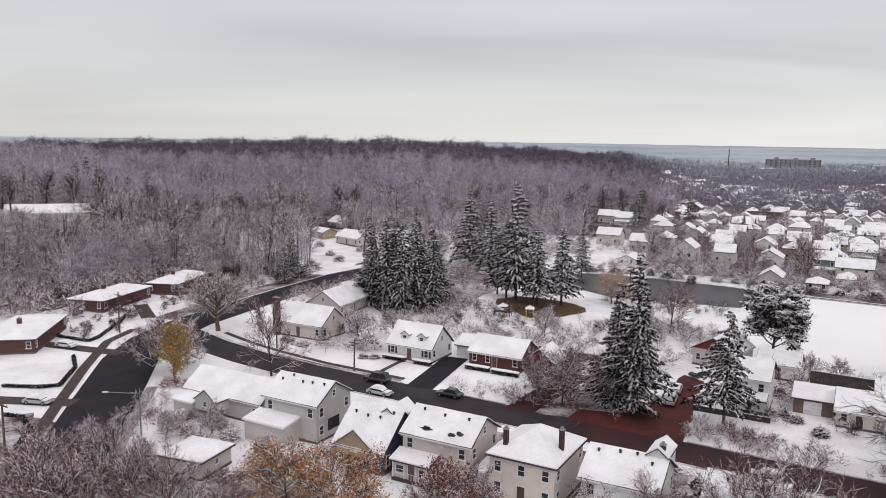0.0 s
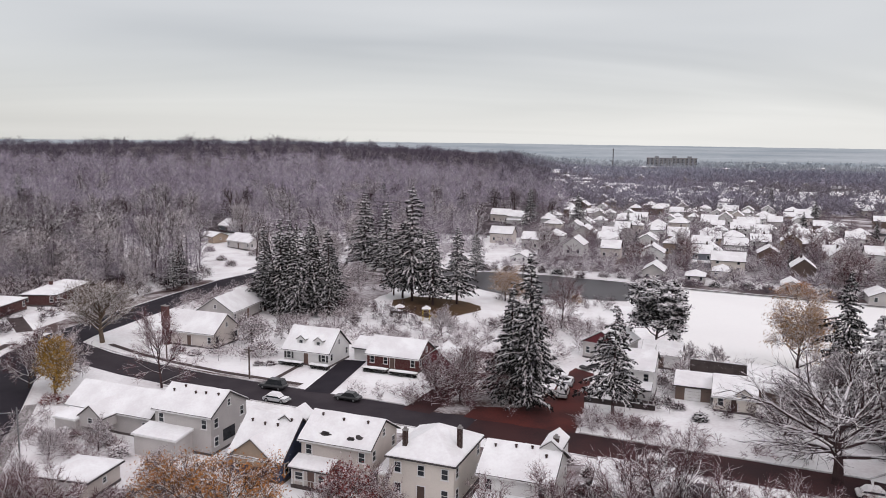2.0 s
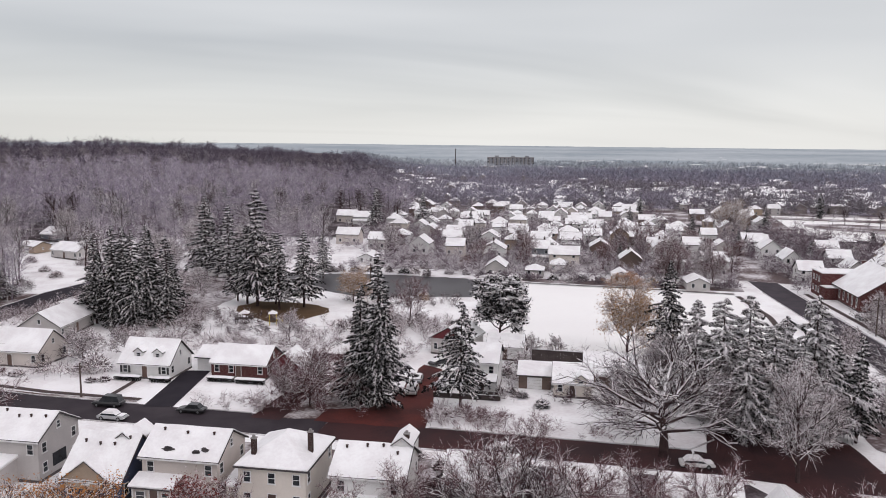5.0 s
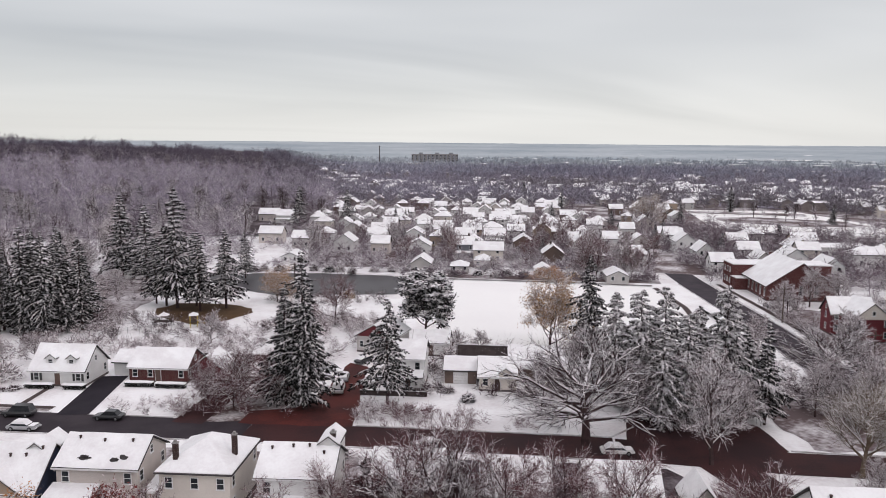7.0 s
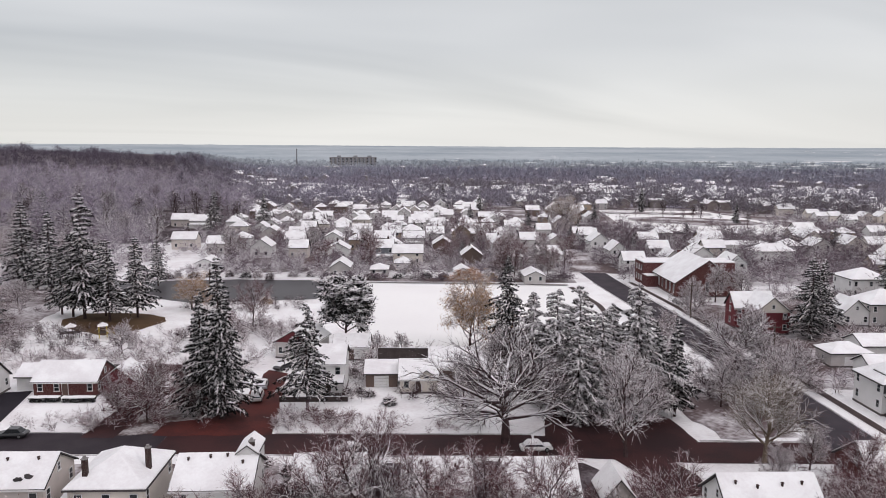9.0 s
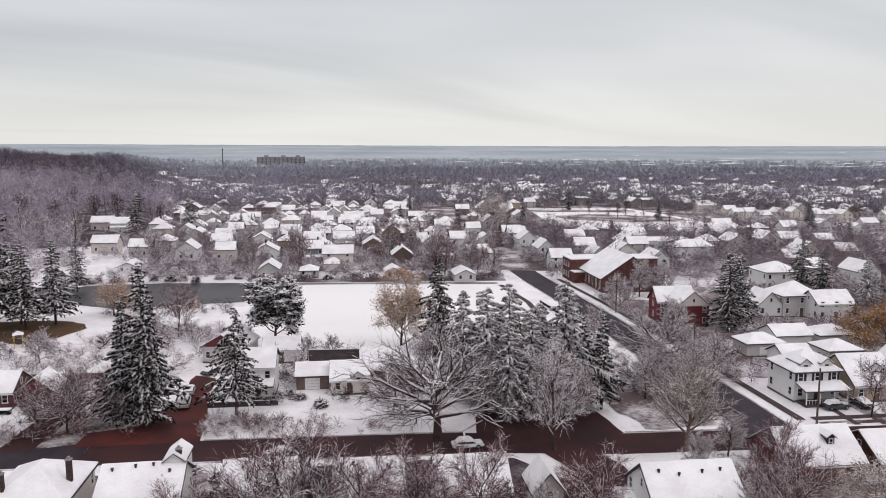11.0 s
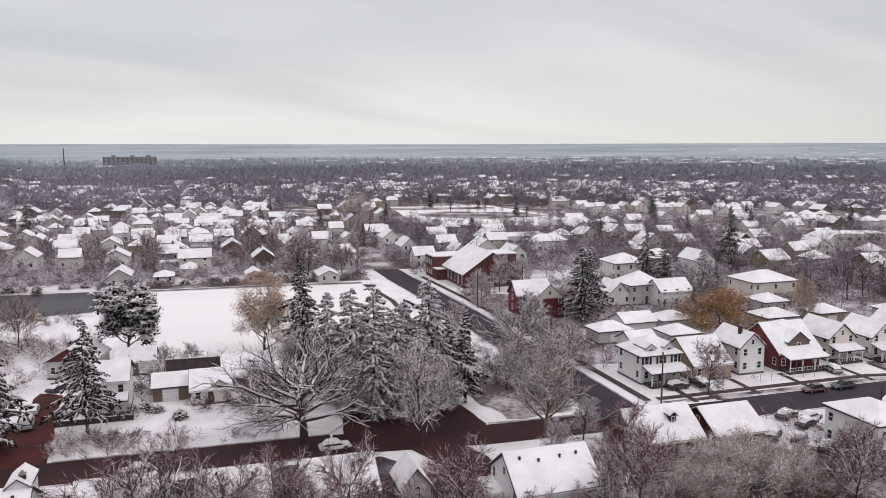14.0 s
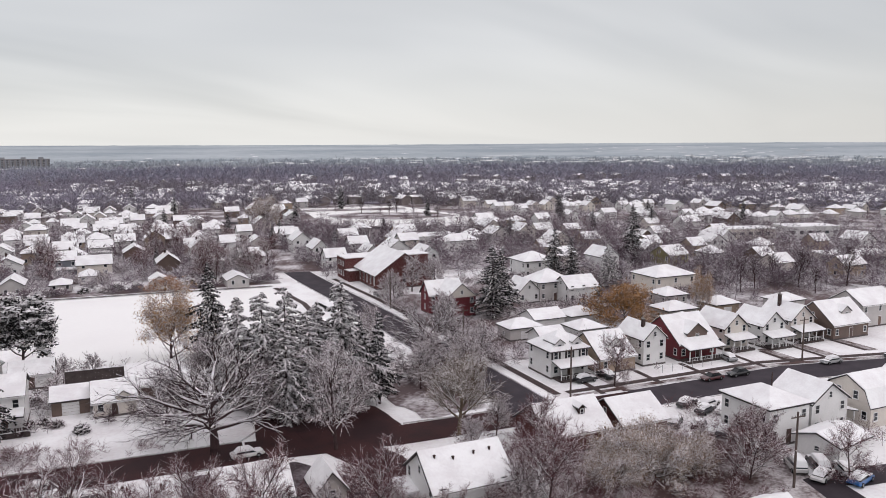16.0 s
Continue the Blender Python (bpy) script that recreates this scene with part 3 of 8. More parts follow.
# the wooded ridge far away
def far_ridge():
    """Tree-covered country and the ridge beyond it, seen as one haze-coloured canopy."""
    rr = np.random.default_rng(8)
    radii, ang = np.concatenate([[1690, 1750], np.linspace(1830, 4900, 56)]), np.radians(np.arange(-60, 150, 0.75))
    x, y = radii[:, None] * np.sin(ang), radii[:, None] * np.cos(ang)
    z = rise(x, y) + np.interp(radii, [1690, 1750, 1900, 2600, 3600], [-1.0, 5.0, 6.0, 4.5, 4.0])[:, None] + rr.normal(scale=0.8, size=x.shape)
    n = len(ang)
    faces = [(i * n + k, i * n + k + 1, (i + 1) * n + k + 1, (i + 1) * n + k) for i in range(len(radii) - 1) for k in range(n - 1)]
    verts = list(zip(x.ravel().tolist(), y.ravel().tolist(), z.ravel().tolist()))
    tagged(new("backdrop", mesh_of("backdrop", verts, faces, M["ridge"])), "wooded ridge on the horizon, painted blue-grey with haze", "hills", kind="structure")
    # strips of open snow and clusters of pale flat roofs in it
    v2, f2 = [], []

    def patch(az, r, w, d, rough):
        """An uneven snowy patch, drawn out across the line of sight."""
        c = np.array([r * math.sin(az), r * math.cos(az)])
        e, f = np.array([math.cos(az), -math.sin(az)]) * w, np.array([math.sin(az), math.cos(az)]) * d
        k = len(v2)
        n = 12
        for i in range(n):
            a = 2 * math.pi * i / n
            m = 1 + rr.uniform(-rough, rough)
            q = c + e * math.cos(a) * m + f * math.sin(a) * m
            v2.append((float(q[0]), float(q[1]), float(rise(q[0], q[1])) + float(np.interp(r, [1400, 1850, 1900, 2600, 3600], [10.5, 11.0, 8.0, 5.8, 5.2]))))
        f2.append(tuple(range(k, k + n)))

    for az, r, w, d in ((49, 1960, 95, 36), (52.5, 2000, 60, 26), (46, 2050, 40, 18), (57.5, 2250, 45, 22), (30, 2100, 40, 16)):
        patch(radians(az), r, w, d, 0.35)
    for az0, r0, spread_az, spread_r, n in ((50, 1990, 2.4, 60, 16), (58, 1750, 3.0, 160, 16), (66, 1780, 4.0, 180, 30), (73, 1800, 4.5, 190, 60), (79, 1720, 4.0, 170, 50), (84, 1800, 4.0, 260, 34), (54, 1500, 4.0, 110, 14), (66, 1450, 6.0, 90, 22), (42, 1500, 4.0, 100, 12), (76, 2350, 6.0, 200, 26), (70, 2900, 9.0, 260, 20), (38, 2150, 4.0, 180, 8), (30, 1950, 3.0, 120, 7), (62, 3300, 12.0, 300, 14)):
        for _ in range(n):
            patch(radians(az0 + rr.normal() * spread_az * 0.6), max(1380, r0 + rr.normal() * spread_r), rr.uniform(4, 17), rr.uniform(5, 18), 0.3)
    tagged(new("snowy_clearings", mesh_of("snowy_clearings", v2, f2, M["field_snow"])), "pale snowy clearings and roofs in the far woods", "fields", kind="stuff")


def hill_floor():
    radii, ang = np.geomspace(240, 1650, 34), np.radians(np.arange(-75, 17.5, 1.5))
    x, y = radii[:, None] * np.sin(ang), radii[:, None] * np.cos(ang)
    z = rise(x, y) + 0.25 + 0.003 * (radii[:, None] - 240)
    n = len(ang)
    faces = [(i * n + k, i * n + k + 1, (i + 1) * n + k + 1, (i + 1) * n + k) for i in range(len(radii) - 1) for k in range(n - 1)]
    faces = [f for f in faces if not (math.hypot(x.ravel()[f[0]], y.ravel()[f[0]]) < 330 and math.degrees(math.atan2(x.ravel()[f[0]], y.ravel()[f[0]])) > -16)]
    verts = list(zip(x.ravel().tolist(), y.ravel().tolist(), z.ravel().tolist()))
    tagged(new("forest_floor", mesh_of("forest_floor", verts, faces, M["forest_floor"])), "forest floor of brown leaves and thin snow", "ground", kind="structure")


def town_floor(r0, r1, material, label, lift):
    """Trodden gardens, brush and thin snow between the houses of the far town."""
    radii, ang = np.geomspace(r0, r1, 18), np.radians(np.arange(15, 110, 1.0))
    x, y = radii[:, None] * np.sin(ang), radii[:, None] * np.cos(ang)
    z = rise(x, y) + lift + 0.0002 * radii[:, None]
    n = len(ang)
    verts = list(zip(x.ravel().tolist(), y.ravel().tolist(), z.ravel().tolist()))
    faces = [(i * n + k, i * n + k + 1, (i + 1) * n + k + 1, (i + 1) * n + k) for i in range(len(radii) - 1) for k in range(n - 1)]
    tagged(new("town_ground", mesh_of("town_ground", verts, faces, M[material])), label, "ground", kind="structure")


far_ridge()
hill_floor()
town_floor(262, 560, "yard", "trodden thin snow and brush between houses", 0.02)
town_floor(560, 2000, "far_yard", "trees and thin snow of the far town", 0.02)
sheet("ground_patch", [(-134, 166), (-104, 160), (-90, 178), (-92, 198), (-104, 222), (-132, 214)], M["yard"], "brushy ground with thin snow under the trees", "ground", 0.03, wobble=1.0, seed=9)
sheet("ground_patch", [(70, 128), (150, 128), (200, 140), (240, 210), (150, 236), (95, 200), (72, 200)], M["yard"], "trodden gardens with thin snow", "ground", 0.03, wobble=1.0, seed=10)

# ---- houses ----
def window_meshes(w, h):
    f = bmesh.new()
    t = 0.09
    box(f, -w / 2, -0.07, -h / 2, -w / 2 + t, 0.02, h / 2), box(f, w / 2 - t, -0.07, -h / 2, w / 2, 0.02, h / 2)
    box(f, -w / 2 + t, -0.07, h / 2 - t, w / 2 - t, 0.02, h / 2), box(f, -w / 2 - 0.06, -0.12, -h / 2 - 0.06, w / 2 + 0.06, 0.02, -h / 2 + t)
    box(f, -w / 2 + t, -0.05, -0.03, w / 2 - t, 0.0, 0.03)
    fm = bpy.data.meshes.new("window")
    f.to_mesh(fm), f.free()
    fm.materials.append(M["trim"])
    g = bmesh.new()
    box(g, -w / 2 + t, -0.025, -h / 2 + t, w / 2 - t, 0.0, h / 2 - t)
    gm = bpy.data.meshes.new("pane")
    g.to_mesh(gm), g.free()
    gm.materials.append(M["glass"])
    return fm, gm


WINDOWS = {}


def window(parent, x, y, z, w=0.95, h=1.4, turn=0.0, frame_material=None):
    key = (w, h)
    if key not in WINDOWS:
        WINDOWS[key] = window_meshes(w, h)
    fm, gm = WINDOWS[key]
    ob = put("window", fm, parent, pose(x, y, z, 0, 0, turn))
    put("pane", gm, ob)
    return ob


def plain_window(parent, x, y, z, turn):
    """One mesh of frame and pane, for houses that stay far off."""
    if "plain" not in WINDOWS:
        me = bpy.data.meshes.new("window")
        bm = bmesh.new()
        box(bm, -0.52, -0.06, -0.72, 0.52, 0.02, 0.72), box(bm, -0.40, -0.075, -0.60, 0.40, -0.061, 0.60)
        bm.faces.ensure_lookup_table()
        for i, f in enumerate(bm.faces):
            f.material_index = 1 if i >= 6 else 0
        bm.to_mesh(me), bm.free()
        me.materials.append(M["trim"]), me.materials.append(M["glass"])
        WINDOWS["plain"] = me
    put("window", WINDOWS["plain"], parent, pose(x, y, z, 0, 0, turn))


def plain_fit_out(ob, L, D, he, front_side):
    for z in (1.7, 4.1) if he > 4.4 else (1.7,):
        if front_side == "gable":
            for y in (-D / 4, D / 4):
                plain_window(ob, -L / 2, y, z, -90)
            plain_window(ob, 0, -D / 2, z, 0)
        else:
            for x in (-L / 3.2, L / 3.2):
                plain_window(ob, x, -D / 2, z, 0)
            plain_window(ob, -L / 2, 0, z, -90)


def face_windows(parent, side, half_l, half_d, xs, z, w=0.95, h=1.4):
    """Windows on one wall: side is front, back, left or right; xs are the places along it."""
    for x in xs:
        if side == "front":
            window(parent, x, -half_d, z, w, h, 0)
        elif side == "back":
            window(parent, x, half_d, z, w, h, 180)
        elif side == "right":
            window(parent, half_l, x, z, w, h, 90)
        else:
            window(parent, -half_l, x, z, w, h, -90)


def gable_roof(parent, L, D, he, hr, snow=True, over=0.4, seed=0, gutter=True):
    """Roof slab and the snow on it, ridge along x."""
    rnd = random.Random(seed)
    k = (hr - he) / (D / 2)
    yo, zo = D / 2 + over, he - over * k
    t = 0.16
    bm = bmesh.new()
    prism(bm, [(-yo, zo), (0, hr), (yo, zo), (yo, zo + t), (0, hr + t), (-yo, zo + t)], -L / 2 - over, L / 2 + over)
    part("roof", bm, M["shingle"], parent)
    if gutter:
        bm = bmesh.new()
        box(bm, -L / 2 - over, -yo - 0.03, zo - 0.06, L / 2 + over, -yo - 0.002, zo + t - 0.02)
        part("gutter", bm, M["trim"], parent)
    if snow:
        e, n = 0.05, 7
        bm = bmesh.new()
        top = t + 0.14
        ring = []
        for i in range(n + 1):
            f = i / n
            ring.append((-yo + e + (yo - e) * f, zo + e * k + (hr - zo - e * k) * f + top * (0.7 if i == 0 else 1)))
        ring += [(-y, z) for y, z in ring[-2::-1]]
        ring += [(yo - e, zo + e * k + t + 0.004), (0, hr + t + 0.004), (-yo + e, zo + e * k + t + 0.004)]
        prism(bm, ring[::-1], -L / 2 - over + 0.06, L / 2 + over - 0.06, max(3, int(L / 1.2)), 0.035, rnd)
        part("roof_snow", bm, M["roof_snow"], parent, "thick white snow on the roof")


def hip_roof(parent, L, D, he, hr, over=0.45, name="roof"):
    a, b = L / 2 + over, D / 2 + over
    rl = max(0.2, (L - D) / 2) if L >= D else 0.2
    rd = max(0.2, (D - L) / 2) if D > L else 0.0
    r1, r2 = (Vector((-rl, 0, hr)), Vector((rl, 0, hr))) if L >= D else (Vector((0, -rd, hr)), Vector((0, rd, hr)))

    def shell(bm, inset, low, top):
        c = [Vector((sx * (a - inset), sy * (b - inset), he)) for sx, sy in ((-1, -1), (1, -1), (1, 1), (-1, 1))]
        lo = [bm.verts.new(p + Vector((0, 0, low))) for p in c]
        hi = [bm.verts.new(p + Vector((0, 0, top))) for p in c]
        p, q = bm.verts.new(r1 + Vector((0, 0, top))), bm.verts.new(r2 + Vector((0, 0, top)))
        bm.faces.new(lo[::-1])
        for i in range(4):
            j = (i + 1) % 4
            bm.faces.new((lo[i], lo[j], hi[j], hi[i]))
        if L >= D:
            for f in ((hi[0], hi[1], q, p), (hi[1], hi[2], q), (hi[2], hi[3], p, q), (hi[3], hi[0], p)):
                bm.faces.new(f)
        else:
            for f in ((hi[0], hi[1], p), (hi[1], hi[2], q, p), (hi[2], hi[3], q), (hi[3], hi[0], p, q)):
                bm.faces.new(f)

    bm = bmesh.new()
    shell(bm, 0, -0.12, 0.04)
    part(name, bm, M["shingle"], parent)
    bm = bmesh.new()
    shell(bm, 0.07, 0.045, 0.19)
    bmesh.ops.bevel(bm, geom=bm.edges[:], offset=0.05, segments=1, affect="EDGES")
    part(name + "_snow", bm, M["roof_snow"], parent, "thick white snow on the roof")


def flat_block(parent, x0, y0, x1, y1, h, wall, tilt=0.0, name="extension"):
    """A low annexe with a nearly flat, snow-covered roof; tilt lowers its front."""
    bm = bmesh.new()
    vs = [bm.verts.new(c) for c in ((x0, y0, 0), (x1, y0, 0), (x1, y1, 0), (x0, y1, 0), (x0, y0, h - tilt), (x1, y0, h - tilt), (x1, y1, h), (x0, y1, h))]
    for q in ((0, 3, 2, 1), (4, 5, 6, 7), (0, 1, 5, 4), (1, 2, 6, 5), (2, 3, 7, 6), (3, 0, 4, 7)):
        bm.faces.new([vs[i] for i in q])
    ext = part(name, bm, wall, parent)
    for nm, mt, lo, hi, o in (("roof", M["trim"], 0.0, 0.14, 0.3), ("roof_snow", M["roof_snow"], 0.144, 0.30, 0.24)):
        bm = bmesh.new()
        c = ((x0 - o, y0 - o, h - tilt), (x1 + o, y0 - o, h - tilt), (x1 + o, y1 + (o if nm == "roof" else 0), h), (x0 - o, y1, h))
        lo_v = [bm.verts.new((x, y, z + lo)) for x, y, z in c]
        hi_v = [bm.verts.new((x, y, z + hi)) for x, y, z in c]
        bm.faces.new(lo_v[::-1]), bm.faces.new(hi_v)
        for i in range(4):
            j = (i + 1) % 4
            bm.faces.new((lo_v[i], lo_v[j], hi_v[j], hi_v[i]))
        part(nm, bm, mt, ext)
    return ext


def porch(parent, x0, x1, y0, y1, h, turn=0.0):
    """A front porch: deck, posts, rail, roof with snow."""
    bm = bmesh.new()
    box(bm, x0, y0, 0, x1, y1, 0.45)
    p = part("porch", bm, M["wood"], parent)
    p.matrix_basis = pose(0, 0, 0, 0, 0, turn)
    for k in range(4):
        x = x0 + 0.15 + (x1 - x0 - 0.3) * k / 3
        bm = bmesh.new()
        box(bm, x - 0.08, y0 + 0.05, 0.45, x + 0.08, y0 + 0.21, h)
        part("post", bm, M["trim"], p)
    bm = bmesh.new()
    box(bm, x0, y0 + 0.1, 1.15, x1, y0 + 0.16, 1.22)
    for k in range(14):
        x = x0 + 0.1 + (x1 - x0 - 0.2) * k / 13
        box(bm, x - 0.02, y0 + 0.11, 0.5, x + 0.02, y0 + 0.15, 1.15)
    part("rail", bm, M["trim"], p)
    for nm, mt, lo, hi, o in (("porch_roof", M["shingle"], 0.0, 0.15, 0.3), ("porch_snow", M["roof_snow"], 0.154, 0.32, 0.24)):
        bm = bmesh.new()
        c = ((x0 - o, y0 - o, h), (x1 + o, y0 - o, h), (x1 + o, y1, h + 0.7), (x0 - o, y1, h + 0.7))
        lo_v, hi_v = [bm.verts.new((x, y, z + lo)) for x, y, z in c], [bm.verts.new((x, y, z + hi)) for x, y, z in c]
        bm.faces.new(lo_v[::-1]), bm.faces.new(hi_v)
        for i in range(4):
            j = (i + 1) % 4
            bm.faces.new((lo_v[i], lo_v[j], hi_v[j], hi_v[i]))
        part(nm, bm, mt, p)


def chimney(parent, x, y, z0, z1, s=0.7, d=0.5, material="chimney"):
    bm = bmesh.new()
    box(bm, x - s / 2, y - d / 2, z0, x + s / 2, y + d / 2, z1)
    c = part("chimney", bm, M[material], parent, "dark brick chimney")
    bm = bmesh.new()
    box(bm, x - s / 2 - 0.06, y - d / 2 - 0.06, z1, x + s / 2 + 0.06, y + d / 2 + 0.06, z1 + 0.12)
    box(bm, x - 0.14, y - 0.14, z1 + 0.12, x + 0.14, y + 0.14, z1 + 0.4)
    part("cap", bm, M["concrete"], c)


def vents(parent, L, D, he, hr, n, seed):
    rnd = random.Random(seed)
    for k in range(n):
        f = rnd.uniform(0.12, 0.35)
        y, z = -D / 2 * f, hr + (he - hr) * f
        x = -L / 2 + L * (k + 0.5) / n + rnd.uniform(-0.3, 0.3)
        bm = bmesh.new()
        rod(bm, (x, y, z), (x, y, z + 0.55), 0.13, 0.13, 7, True)
        rod(bm, (x, y, z + 0.55), (x, y, z + 0.62), 0.2, 0.16, 7, True)
        part("roof_vent", bm, M["chimney"], parent)


def dormer(parent, x, y0, y1, z0, w, h, wall):
    """A small gabled dormer on the front slope, its face at y0."""
    bm = bmesh.new()
    ring = [(-w / 2, z0 - 0.6), (w / 2, z0 - 0.6), (w / 2, z0 + h), (0, z0 + h + w * 0.38), (-w / 2, z0 + h)]
    a = [bm.verts.new((x + p, y0, z)) for p, z in ring]
    b = [bm.verts.new((x + p, y1, z)) for p, z in ring]
    bm.faces.new(a), bm.faces.new(b[::-1])
    for i in range(5):
        j = (i + 1) % 5
        bm.faces.new((a[i], b[i], b[j], a[j]))
    d = part("dormer", bm, wall, parent)
    for nm, mt, lo, hi, o in (("roof", M["shingle"], 0.0, 0.1, 0.22), ("roof_snow", M["roof_snow"], 0.104, 0.24, 0.17)):
        bm = bmesh.new()
        zr, ze = z0 + h + w * 0.38, z0 + h - o * 0.76
        prof = [(-w / 2 - o, ze + lo), (0, zr + lo), (w / 2 + o, ze + lo), (w / 2 + o, ze + hi), (0, zr + hi), (-w / 2 - o, ze + hi)]
        a = [bm.verts.new((x + p, y0 - o, z)) for p, z in prof]
        b = [bm.verts.new((x + p, y1, z)) for p, z in prof]
        bm.faces.new(a[::-1]), bm.faces.new(b)
        for i in range(6):
            j = (i + 1) % 6
            bm.faces.new((a[i], a[j], b[j], b[i]))
        part(nm, bm, mt, d)
    window(d, x, y0, z0 + h * 0.45, min(0.9, w * 0.6), h * 0.85)


def gable_walls(parent, L, D, he, hr, wall, name="wall", footing=True):
    bm = bmesh.new()
    prism(bm, [(-D / 2, 0), (-D / 2, he), (0, hr), (D / 2, he), (D / 2, 0)], -L / 2, L / 2)
    part(name, bm, wall, parent)
    if not footing:
        return
    bm = bmesh.new()
    o = 0.05
    box(bm, -L / 2 - o, -D / 2 - o, -0.3, L / 2 + o, D / 2 + o, 0.35)
    part("foundation", bm, M["footing"], parent)


def door(parent, x, y, turn=0.0, w=0.95, h=2.05, z=0.35):
    bm = bmesh.new()
    box(bm, -w / 2, -0.05, 0, w / 2, 0.03, h)
    ob = part("door", bm, M["door"], parent)
    ob.matrix_basis = pose(x, y, z, 0, 0, turn)
    bm = bmesh.new()
    box(bm, -w / 2 - 0.1, -0.03, -0.1, -w / 2, 0.02, h + 0.1), box(bm, w / 2, -0.03, -0.1, w / 2 + 0.1, 0.02, h + 0.1), box(bm, -w / 2, -0.03, h, w / 2, 0.02, h + 0.1)
    part("door_frame", bm, M["trim"], ob)


def spread(n, half, edge=1.1):
    return [0.0] if n == 1 else [-half + edge + (2 * half - 2 * edge) * k / (n - 1) for k in range(n)]


def fit_out(ob, L, D, he, front=3, side=2, back=2, gable=True, hr=8.0, w=0.95, h=1.4):
    """Windows of every storey on all four walls, and a door at the front."""
    floors = [1.75] if he < 4.4 else [1.75, 4.35]
    for i, z in enumerate(floors):
        xs = spread(front, L / 2)
        if i == 0 and front > 1:
            xs = [x for k, x in enumerate(xs) if k != front // 2]
        face_windows(ob, "front", L / 2, D / 2, xs, z, w, h)
        face_windows(ob, "back", L / 2, D / 2, spread(back, L / 2), z, w, h)
        for s in ("left", "right"):
            face_windows(ob, s, L / 2, D / 2, spread(side, D / 2), z, w, h)
    if gable and hr - he > 2.2:
        for s in ("left", "right"):
            face_windows(ob, s, L / 2, D / 2, [0.0], he + (hr - he) * 0.36, 0.75, 1.05)
    door(ob, 0.0 if front > 1 else L / 4, -D / 2)


HOUSE = "houses of the snowy town"
WALL_WORDS = {"white": "white clapboard", "cream": "cream clapboard", "beige": "beige clapboard", "grey": "grey clapboard", "tan": "tan clapboard", "navy": "navy blue", "slate": "slate grey",
              "brown": "dark brown", "olive": "olive green", "maroon": "dark red", "brick": "red brick", "dark_brick": "dark red brick"}
SERIAL = iter(range(1, 100000))


def gable_house(u, v, L, D, he, hr, wall, rot=0.0, front=3, side=2, extra="", roof_vents=0, category="house", name="house", openings=True):
    words = f"{WALL_WORDS[wall]} {'two-storey' if he > 4.4 else 'low'} gabled snowy house{extra}"
    if name == "garage":
        words = f"{WALL_WORDS[wall]} garage with snow on its gabled roof"
    ob = thing(name, stand(u, v, rot), words, category, HOUSE if name == "house" else "")
    gable_walls(ob, L, D, he, hr, M[wall], footing=openings)
    gable_roof(ob, L, D, he, hr, seed=next(SERIAL), gutter=openings)
    if openings:
        fit_out(ob, L, D, he, front, side, 2, True, hr)
    if roof_vents:
        vents(ob, L, D, he, hr, roof_vents, next(SERIAL))
    return ob


def hip_house(u, v, L, D, he, hr, wall, rot=0.0, front=3, side=2, extra="", category="house", name="house", openings=True):
    words = f"{WALL_WORDS[wall]} {'two-storey' if he > 4.4 else 'low'} hip-roofed snowy house{extra}"
    if name == "garage":
        words = f"{WALL_WORDS[wall]} garage with snow on its hipped roof"
    ob = thing(name, stand(u, v, rot), words, category, HOUSE if name == "house" else "")
    bm = bmesh.new()
    box(bm, -L / 2, -D / 2, 0, L / 2, D / 2, he)
    part("wall", bm, M[wall], ob)
    bm = bmesh.new()
    box(bm, -L / 2 - 0.05, -D / 2 - 0.05, -0.3, L / 2 + 0.05, D / 2 + 0.05, 0.35)
    part("foundation", bm, M["footing"], ob)
    hip_roof(ob, L, D, he, hr)
    if openings:
        fit_out(ob, L, D, he, front, side, 2, False)
    return ob


def garage_door(ob, x, y, turn=0.0, w=2.6, h=2.1):
    bm = bmesh.new()
    for k in range(4):
        box(bm, -w / 2, -0.05, h * k / 4 + 0.02, w / 2, 0.02, h * (k + 1) / 4 - 0.02)
    d = part("garage_door", bm, M["trim"], ob)
    d.matrix_basis = pose(x, y, 0.02, 0, 0, turn)


def garage(u, v, L, D, wall, rot=0.0, hip=False, he=2.5, hr=3.9):
    ob = (hip_house if hip else gable_house)(u, v, L, D, he, hr, wall, rot, category="garage", name="garage", openings=False)
    garage_door(ob, 0, -D / 2)
    if D > 5:
        face_windows(ob, "right", L / 2, D / 2, [0.0], 1.5, 0.8, 0.8)
        face_windows(ob, "left", L / 2, D / 2, [0.0], 1.5, 0.8, 0.8)
    return ob


def gable_board(parent, L, D, he, hr, material, ends=(-1, 1)):
    """Boarding of another colour over the gable ends."""
    for s in ends:
        x0, x1 = sorted((s * (L / 2 + 0.004), s * (L / 2 + 0.05)))
        part("gable_end", prism(bmesh.new(), [(-D / 2, he), (0, hr), (D / 2, he)], x0, x1), material, parent)


def shutters(parent, xs, y, z, w=0.95, h=1.4, tone="black_paint"):
    """Dark shutters beside the windows of a front wall."""
    for x in xs:
        for s in (-1, 1):
            c = x + s * (w / 2 + 0.32)
            part("shutter", box(bmesh.new(), c - 0.2, y - 0.07, z - h / 2, c + 0.2, y - 0.005, z + h / 2), M[tone], parent)


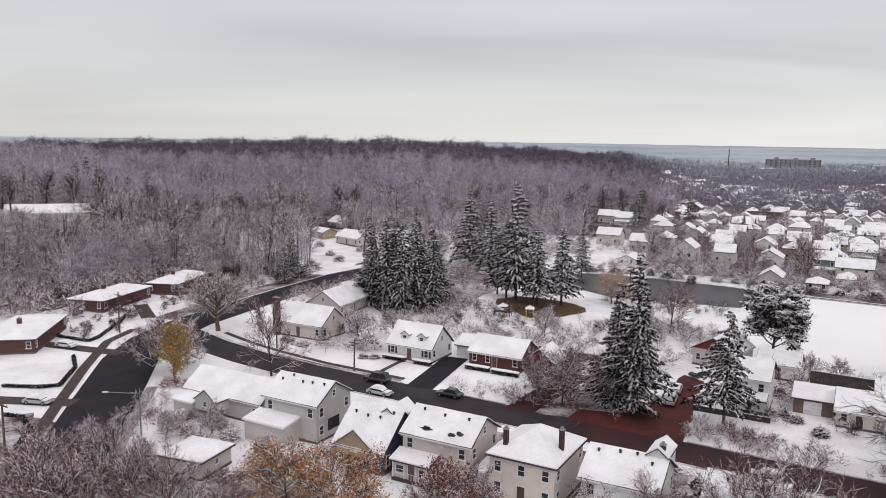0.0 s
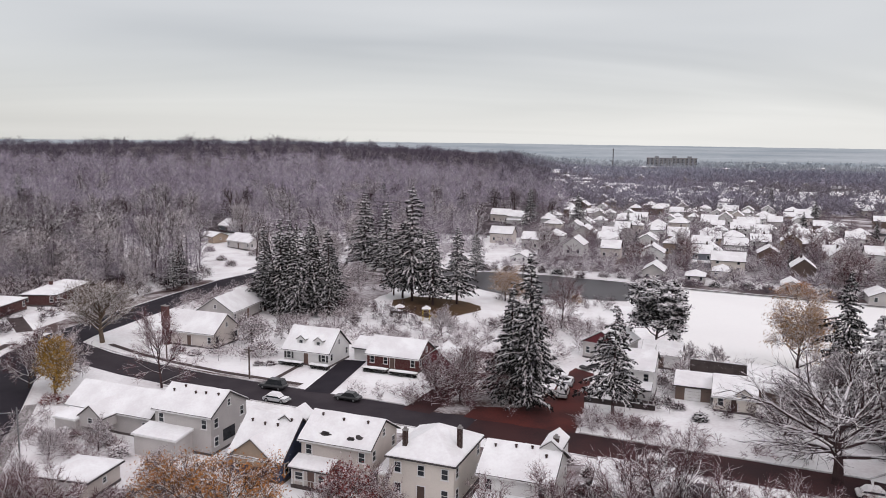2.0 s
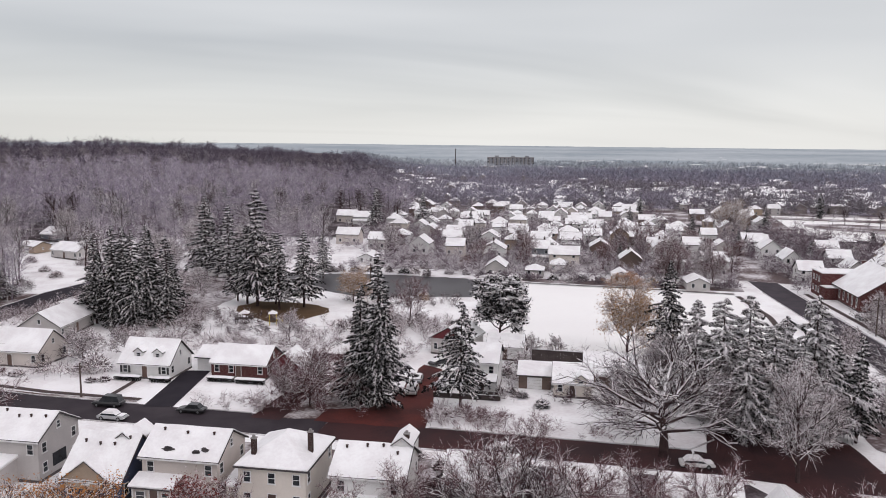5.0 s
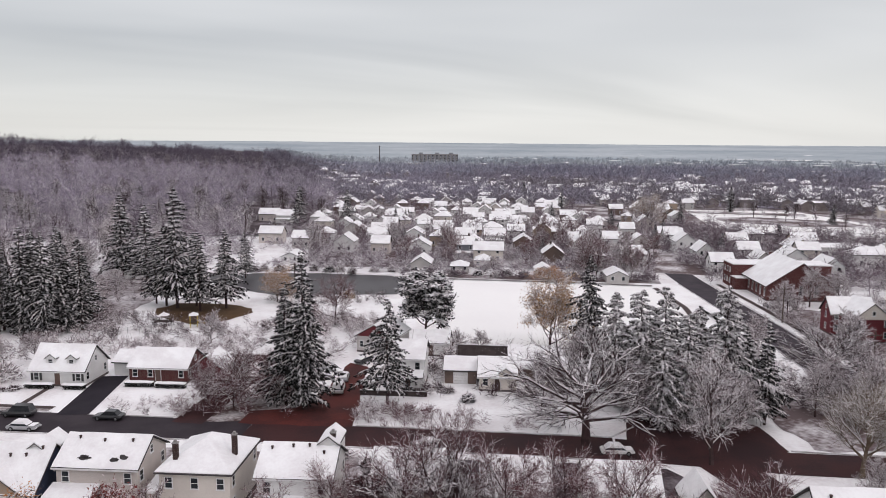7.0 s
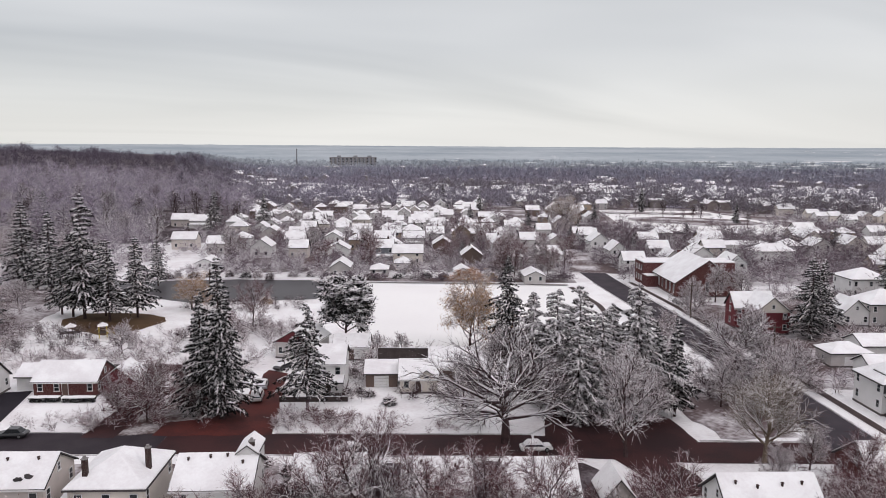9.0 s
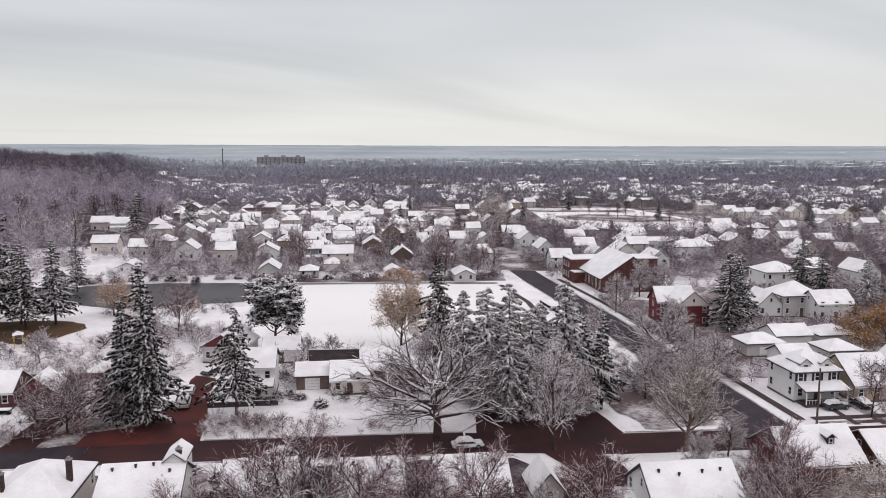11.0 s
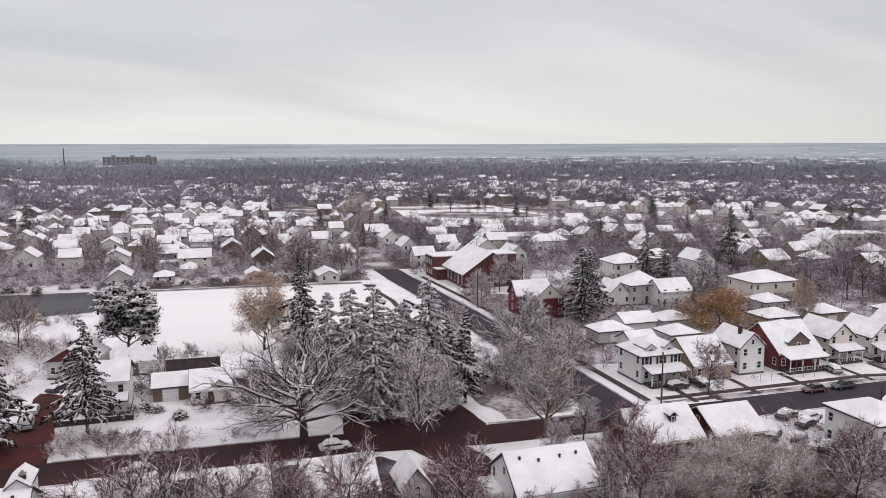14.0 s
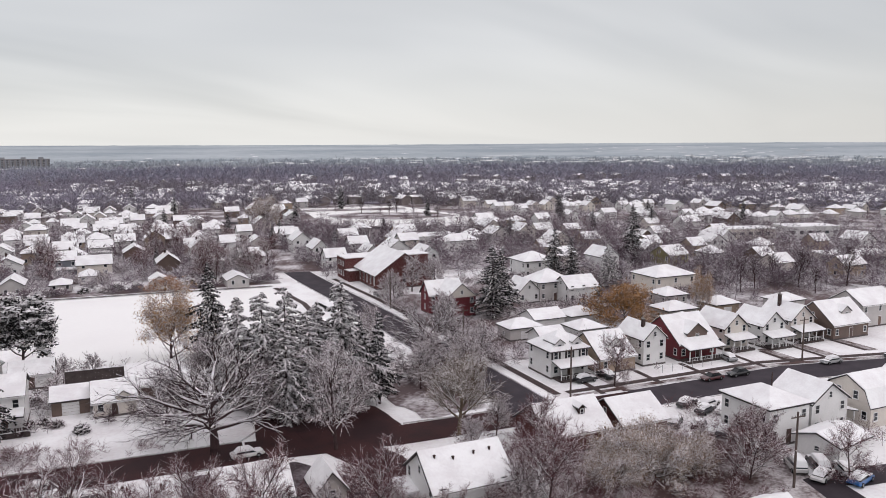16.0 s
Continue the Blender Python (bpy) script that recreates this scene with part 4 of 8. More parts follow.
def bare_patch(parent, x, f, D, he, hr, size, seed):
    """Dark shingles showing where snow has slid off the front slope, f of the way up it."""
    rnd = random.Random(seed)
    k = (hr - he) / (D / 2)
    bm = bmesh.new()
    for _ in range(5):
        cx, cy = x + rnd.uniform(-size, size), -D / 2 * (1 - f) + rnd.uniform(-0.4, 0.4) * size
        ring = []
        for i in range(9):
            a, r = 2 * math.pi * i / 9, size * rnd.uniform(0.25, 0.6)
            px_, py = cx + 1.4 * r * math.cos(a), cy + 0.6 * r * math.sin(a)
            ring.append(bm.verts.new((px_, py, hr + k * py + 0.35)))
        bm.faces.new(ring)
    part("bare_shingles", bm, M["shingle"], parent, "dark shingles where the snow slid off")


# the row this side of the main street
h = gable_house(-69.3, 85.0, 9.4, 8.0, 5.6, 7.9, "grey", 0, 2, 2, " and a long low wing", 5)
flat_block(h, -5.4, -7.4, 1.6, -4.0, 3.3, M["grey"], 0.5)
bm = bmesh.new()
box(bm, 4.68, -1.4, 1.2, 4.76, 1.2, 2.9)
part("picture_window", bm, M["glass"], h)
h = gable_house(-84.0, 86.2, 15.5, 7.4, 3.3, 5.8, "grey", 0, 4, 2, " built as a long wing")
dormer(h, -0.5, -6.6, -0.5, 2.2, 4.2, 1.0, M["grey"])
flat_block(h, -6.6, -7.2, -2.7, -3.75, 2.9, M["grey"], 0.4)
h = gable_house(-54.8, 81.8, 7.6, 9.2, 3.1, 7.0, "navy", 0, 2, 2, " with small vents", 4)
dormer(h, 1.8, -0.5, 4.4, 5.0, 3.0, 1.2, M["white"])
dormer(h, -0.5, -4.9, 0.4, 2.5, 5.6, 0.7, M["tan"])
h = gable_house(-44.6, 83.2, 9.6, 7.8, 5.6, 7.9, "beige", 0, 2, 2, " and a front porch", 3)
porch(h, -5.0, 0.2, -6.2, -3.9, 2.6)
box(bm := bmesh.new(), -4.8, -6.0, 0.45, 0.0, -3.95, 2.5)
room = part("porch_room", bm, M["beige"], h)
window(room, -3.9, -6.0, 1.6, 1.2, 1.2), window(room, -0.8, -6.0, 1.6, 0.8, 1.2)
door(room, -2.2, -6.02, 0, 0.95, 2.0, 0.45)
bare_patch(h, -1.8, 0.18, 7.8, 5.6, 7.9, 0.7, 3), bare_patch(h, 2.4, 0.2, 7.8, 5.6, 7.9, 0.8, 4)
h = hip_house(-32.8, 83.6, 8.2, 9.8, 5.6, 8.1, "cream", 0, 3, 2, " and two tall chimneys")
chimney(h, -2.6, -3.6, 5.4, 8.5, 0.55, 0.5), chimney(h, 3.4, -1.0, 5.4, 8.7, 0.55, 0.5)
flat_block(h, -5.8, -4.6, -4.1, -1.5, 3.4, M["cream"], 0.5)
h = gable_house(-21.3, 82.3, 8.4, 7.8, 5.6, 7.9, "white", 0, 2, 2, " and small round roof vents", 4)
flat_block(h, -4.2, -6.8, 1.0, -3.9, 3.2, M["white"], 0.5)
dormer(h, 3.2, -0.3, 3.8, 7.0, 2.2, 1.2, M["white"])
chimney(h, 3.6, 0.4, 6.5, 9.3, 0.6, 0.5)
gable_house(-8.9, 84.5, 8.0, 8.4, 4.0, 6.8, "tan", 0, 2, 2, " behind bare trees", 2)
gable_house(3.4, 83.2, 7.6, 8.0, 4.0, 6.8, "beige", 0, 2, 2, " behind bare trees", 2)
h = gable_house(15.2, 82.8, 8.2, 8.0, 4.0, 6.8, "beige", 0, 3, 2, " behind bare trees")
gable_house(24.6, 84.0, 5.0, 3.6, 2.4, 4.6, "beige", 90, 1, 1, " with a steep front gable")
h = gable_house(38.5, 75.5, 10.0, 8.6, 4.6, 7.8, "white", 0, 2, 2, " and a glazed roof light", 4)
flat_block(h, -7.0, 0.4, -5.0, 4.0, 3.2, M["white"], 0.4)
h = gable_house(61.2, 88.0, 10.2, 9.4, 3.0, 6.2, "dark_brick", 0, 2, 2, " and an arched roof dormer")
dormer(h, 1.6, -2.6, 0.6, 4.4, 1.0, 1.3, M["chimney"])
gable_house(72.5, 87.6, 8.0, 9.0, 2.8, 5.4, "dark_brick", 0, 2, 2, " joined to its neighbour")
h = hip_house(90.0, 77.6, 7.8, 9.2, 5.8, 7.6, "white", 0, 2, 2, " and a thin metal flue")
rod_bm = rod(bmesh.new(), (0.6, -0.6, 7.0), (0.6, -0.6, 9.6), 0.1, 0.1, 7, True)
part("flue", rod_bm, M["chimney"], h)
h = gable_house(98.4, 77.0, 7.6, 7.4, 5.4, 7.9, "white", 90, 2, 2, " and a small side porch")
porch(h, -3.4, 1.8, -6.2, -3.7, 2.6)


def gambrel_house(u, v, L, D, wall):
    ob = thing("house", stand(u, v), f"{WALL_WORDS[wall]} barn-roofed house deep in snow", "house", HOUSE)
    prof = [(-D / 2, 3.0), (-D / 2 + 1.1, 5.6), (0, 7.3), (D / 2 - 1.1, 5.6), (D / 2, 3.0)]
    prism(bm := bmesh.new(), [(-D / 2, 0)] + prof + [(D / 2, 0)], -L / 2, L / 2)
    part("wall", bm, M[wall], ob)
    for nm, mt, lo, hi, o in (("roof", M["shingle"], 0.02, 0.18, 0.4), ("roof_snow", M["roof_snow"], 0.184, 0.33, 0.33)):
        ring = [(y * 1.04, z + lo) for y, z in prof] + [(y * 1.04, z + hi) for y, z in prof[::-1]]
        part(nm, prism(bmesh.new(), ring, -L / 2 - o, L / 2 + o, 6, 0.0), mt, ob)
    fit_out(ob, L, D, 3.0, 3, 2, 2, False)
    for s in ("left", "right"):
        face_windows(ob, s, L / 2, D / 2, [-1.5, 1.5], 4.6)
    return ob


gambrel_house(111.0, 76.5, 9.5, 8.4, "cream")
gable_house(123.0, 76.0, 8.0, 8.0, 5.4, 7.9, "grey", 90, 2, 2)
hip_house(134.0, 72.0, 8.0, 9.0, 5.4, 7.6, "white")
garage(93.2, 68.4, 7.6, 6.4, "white", 10, False, 2.6, 3.6)
gable_house(64.6, 54.0, 7.0, 7.0, 3.2, 5.0, "slate", 0, 2, 1)
garage(-72.8, 67.0, 6.0, 6.0, "beige", 8, True, 2.5, 3.6)

# across the main street
h = gable_house(-75.6, 127.6, 9.8, 8.2, 2.9, 6.4, "white", 0, 3, 2, " and two small dormers")
for x in (-1.6, 2.2):
    dormer(h, x, -3.2, -0.6, 3.7, 1.7, 1.1, M["white"])
shutters(h, [-3.8, 3.8], -4.1, 1.75)
garage(-66.2, 134.0, 5.6, 6.5, "white")
h = gable_house(-59.0, 131.0, 10.6, 8.0, 2.8, 5.2, "dark_brick", 0, 4, 2, " and clipped hedges in front")
gable_house(-50.6, 131.5, 6.0, 5.0, 2.6, 4.6, "maroon", 90, 1, 1, " beside a brick house")
h = gable_house(-105.0, 130.0, 12.4, 8.6, 3.2, 6.4, "beige", 0, 3, 2, " and a tall red chimney")
chimney(h, -5.6, -4.7, 0.0, 8.2, 1.5, 0.8, "brick")
gable_house(-114.0, 152.0, 15.0, 9.0, 3.0, 6.0, "grey", 98, 3, 2, " by the uphill street")
gable_house(-110.8, 229.0, 9.5, 9.0, 6.0, 9.0, "white", 0, 3, 2, " under tall trees")
gable_house(-178.0, 249.0, 14.0, 9.0, 3.0, 5.4, "grey", -17, 3, 2, " at the foot of the wood")
garage(-198.0, 254.0, 9.0, 7.0, "tan", -17)
gable_house(-206.0, 279.0, 11.0, 9.0, 2.6, 5.0, "slate", -17, 2, 1)
gable_house(-257.0, 171.0, 27.0, 10.0, 3.2, 5.8, "beige", 50, 5, 2, " on the wooded slope")
for u, v, rot, L, D in ((-150.5, 93.5, 130, 21.0, 10.0), (-167.0, 127.0, 107, 20.0, 9.5), (-169.5, 151.0, 112, 19.0, 8.6)):
    h = hip_house(u, v, L, D, 2.9, 4.3, "brick", rot + 180, 4, 2, " and pale window bays")
    chimney(h, 3.0, 0.0, 3.5, 5.4, 0.9, 0.7, "brick")

# the block between the driveway and the park
h = gable_house(-14.2, 131.0, 5.6, 8.4, 5.6, 7.8, "white", 0, 2, 2, " and stacked rear porches")
porch(h, -2.6, 2.6, -6.2, -4.2, 2.7)
h = gable_house(-22.5, 154.0, 9.0, 8.0, 3.4, 5.8, "grey", 75, 2, 2, " with a dark red gable")
gable_board(h, 9.0, 8.0, 3.4, 5.8, M["maroon"])
gable_house(-12.0, 151.5, 7.0, 6.0, 2.8, 4.6, "white", 0, 2, 1, " beside the park")
garage(-5.2, 134.6, 5.6, 7.0, "brown", 0)
h = gable_house(1.4, 131.8, 6.4, 9.0, 2.6, 4.8, "cream", 0, 2, 1, " with a small front gable")
dormer(h, 1.4, -4.7, -1.0, 2.4, 2.2, 0.9, M["cream"])
h = thing("shed_row", stand(8.8, 141.0), "long low brown shed row with a flat snowy roof", "shed")
flat_block(h, -5.2, -7.4, 5.2, 7.4, 2.6, M["brown"], 0.3, "body")


def board_fence(u0, v0, u1, v1, height, label):
    n = max(2, int(math.hypot(u1 - u0, v1 - v0) / 0.6))
    rot = math.degrees(math.atan2(v1 - v0, u1 - u0))
    ob = thing("fence", stand(u0, v0, rot), label, "fence")
    length = math.hypot(u1 - u0, v1 - v0)
    bm = bmesh.new()
    for z in (0.4, height - 0.35):
        box(bm, 0, 0.03, z, length, 0.09, z + 0.1)
    part("rail", bm, M["wood"], ob)
    me = mesh_of("board", *board_shape(length / n * 0.99, height), M["wood"])
    for k in range(n):
        put("board", me, ob, pose(length * (k + 0.5) / n, 0, 0))
    bm = bmesh.new()
    box(bm, 0, -0.05, height, length, 0.08, height + 0.07)
    part("snow", bm, M["roof_snow"], ob, "line of snow on top")
    return ob


def board_shape(w, h):
    x, y = w / 2, 0.028
    return ([(-x, -y, 0), (x, -y, 0), (x, y, 0), (-x, y, 0), (-x, -y, h), (x, -y, h), (x, y, h), (-x, y, h)],
            [(0, 3, 2, 1), (4, 5, 6, 7), (0, 1, 5, 4), (1, 2, 6, 5), (2, 3, 7, 6), (3, 0, 4, 7)])


board_fence(-6.6, 147.0, 3.4, 146.4, 3.0, "tall dark brown board fence behind the garages")
board_fence(-22.0, 123.4, -10.5, 123.4, 0.9, "low dark board fence across the lawn")
board_fence(-62.0, 143.0, -38.0, 142.0, 1.2, "dark board fence topped with snow")

# along the far street
h = hip_house(79.6, 118.0, 8.2, 8.0, 5.2, 8.0, "white", 0, 3, 2, " and a columned porch")
porch(h, -3.6, 4.0, -6.8, -4.0, 2.6)
dormer(h, 1.9, -3.5, 0.5, 5.5, 2.0, 1.0, M["white"])
dormer(h, -1.9, -3.5, 0.5, 5.5, 2.0, 1.0, M["white"])
shutters(h, [-3.0, 0.0, 3.0], -4.0, 4.35)
h = gable_house(89.6, 118.0, 8.0, 11.0, 3.0, 6.8, "tan", 0, 2, 2, " and a broad front dormer")
dormer(h, 0.6, -3.8, 0.6, 4.2, 3.2, 0.9, M["white"])
h = gable_house(98.9, 117.5, 8.4, 5.4, 5.4, 7.8, "white", 90, 2, 2, " standing gable-on to the street")
chimney(h, -1.5, 0.8, 6.3, 8.8)
h = gable_house(109.8, 119.0, 9.6, 11.5, 3.6, 8.0, "maroon", 0, 3, 3, " and a deep white-posted porch")
porch(h, -4.4, 4.4, -8.4, -5.8, 2.7)
dormer(h, 0.4, -5.0, 0.6, 4.4, 5.0, 0.8, M["brown"])
gable_board(h, 9.6, 11.5, 3.6, 8.0, M["maroon"])
h = gable_house(122.2, 120.0, 9.0, 6.4, 4.7, 7.4, "cream", 90, 2, 2, " and a small porch")
porch(h, -3.0, 3.0, -7.0, -4.5, 2.5, -90)
h = gable_house(131.2, 118.0, 8.4, 6.4, 4.7, 7.4, "white", 90, 2, 2, " and a small porch")
porch(h, -3.2, 3.2, -6.8, -4.2, 2.5, -90)
h = gable_house(141.0, 119.5, 9.0, 7.0, 4.7, 7.6, "beige", 90, 2, 2, " and a snowy front porch")
porch(h, -3.4, 3.4, -7.4, -4.5, 2.5, -90)
chimney(h, 1.0, 1.2, 6.5, 9.4)
h = gable_house(152.0, 117.0, 11.0, 11.0, 3.4, 7.6, "brown", 0, 3, 2)
dormer(h, 0.6, -3.6, 0.6, 4.8, 3.0, 0.9, M["grey"])
gable_house(168.0, 121.0, 12.0, 9.0, 5.4, 8.2, "grey", 0, 3, 2)
gable_house(183.0, 118.0, 10.0, 9.0, 5.4, 8.2, "white", 0, 3, 2)


# the brick hall and the red gabled house
def hall():
    ob = thing("hall", stand(84.3, 222.0, 90), "dark red brick hall with a wide snowy gabled roof", "church")
    gable_walls(ob, 21.0, 18.0, 4.6, 10.6, M["dark_brick"])
    gable_roof(ob, 21.0, 18.0, 4.6, 10.6, seed=77, over=0.8)
    for x in spread(6, 10.0, 1.6):
        window(ob, x, -9.0, 2.3, 1.0, 2.4, 0), window(ob, x, 9.0, 2.3, 1.0, 2.4, 180)
    for y in (-4.0, 0.0, 4.0):
        window(ob, -10.5, y, 3.0, 1.1, 3.0, -90)
    flat_block(ob, 10.0, -6.0, 19.0, 12.5, 7.0, M["dark_brick"], 0.0, "wing")
    for y in (-4, -1, 2, 5, 8, 11):
        for z in (2.0, 5.2):
            window(ob, 19.0, y, z, 1.1, 1.6, 90)
    for x in (12.0, 14.5, 17.0):
        for z in (2.0, 5.2):
            window(ob, x, 12.5, z, 1.1, 1.6, 180)
    flat_block(ob, 9.0, -16.0, 18.0, -6.2, 7.0, M["dark_brick"], 0.0, "wing")
    flat_block(ob, 6.4, 8.8, 10.6, 12.4, 3.4, M["dark_brick"], 0.0, "entry")
    chimney(ob, 14.0, 0.0, 7.0, 10.5, 1.0, 1.0, "dark_brick")


hall()
h = gable_house(82.6, 172.0, 9.5, 7.8, 5.4, 8.6, "maroon", 90, 2, 2, " and a pale front gable")
bm = bmesh.new()
vs = [bm.verts.new(c) for c in ((-4.82, -4.1, 5.2), (-4.82, 4.1, 5.2), (-4.82, 0, 8.62), (-4.757, -4.1, 5.2), (-4.757, 4.1, 5.2), (-4.757, 0, 8.62))]
for q in ((0, 2, 1), (3, 4, 5), (0, 1, 4, 3), (1, 2, 5, 4), (2, 0, 3, 5)):
    bm.faces.new([vs[i] for i in q])
part("gable_panel", bm, M["cream"], h, "cream boarded gable")
window(h, -4.83, 0, 6.5, 0.8, 1.1, -90)
gable_house(81.2, 176.5, 9.4, 5.6, 5.2, 8.2, "maroon", 0, 2, 1)

# gardens and second row behind the far street
for u, v, L, D, wall, hip in ((86.0, 144.0, 8.0, 6.0, "grey", True), (87.0, 134.0, 6.0, 6.0, "white", False), (95.6, 150.0, 8.0, 7.0, "white", False), (98.6, 137.0, 7.0, 6.4, "white", True), (105.0, 149.0, 8.0, 6.6, "white", True), (129.8, 144.0, 8.6, 7.0, "grey", True), (144.5, 144.0, 7.6, 6.6, "tan", True), (163.0, 140.0, 7.8, 6.4, "grey", True), (122.9, 133.0, 6.0, 6.0, "white", True)):
    garage(u, v, L, D, wall, 0, hip, 2.8, 4.4)
for u, v, L, D, he, hr, wall, hip, rot in ((114.8, 179.0, 10.0, 9.0, 5.4, 8.4, "grey", True, 0), (106.8, 179.0, 8.0, 6.5, 3.4, 6.4, "white", False, 90), (120.4, 173.0, 9.5, 8.0, 4.4, 7.0, "white", False, 0), (130.0, 213.0, 11.0, 10.0, 5.6, 8.2, "white", True, 0),
                                            (150.0, 172.0, 14.0, 11.0, 5.6, 8.0, "cream", True, 0), (179.5, 204.0, 9.5, 8.5, 5.6, 8.2, "olive", False, 8), (188.0, 226.0, 8.0, 9.0, 4.4, 7.0, "grey", False, 90), (140.0, 158.0, 7.0, 7.0, 3.0, 4.8, "grey", True, 0)):
    (hip_house if hip else gable_house)(u, v, L, D, he, hr, wall, rot, 3, 2)

# ---- the quarter beyond the pond and the field ----
TONES = ["white", "cream", "white", "beige", "white", "grey", "white", "cream", "white", "tan", "white", "brown"]
rnd_town = random.Random(11)


def town_house(u, v, width, form, wall=None, he=0.0):
    wall = wall or rnd_town.choice(TONES)
    if form == "e":
        L, D, he = max(width, 5.6), rnd_town.uniform(6.4, 7.8), he or rnd_town.uniform(4.0, 5.0)
        ob = gable_house(u, v, L, D, he, he + min(2.5, 0.6 * he), wall, 0, openings=False)
    elif form == "g":
        L, D, he = rnd_town.uniform(9, 11), max(width, 5.2), he or rnd_town.uniform(4.2, 5.0)
        ob = gable_house(u, v, L, D, he, he + min(3.0, 0.62 * he), wall, 90, openings=False)
    else:
        L, D, he = max(width, 5.6), rnd_town.uniform(6.8, 8), he or 4.4
        ob = hip_house(u, v, L, D, he, he + min(2.5, 0.6 * he), wall, 0, openings=False)
    plain_fit_out(ob, L, D, he, "gable" if form == "g" else "eave")
    return ob


TAKEN = []
BY_POND = [
    (-24.6, 356, 8.5, "e", "white", 4.2), (-26.9, 410, 7.9, "h", "white", 4.2), (-34.3, 369, 6.1, "e", "white", 4.2), (-92.7, 311, 9.7, "e", "beige", 4.2), (-77.9, 303, 7.0, "e", "grey", 4.2),
    (-104.1, 373, 8.1, "e", "white", 4.2), (-112.4, 374, 9.9, "e", "beige", 4.2), (-72.0, 321, 7.3, "h", "white", 4.2), (-58.7, 297, 7.7, "g", "white", 4.4), (-63.6, 342, 8.8, "g", "grey", 4.4),
    (-44.3, 294, 7.1, "e", "beige", 4.2), (-51.7, 343, 8.3, "e", "white", 4.2), (-71.8, 266, 6.6, "g", "white", 2.4), (-53.7, 418, 10.6, "e", "white", 4.2), (-34.6, 329, 8.4, "g", "white", 3.9),
    (-28.9, 292, 8.7, "g", "white", 3.9), (-50.8, 370, 6.7, "e", "grey", 4.2), (-90.1, 384, 7.0, "h", "white", 4.2),
]
BY_FIELD = [
    # the slate entry is the cream building's dark porch, added as a house
    (-24.0, 252, 6.4, "g", "grey", 3.4), (-11.3, 252, 5.7, "h", "grey", 2.4), (-2.1, 276, 10.7, "e", "cream", 4.6), (-10.8, 285, 6.4, "e", "slate", 5.4), (-3.6, 263, 5.5, "h", "cream", 2.8),
    (16.0, 246, 5.2, "g", "white", 2.4), (20.8, 272, 7.2, "g", "brown", 4.4), (34.3, 268, 8.1, "h", "white", 4.2), (47.7, 265, 8.5, "e", "white", 5.5), (38.3, 239, 6.5, "g", "grey", 2.4),
    (-12.4, 326, 8.7, "e", "white", 4.2), (0.0, 325, 8.7, "e", "white", 4.2), (9.3, 339, 7.6, "e", "white", 4.6), (11.6, 307, 7.8, "g", "brown", 3.9), (20.4, 332, 7.4, "g", "tan", 6.2),
    (34.9, 306, 6.9, "g", "white", 4.4), (46.7, 307, 7.4, "e", "white", 5.6), (59.4, 317, 7.2, "g", "grey", 3.8),
]
BEHIND_FIELD = [
    (-1.3, 355, 9.0, "h", "white", 4.2), (-13.9, 430, 8.3, "e", "tan", 4.2), (5.2, 425, 10.7, "e", "white", 4.2), (-6.3, 449, 7.3, "g", "white", 4.4), (35.4, 497, 8.9, "e", "white", 4.2),
    (37.7, 393, 7.0, "h", "beige", 4.2), (18.3, 438, 7.2, "e", "grey", 4.2), (47.8, 372, 7.3, "e", "white", 4.2), (60.9, 358, 6.5, "e", "white", 4.2),
]
for i, (u, v, width, form, wall, he) in enumerate(BY_POND + BY_FIELD + BEHIND_FIELD):
    h = town_house(u, v, width, form, wall, he)
    if he > 3.5 and i % 3 == 0:
        chimney(h, 1.2, 0.6, he + 0.8, he + 3.6, 0.6, 0.6)
    if he > 3.5 and i % 4 == 1 and form == "e":
        flat_block(h, -width / 2 + 0.4, -6.0, width / 2 - 0.4, -3.5, 2.8, M["slate" if i % 8 == 1 else wall], 0.4, "porch")
    TAKEN.append((u, v))
OUTER = [
    (-54, 409, 12, "e"), (-28, 405, 10, "h"), (-13.7, 422, 9.4, "e"), (75, 307, 9, "g"), (76, 282, 7.3, "g"), (75, 256, 8.6, "e"), (90, 262, 7, "g"), (134, 279, 18, "h"),
    (115, 288, 9.2, "e"), (93, 286, 9, "e"), (104, 273, 9, "g"), (76, 331, 9, "e"), (107, 250, 8, "g"), (213.6, 345, 9, "e"), (183, 352, 11, "e"), (196.2, 235.3, 8, "e"),
    (245, 252.7, 10, "h"), (256, 262, 9, "e"), (224, 232, 9, "g"), (210, 226, 8, "e"), (232, 214, 9, "h"), (205, 181, 9, "e"), (219, 166, 11, "e"), (236, 240, 9, "g"),
    (262, 214, 9, "e"), (276, 206, 10, "g"), (186, 262, 9, "e"), (206, 254, 9, "g"), (222, 262, 9, "e"), (158, 250, 9, "e"), (170, 262, 9, "g"), (150, 226, 9, "e"),
    (160, 216, 8, "g"), (200, 206, 8, "h"), (213, 196, 8, "e"),
]
for u, v, width, form in OUTER:
    town_house(u, v, width * 0.86, form, "white" if (u, v) == (75, 256) else None)
    TAKEN.append((u, v))

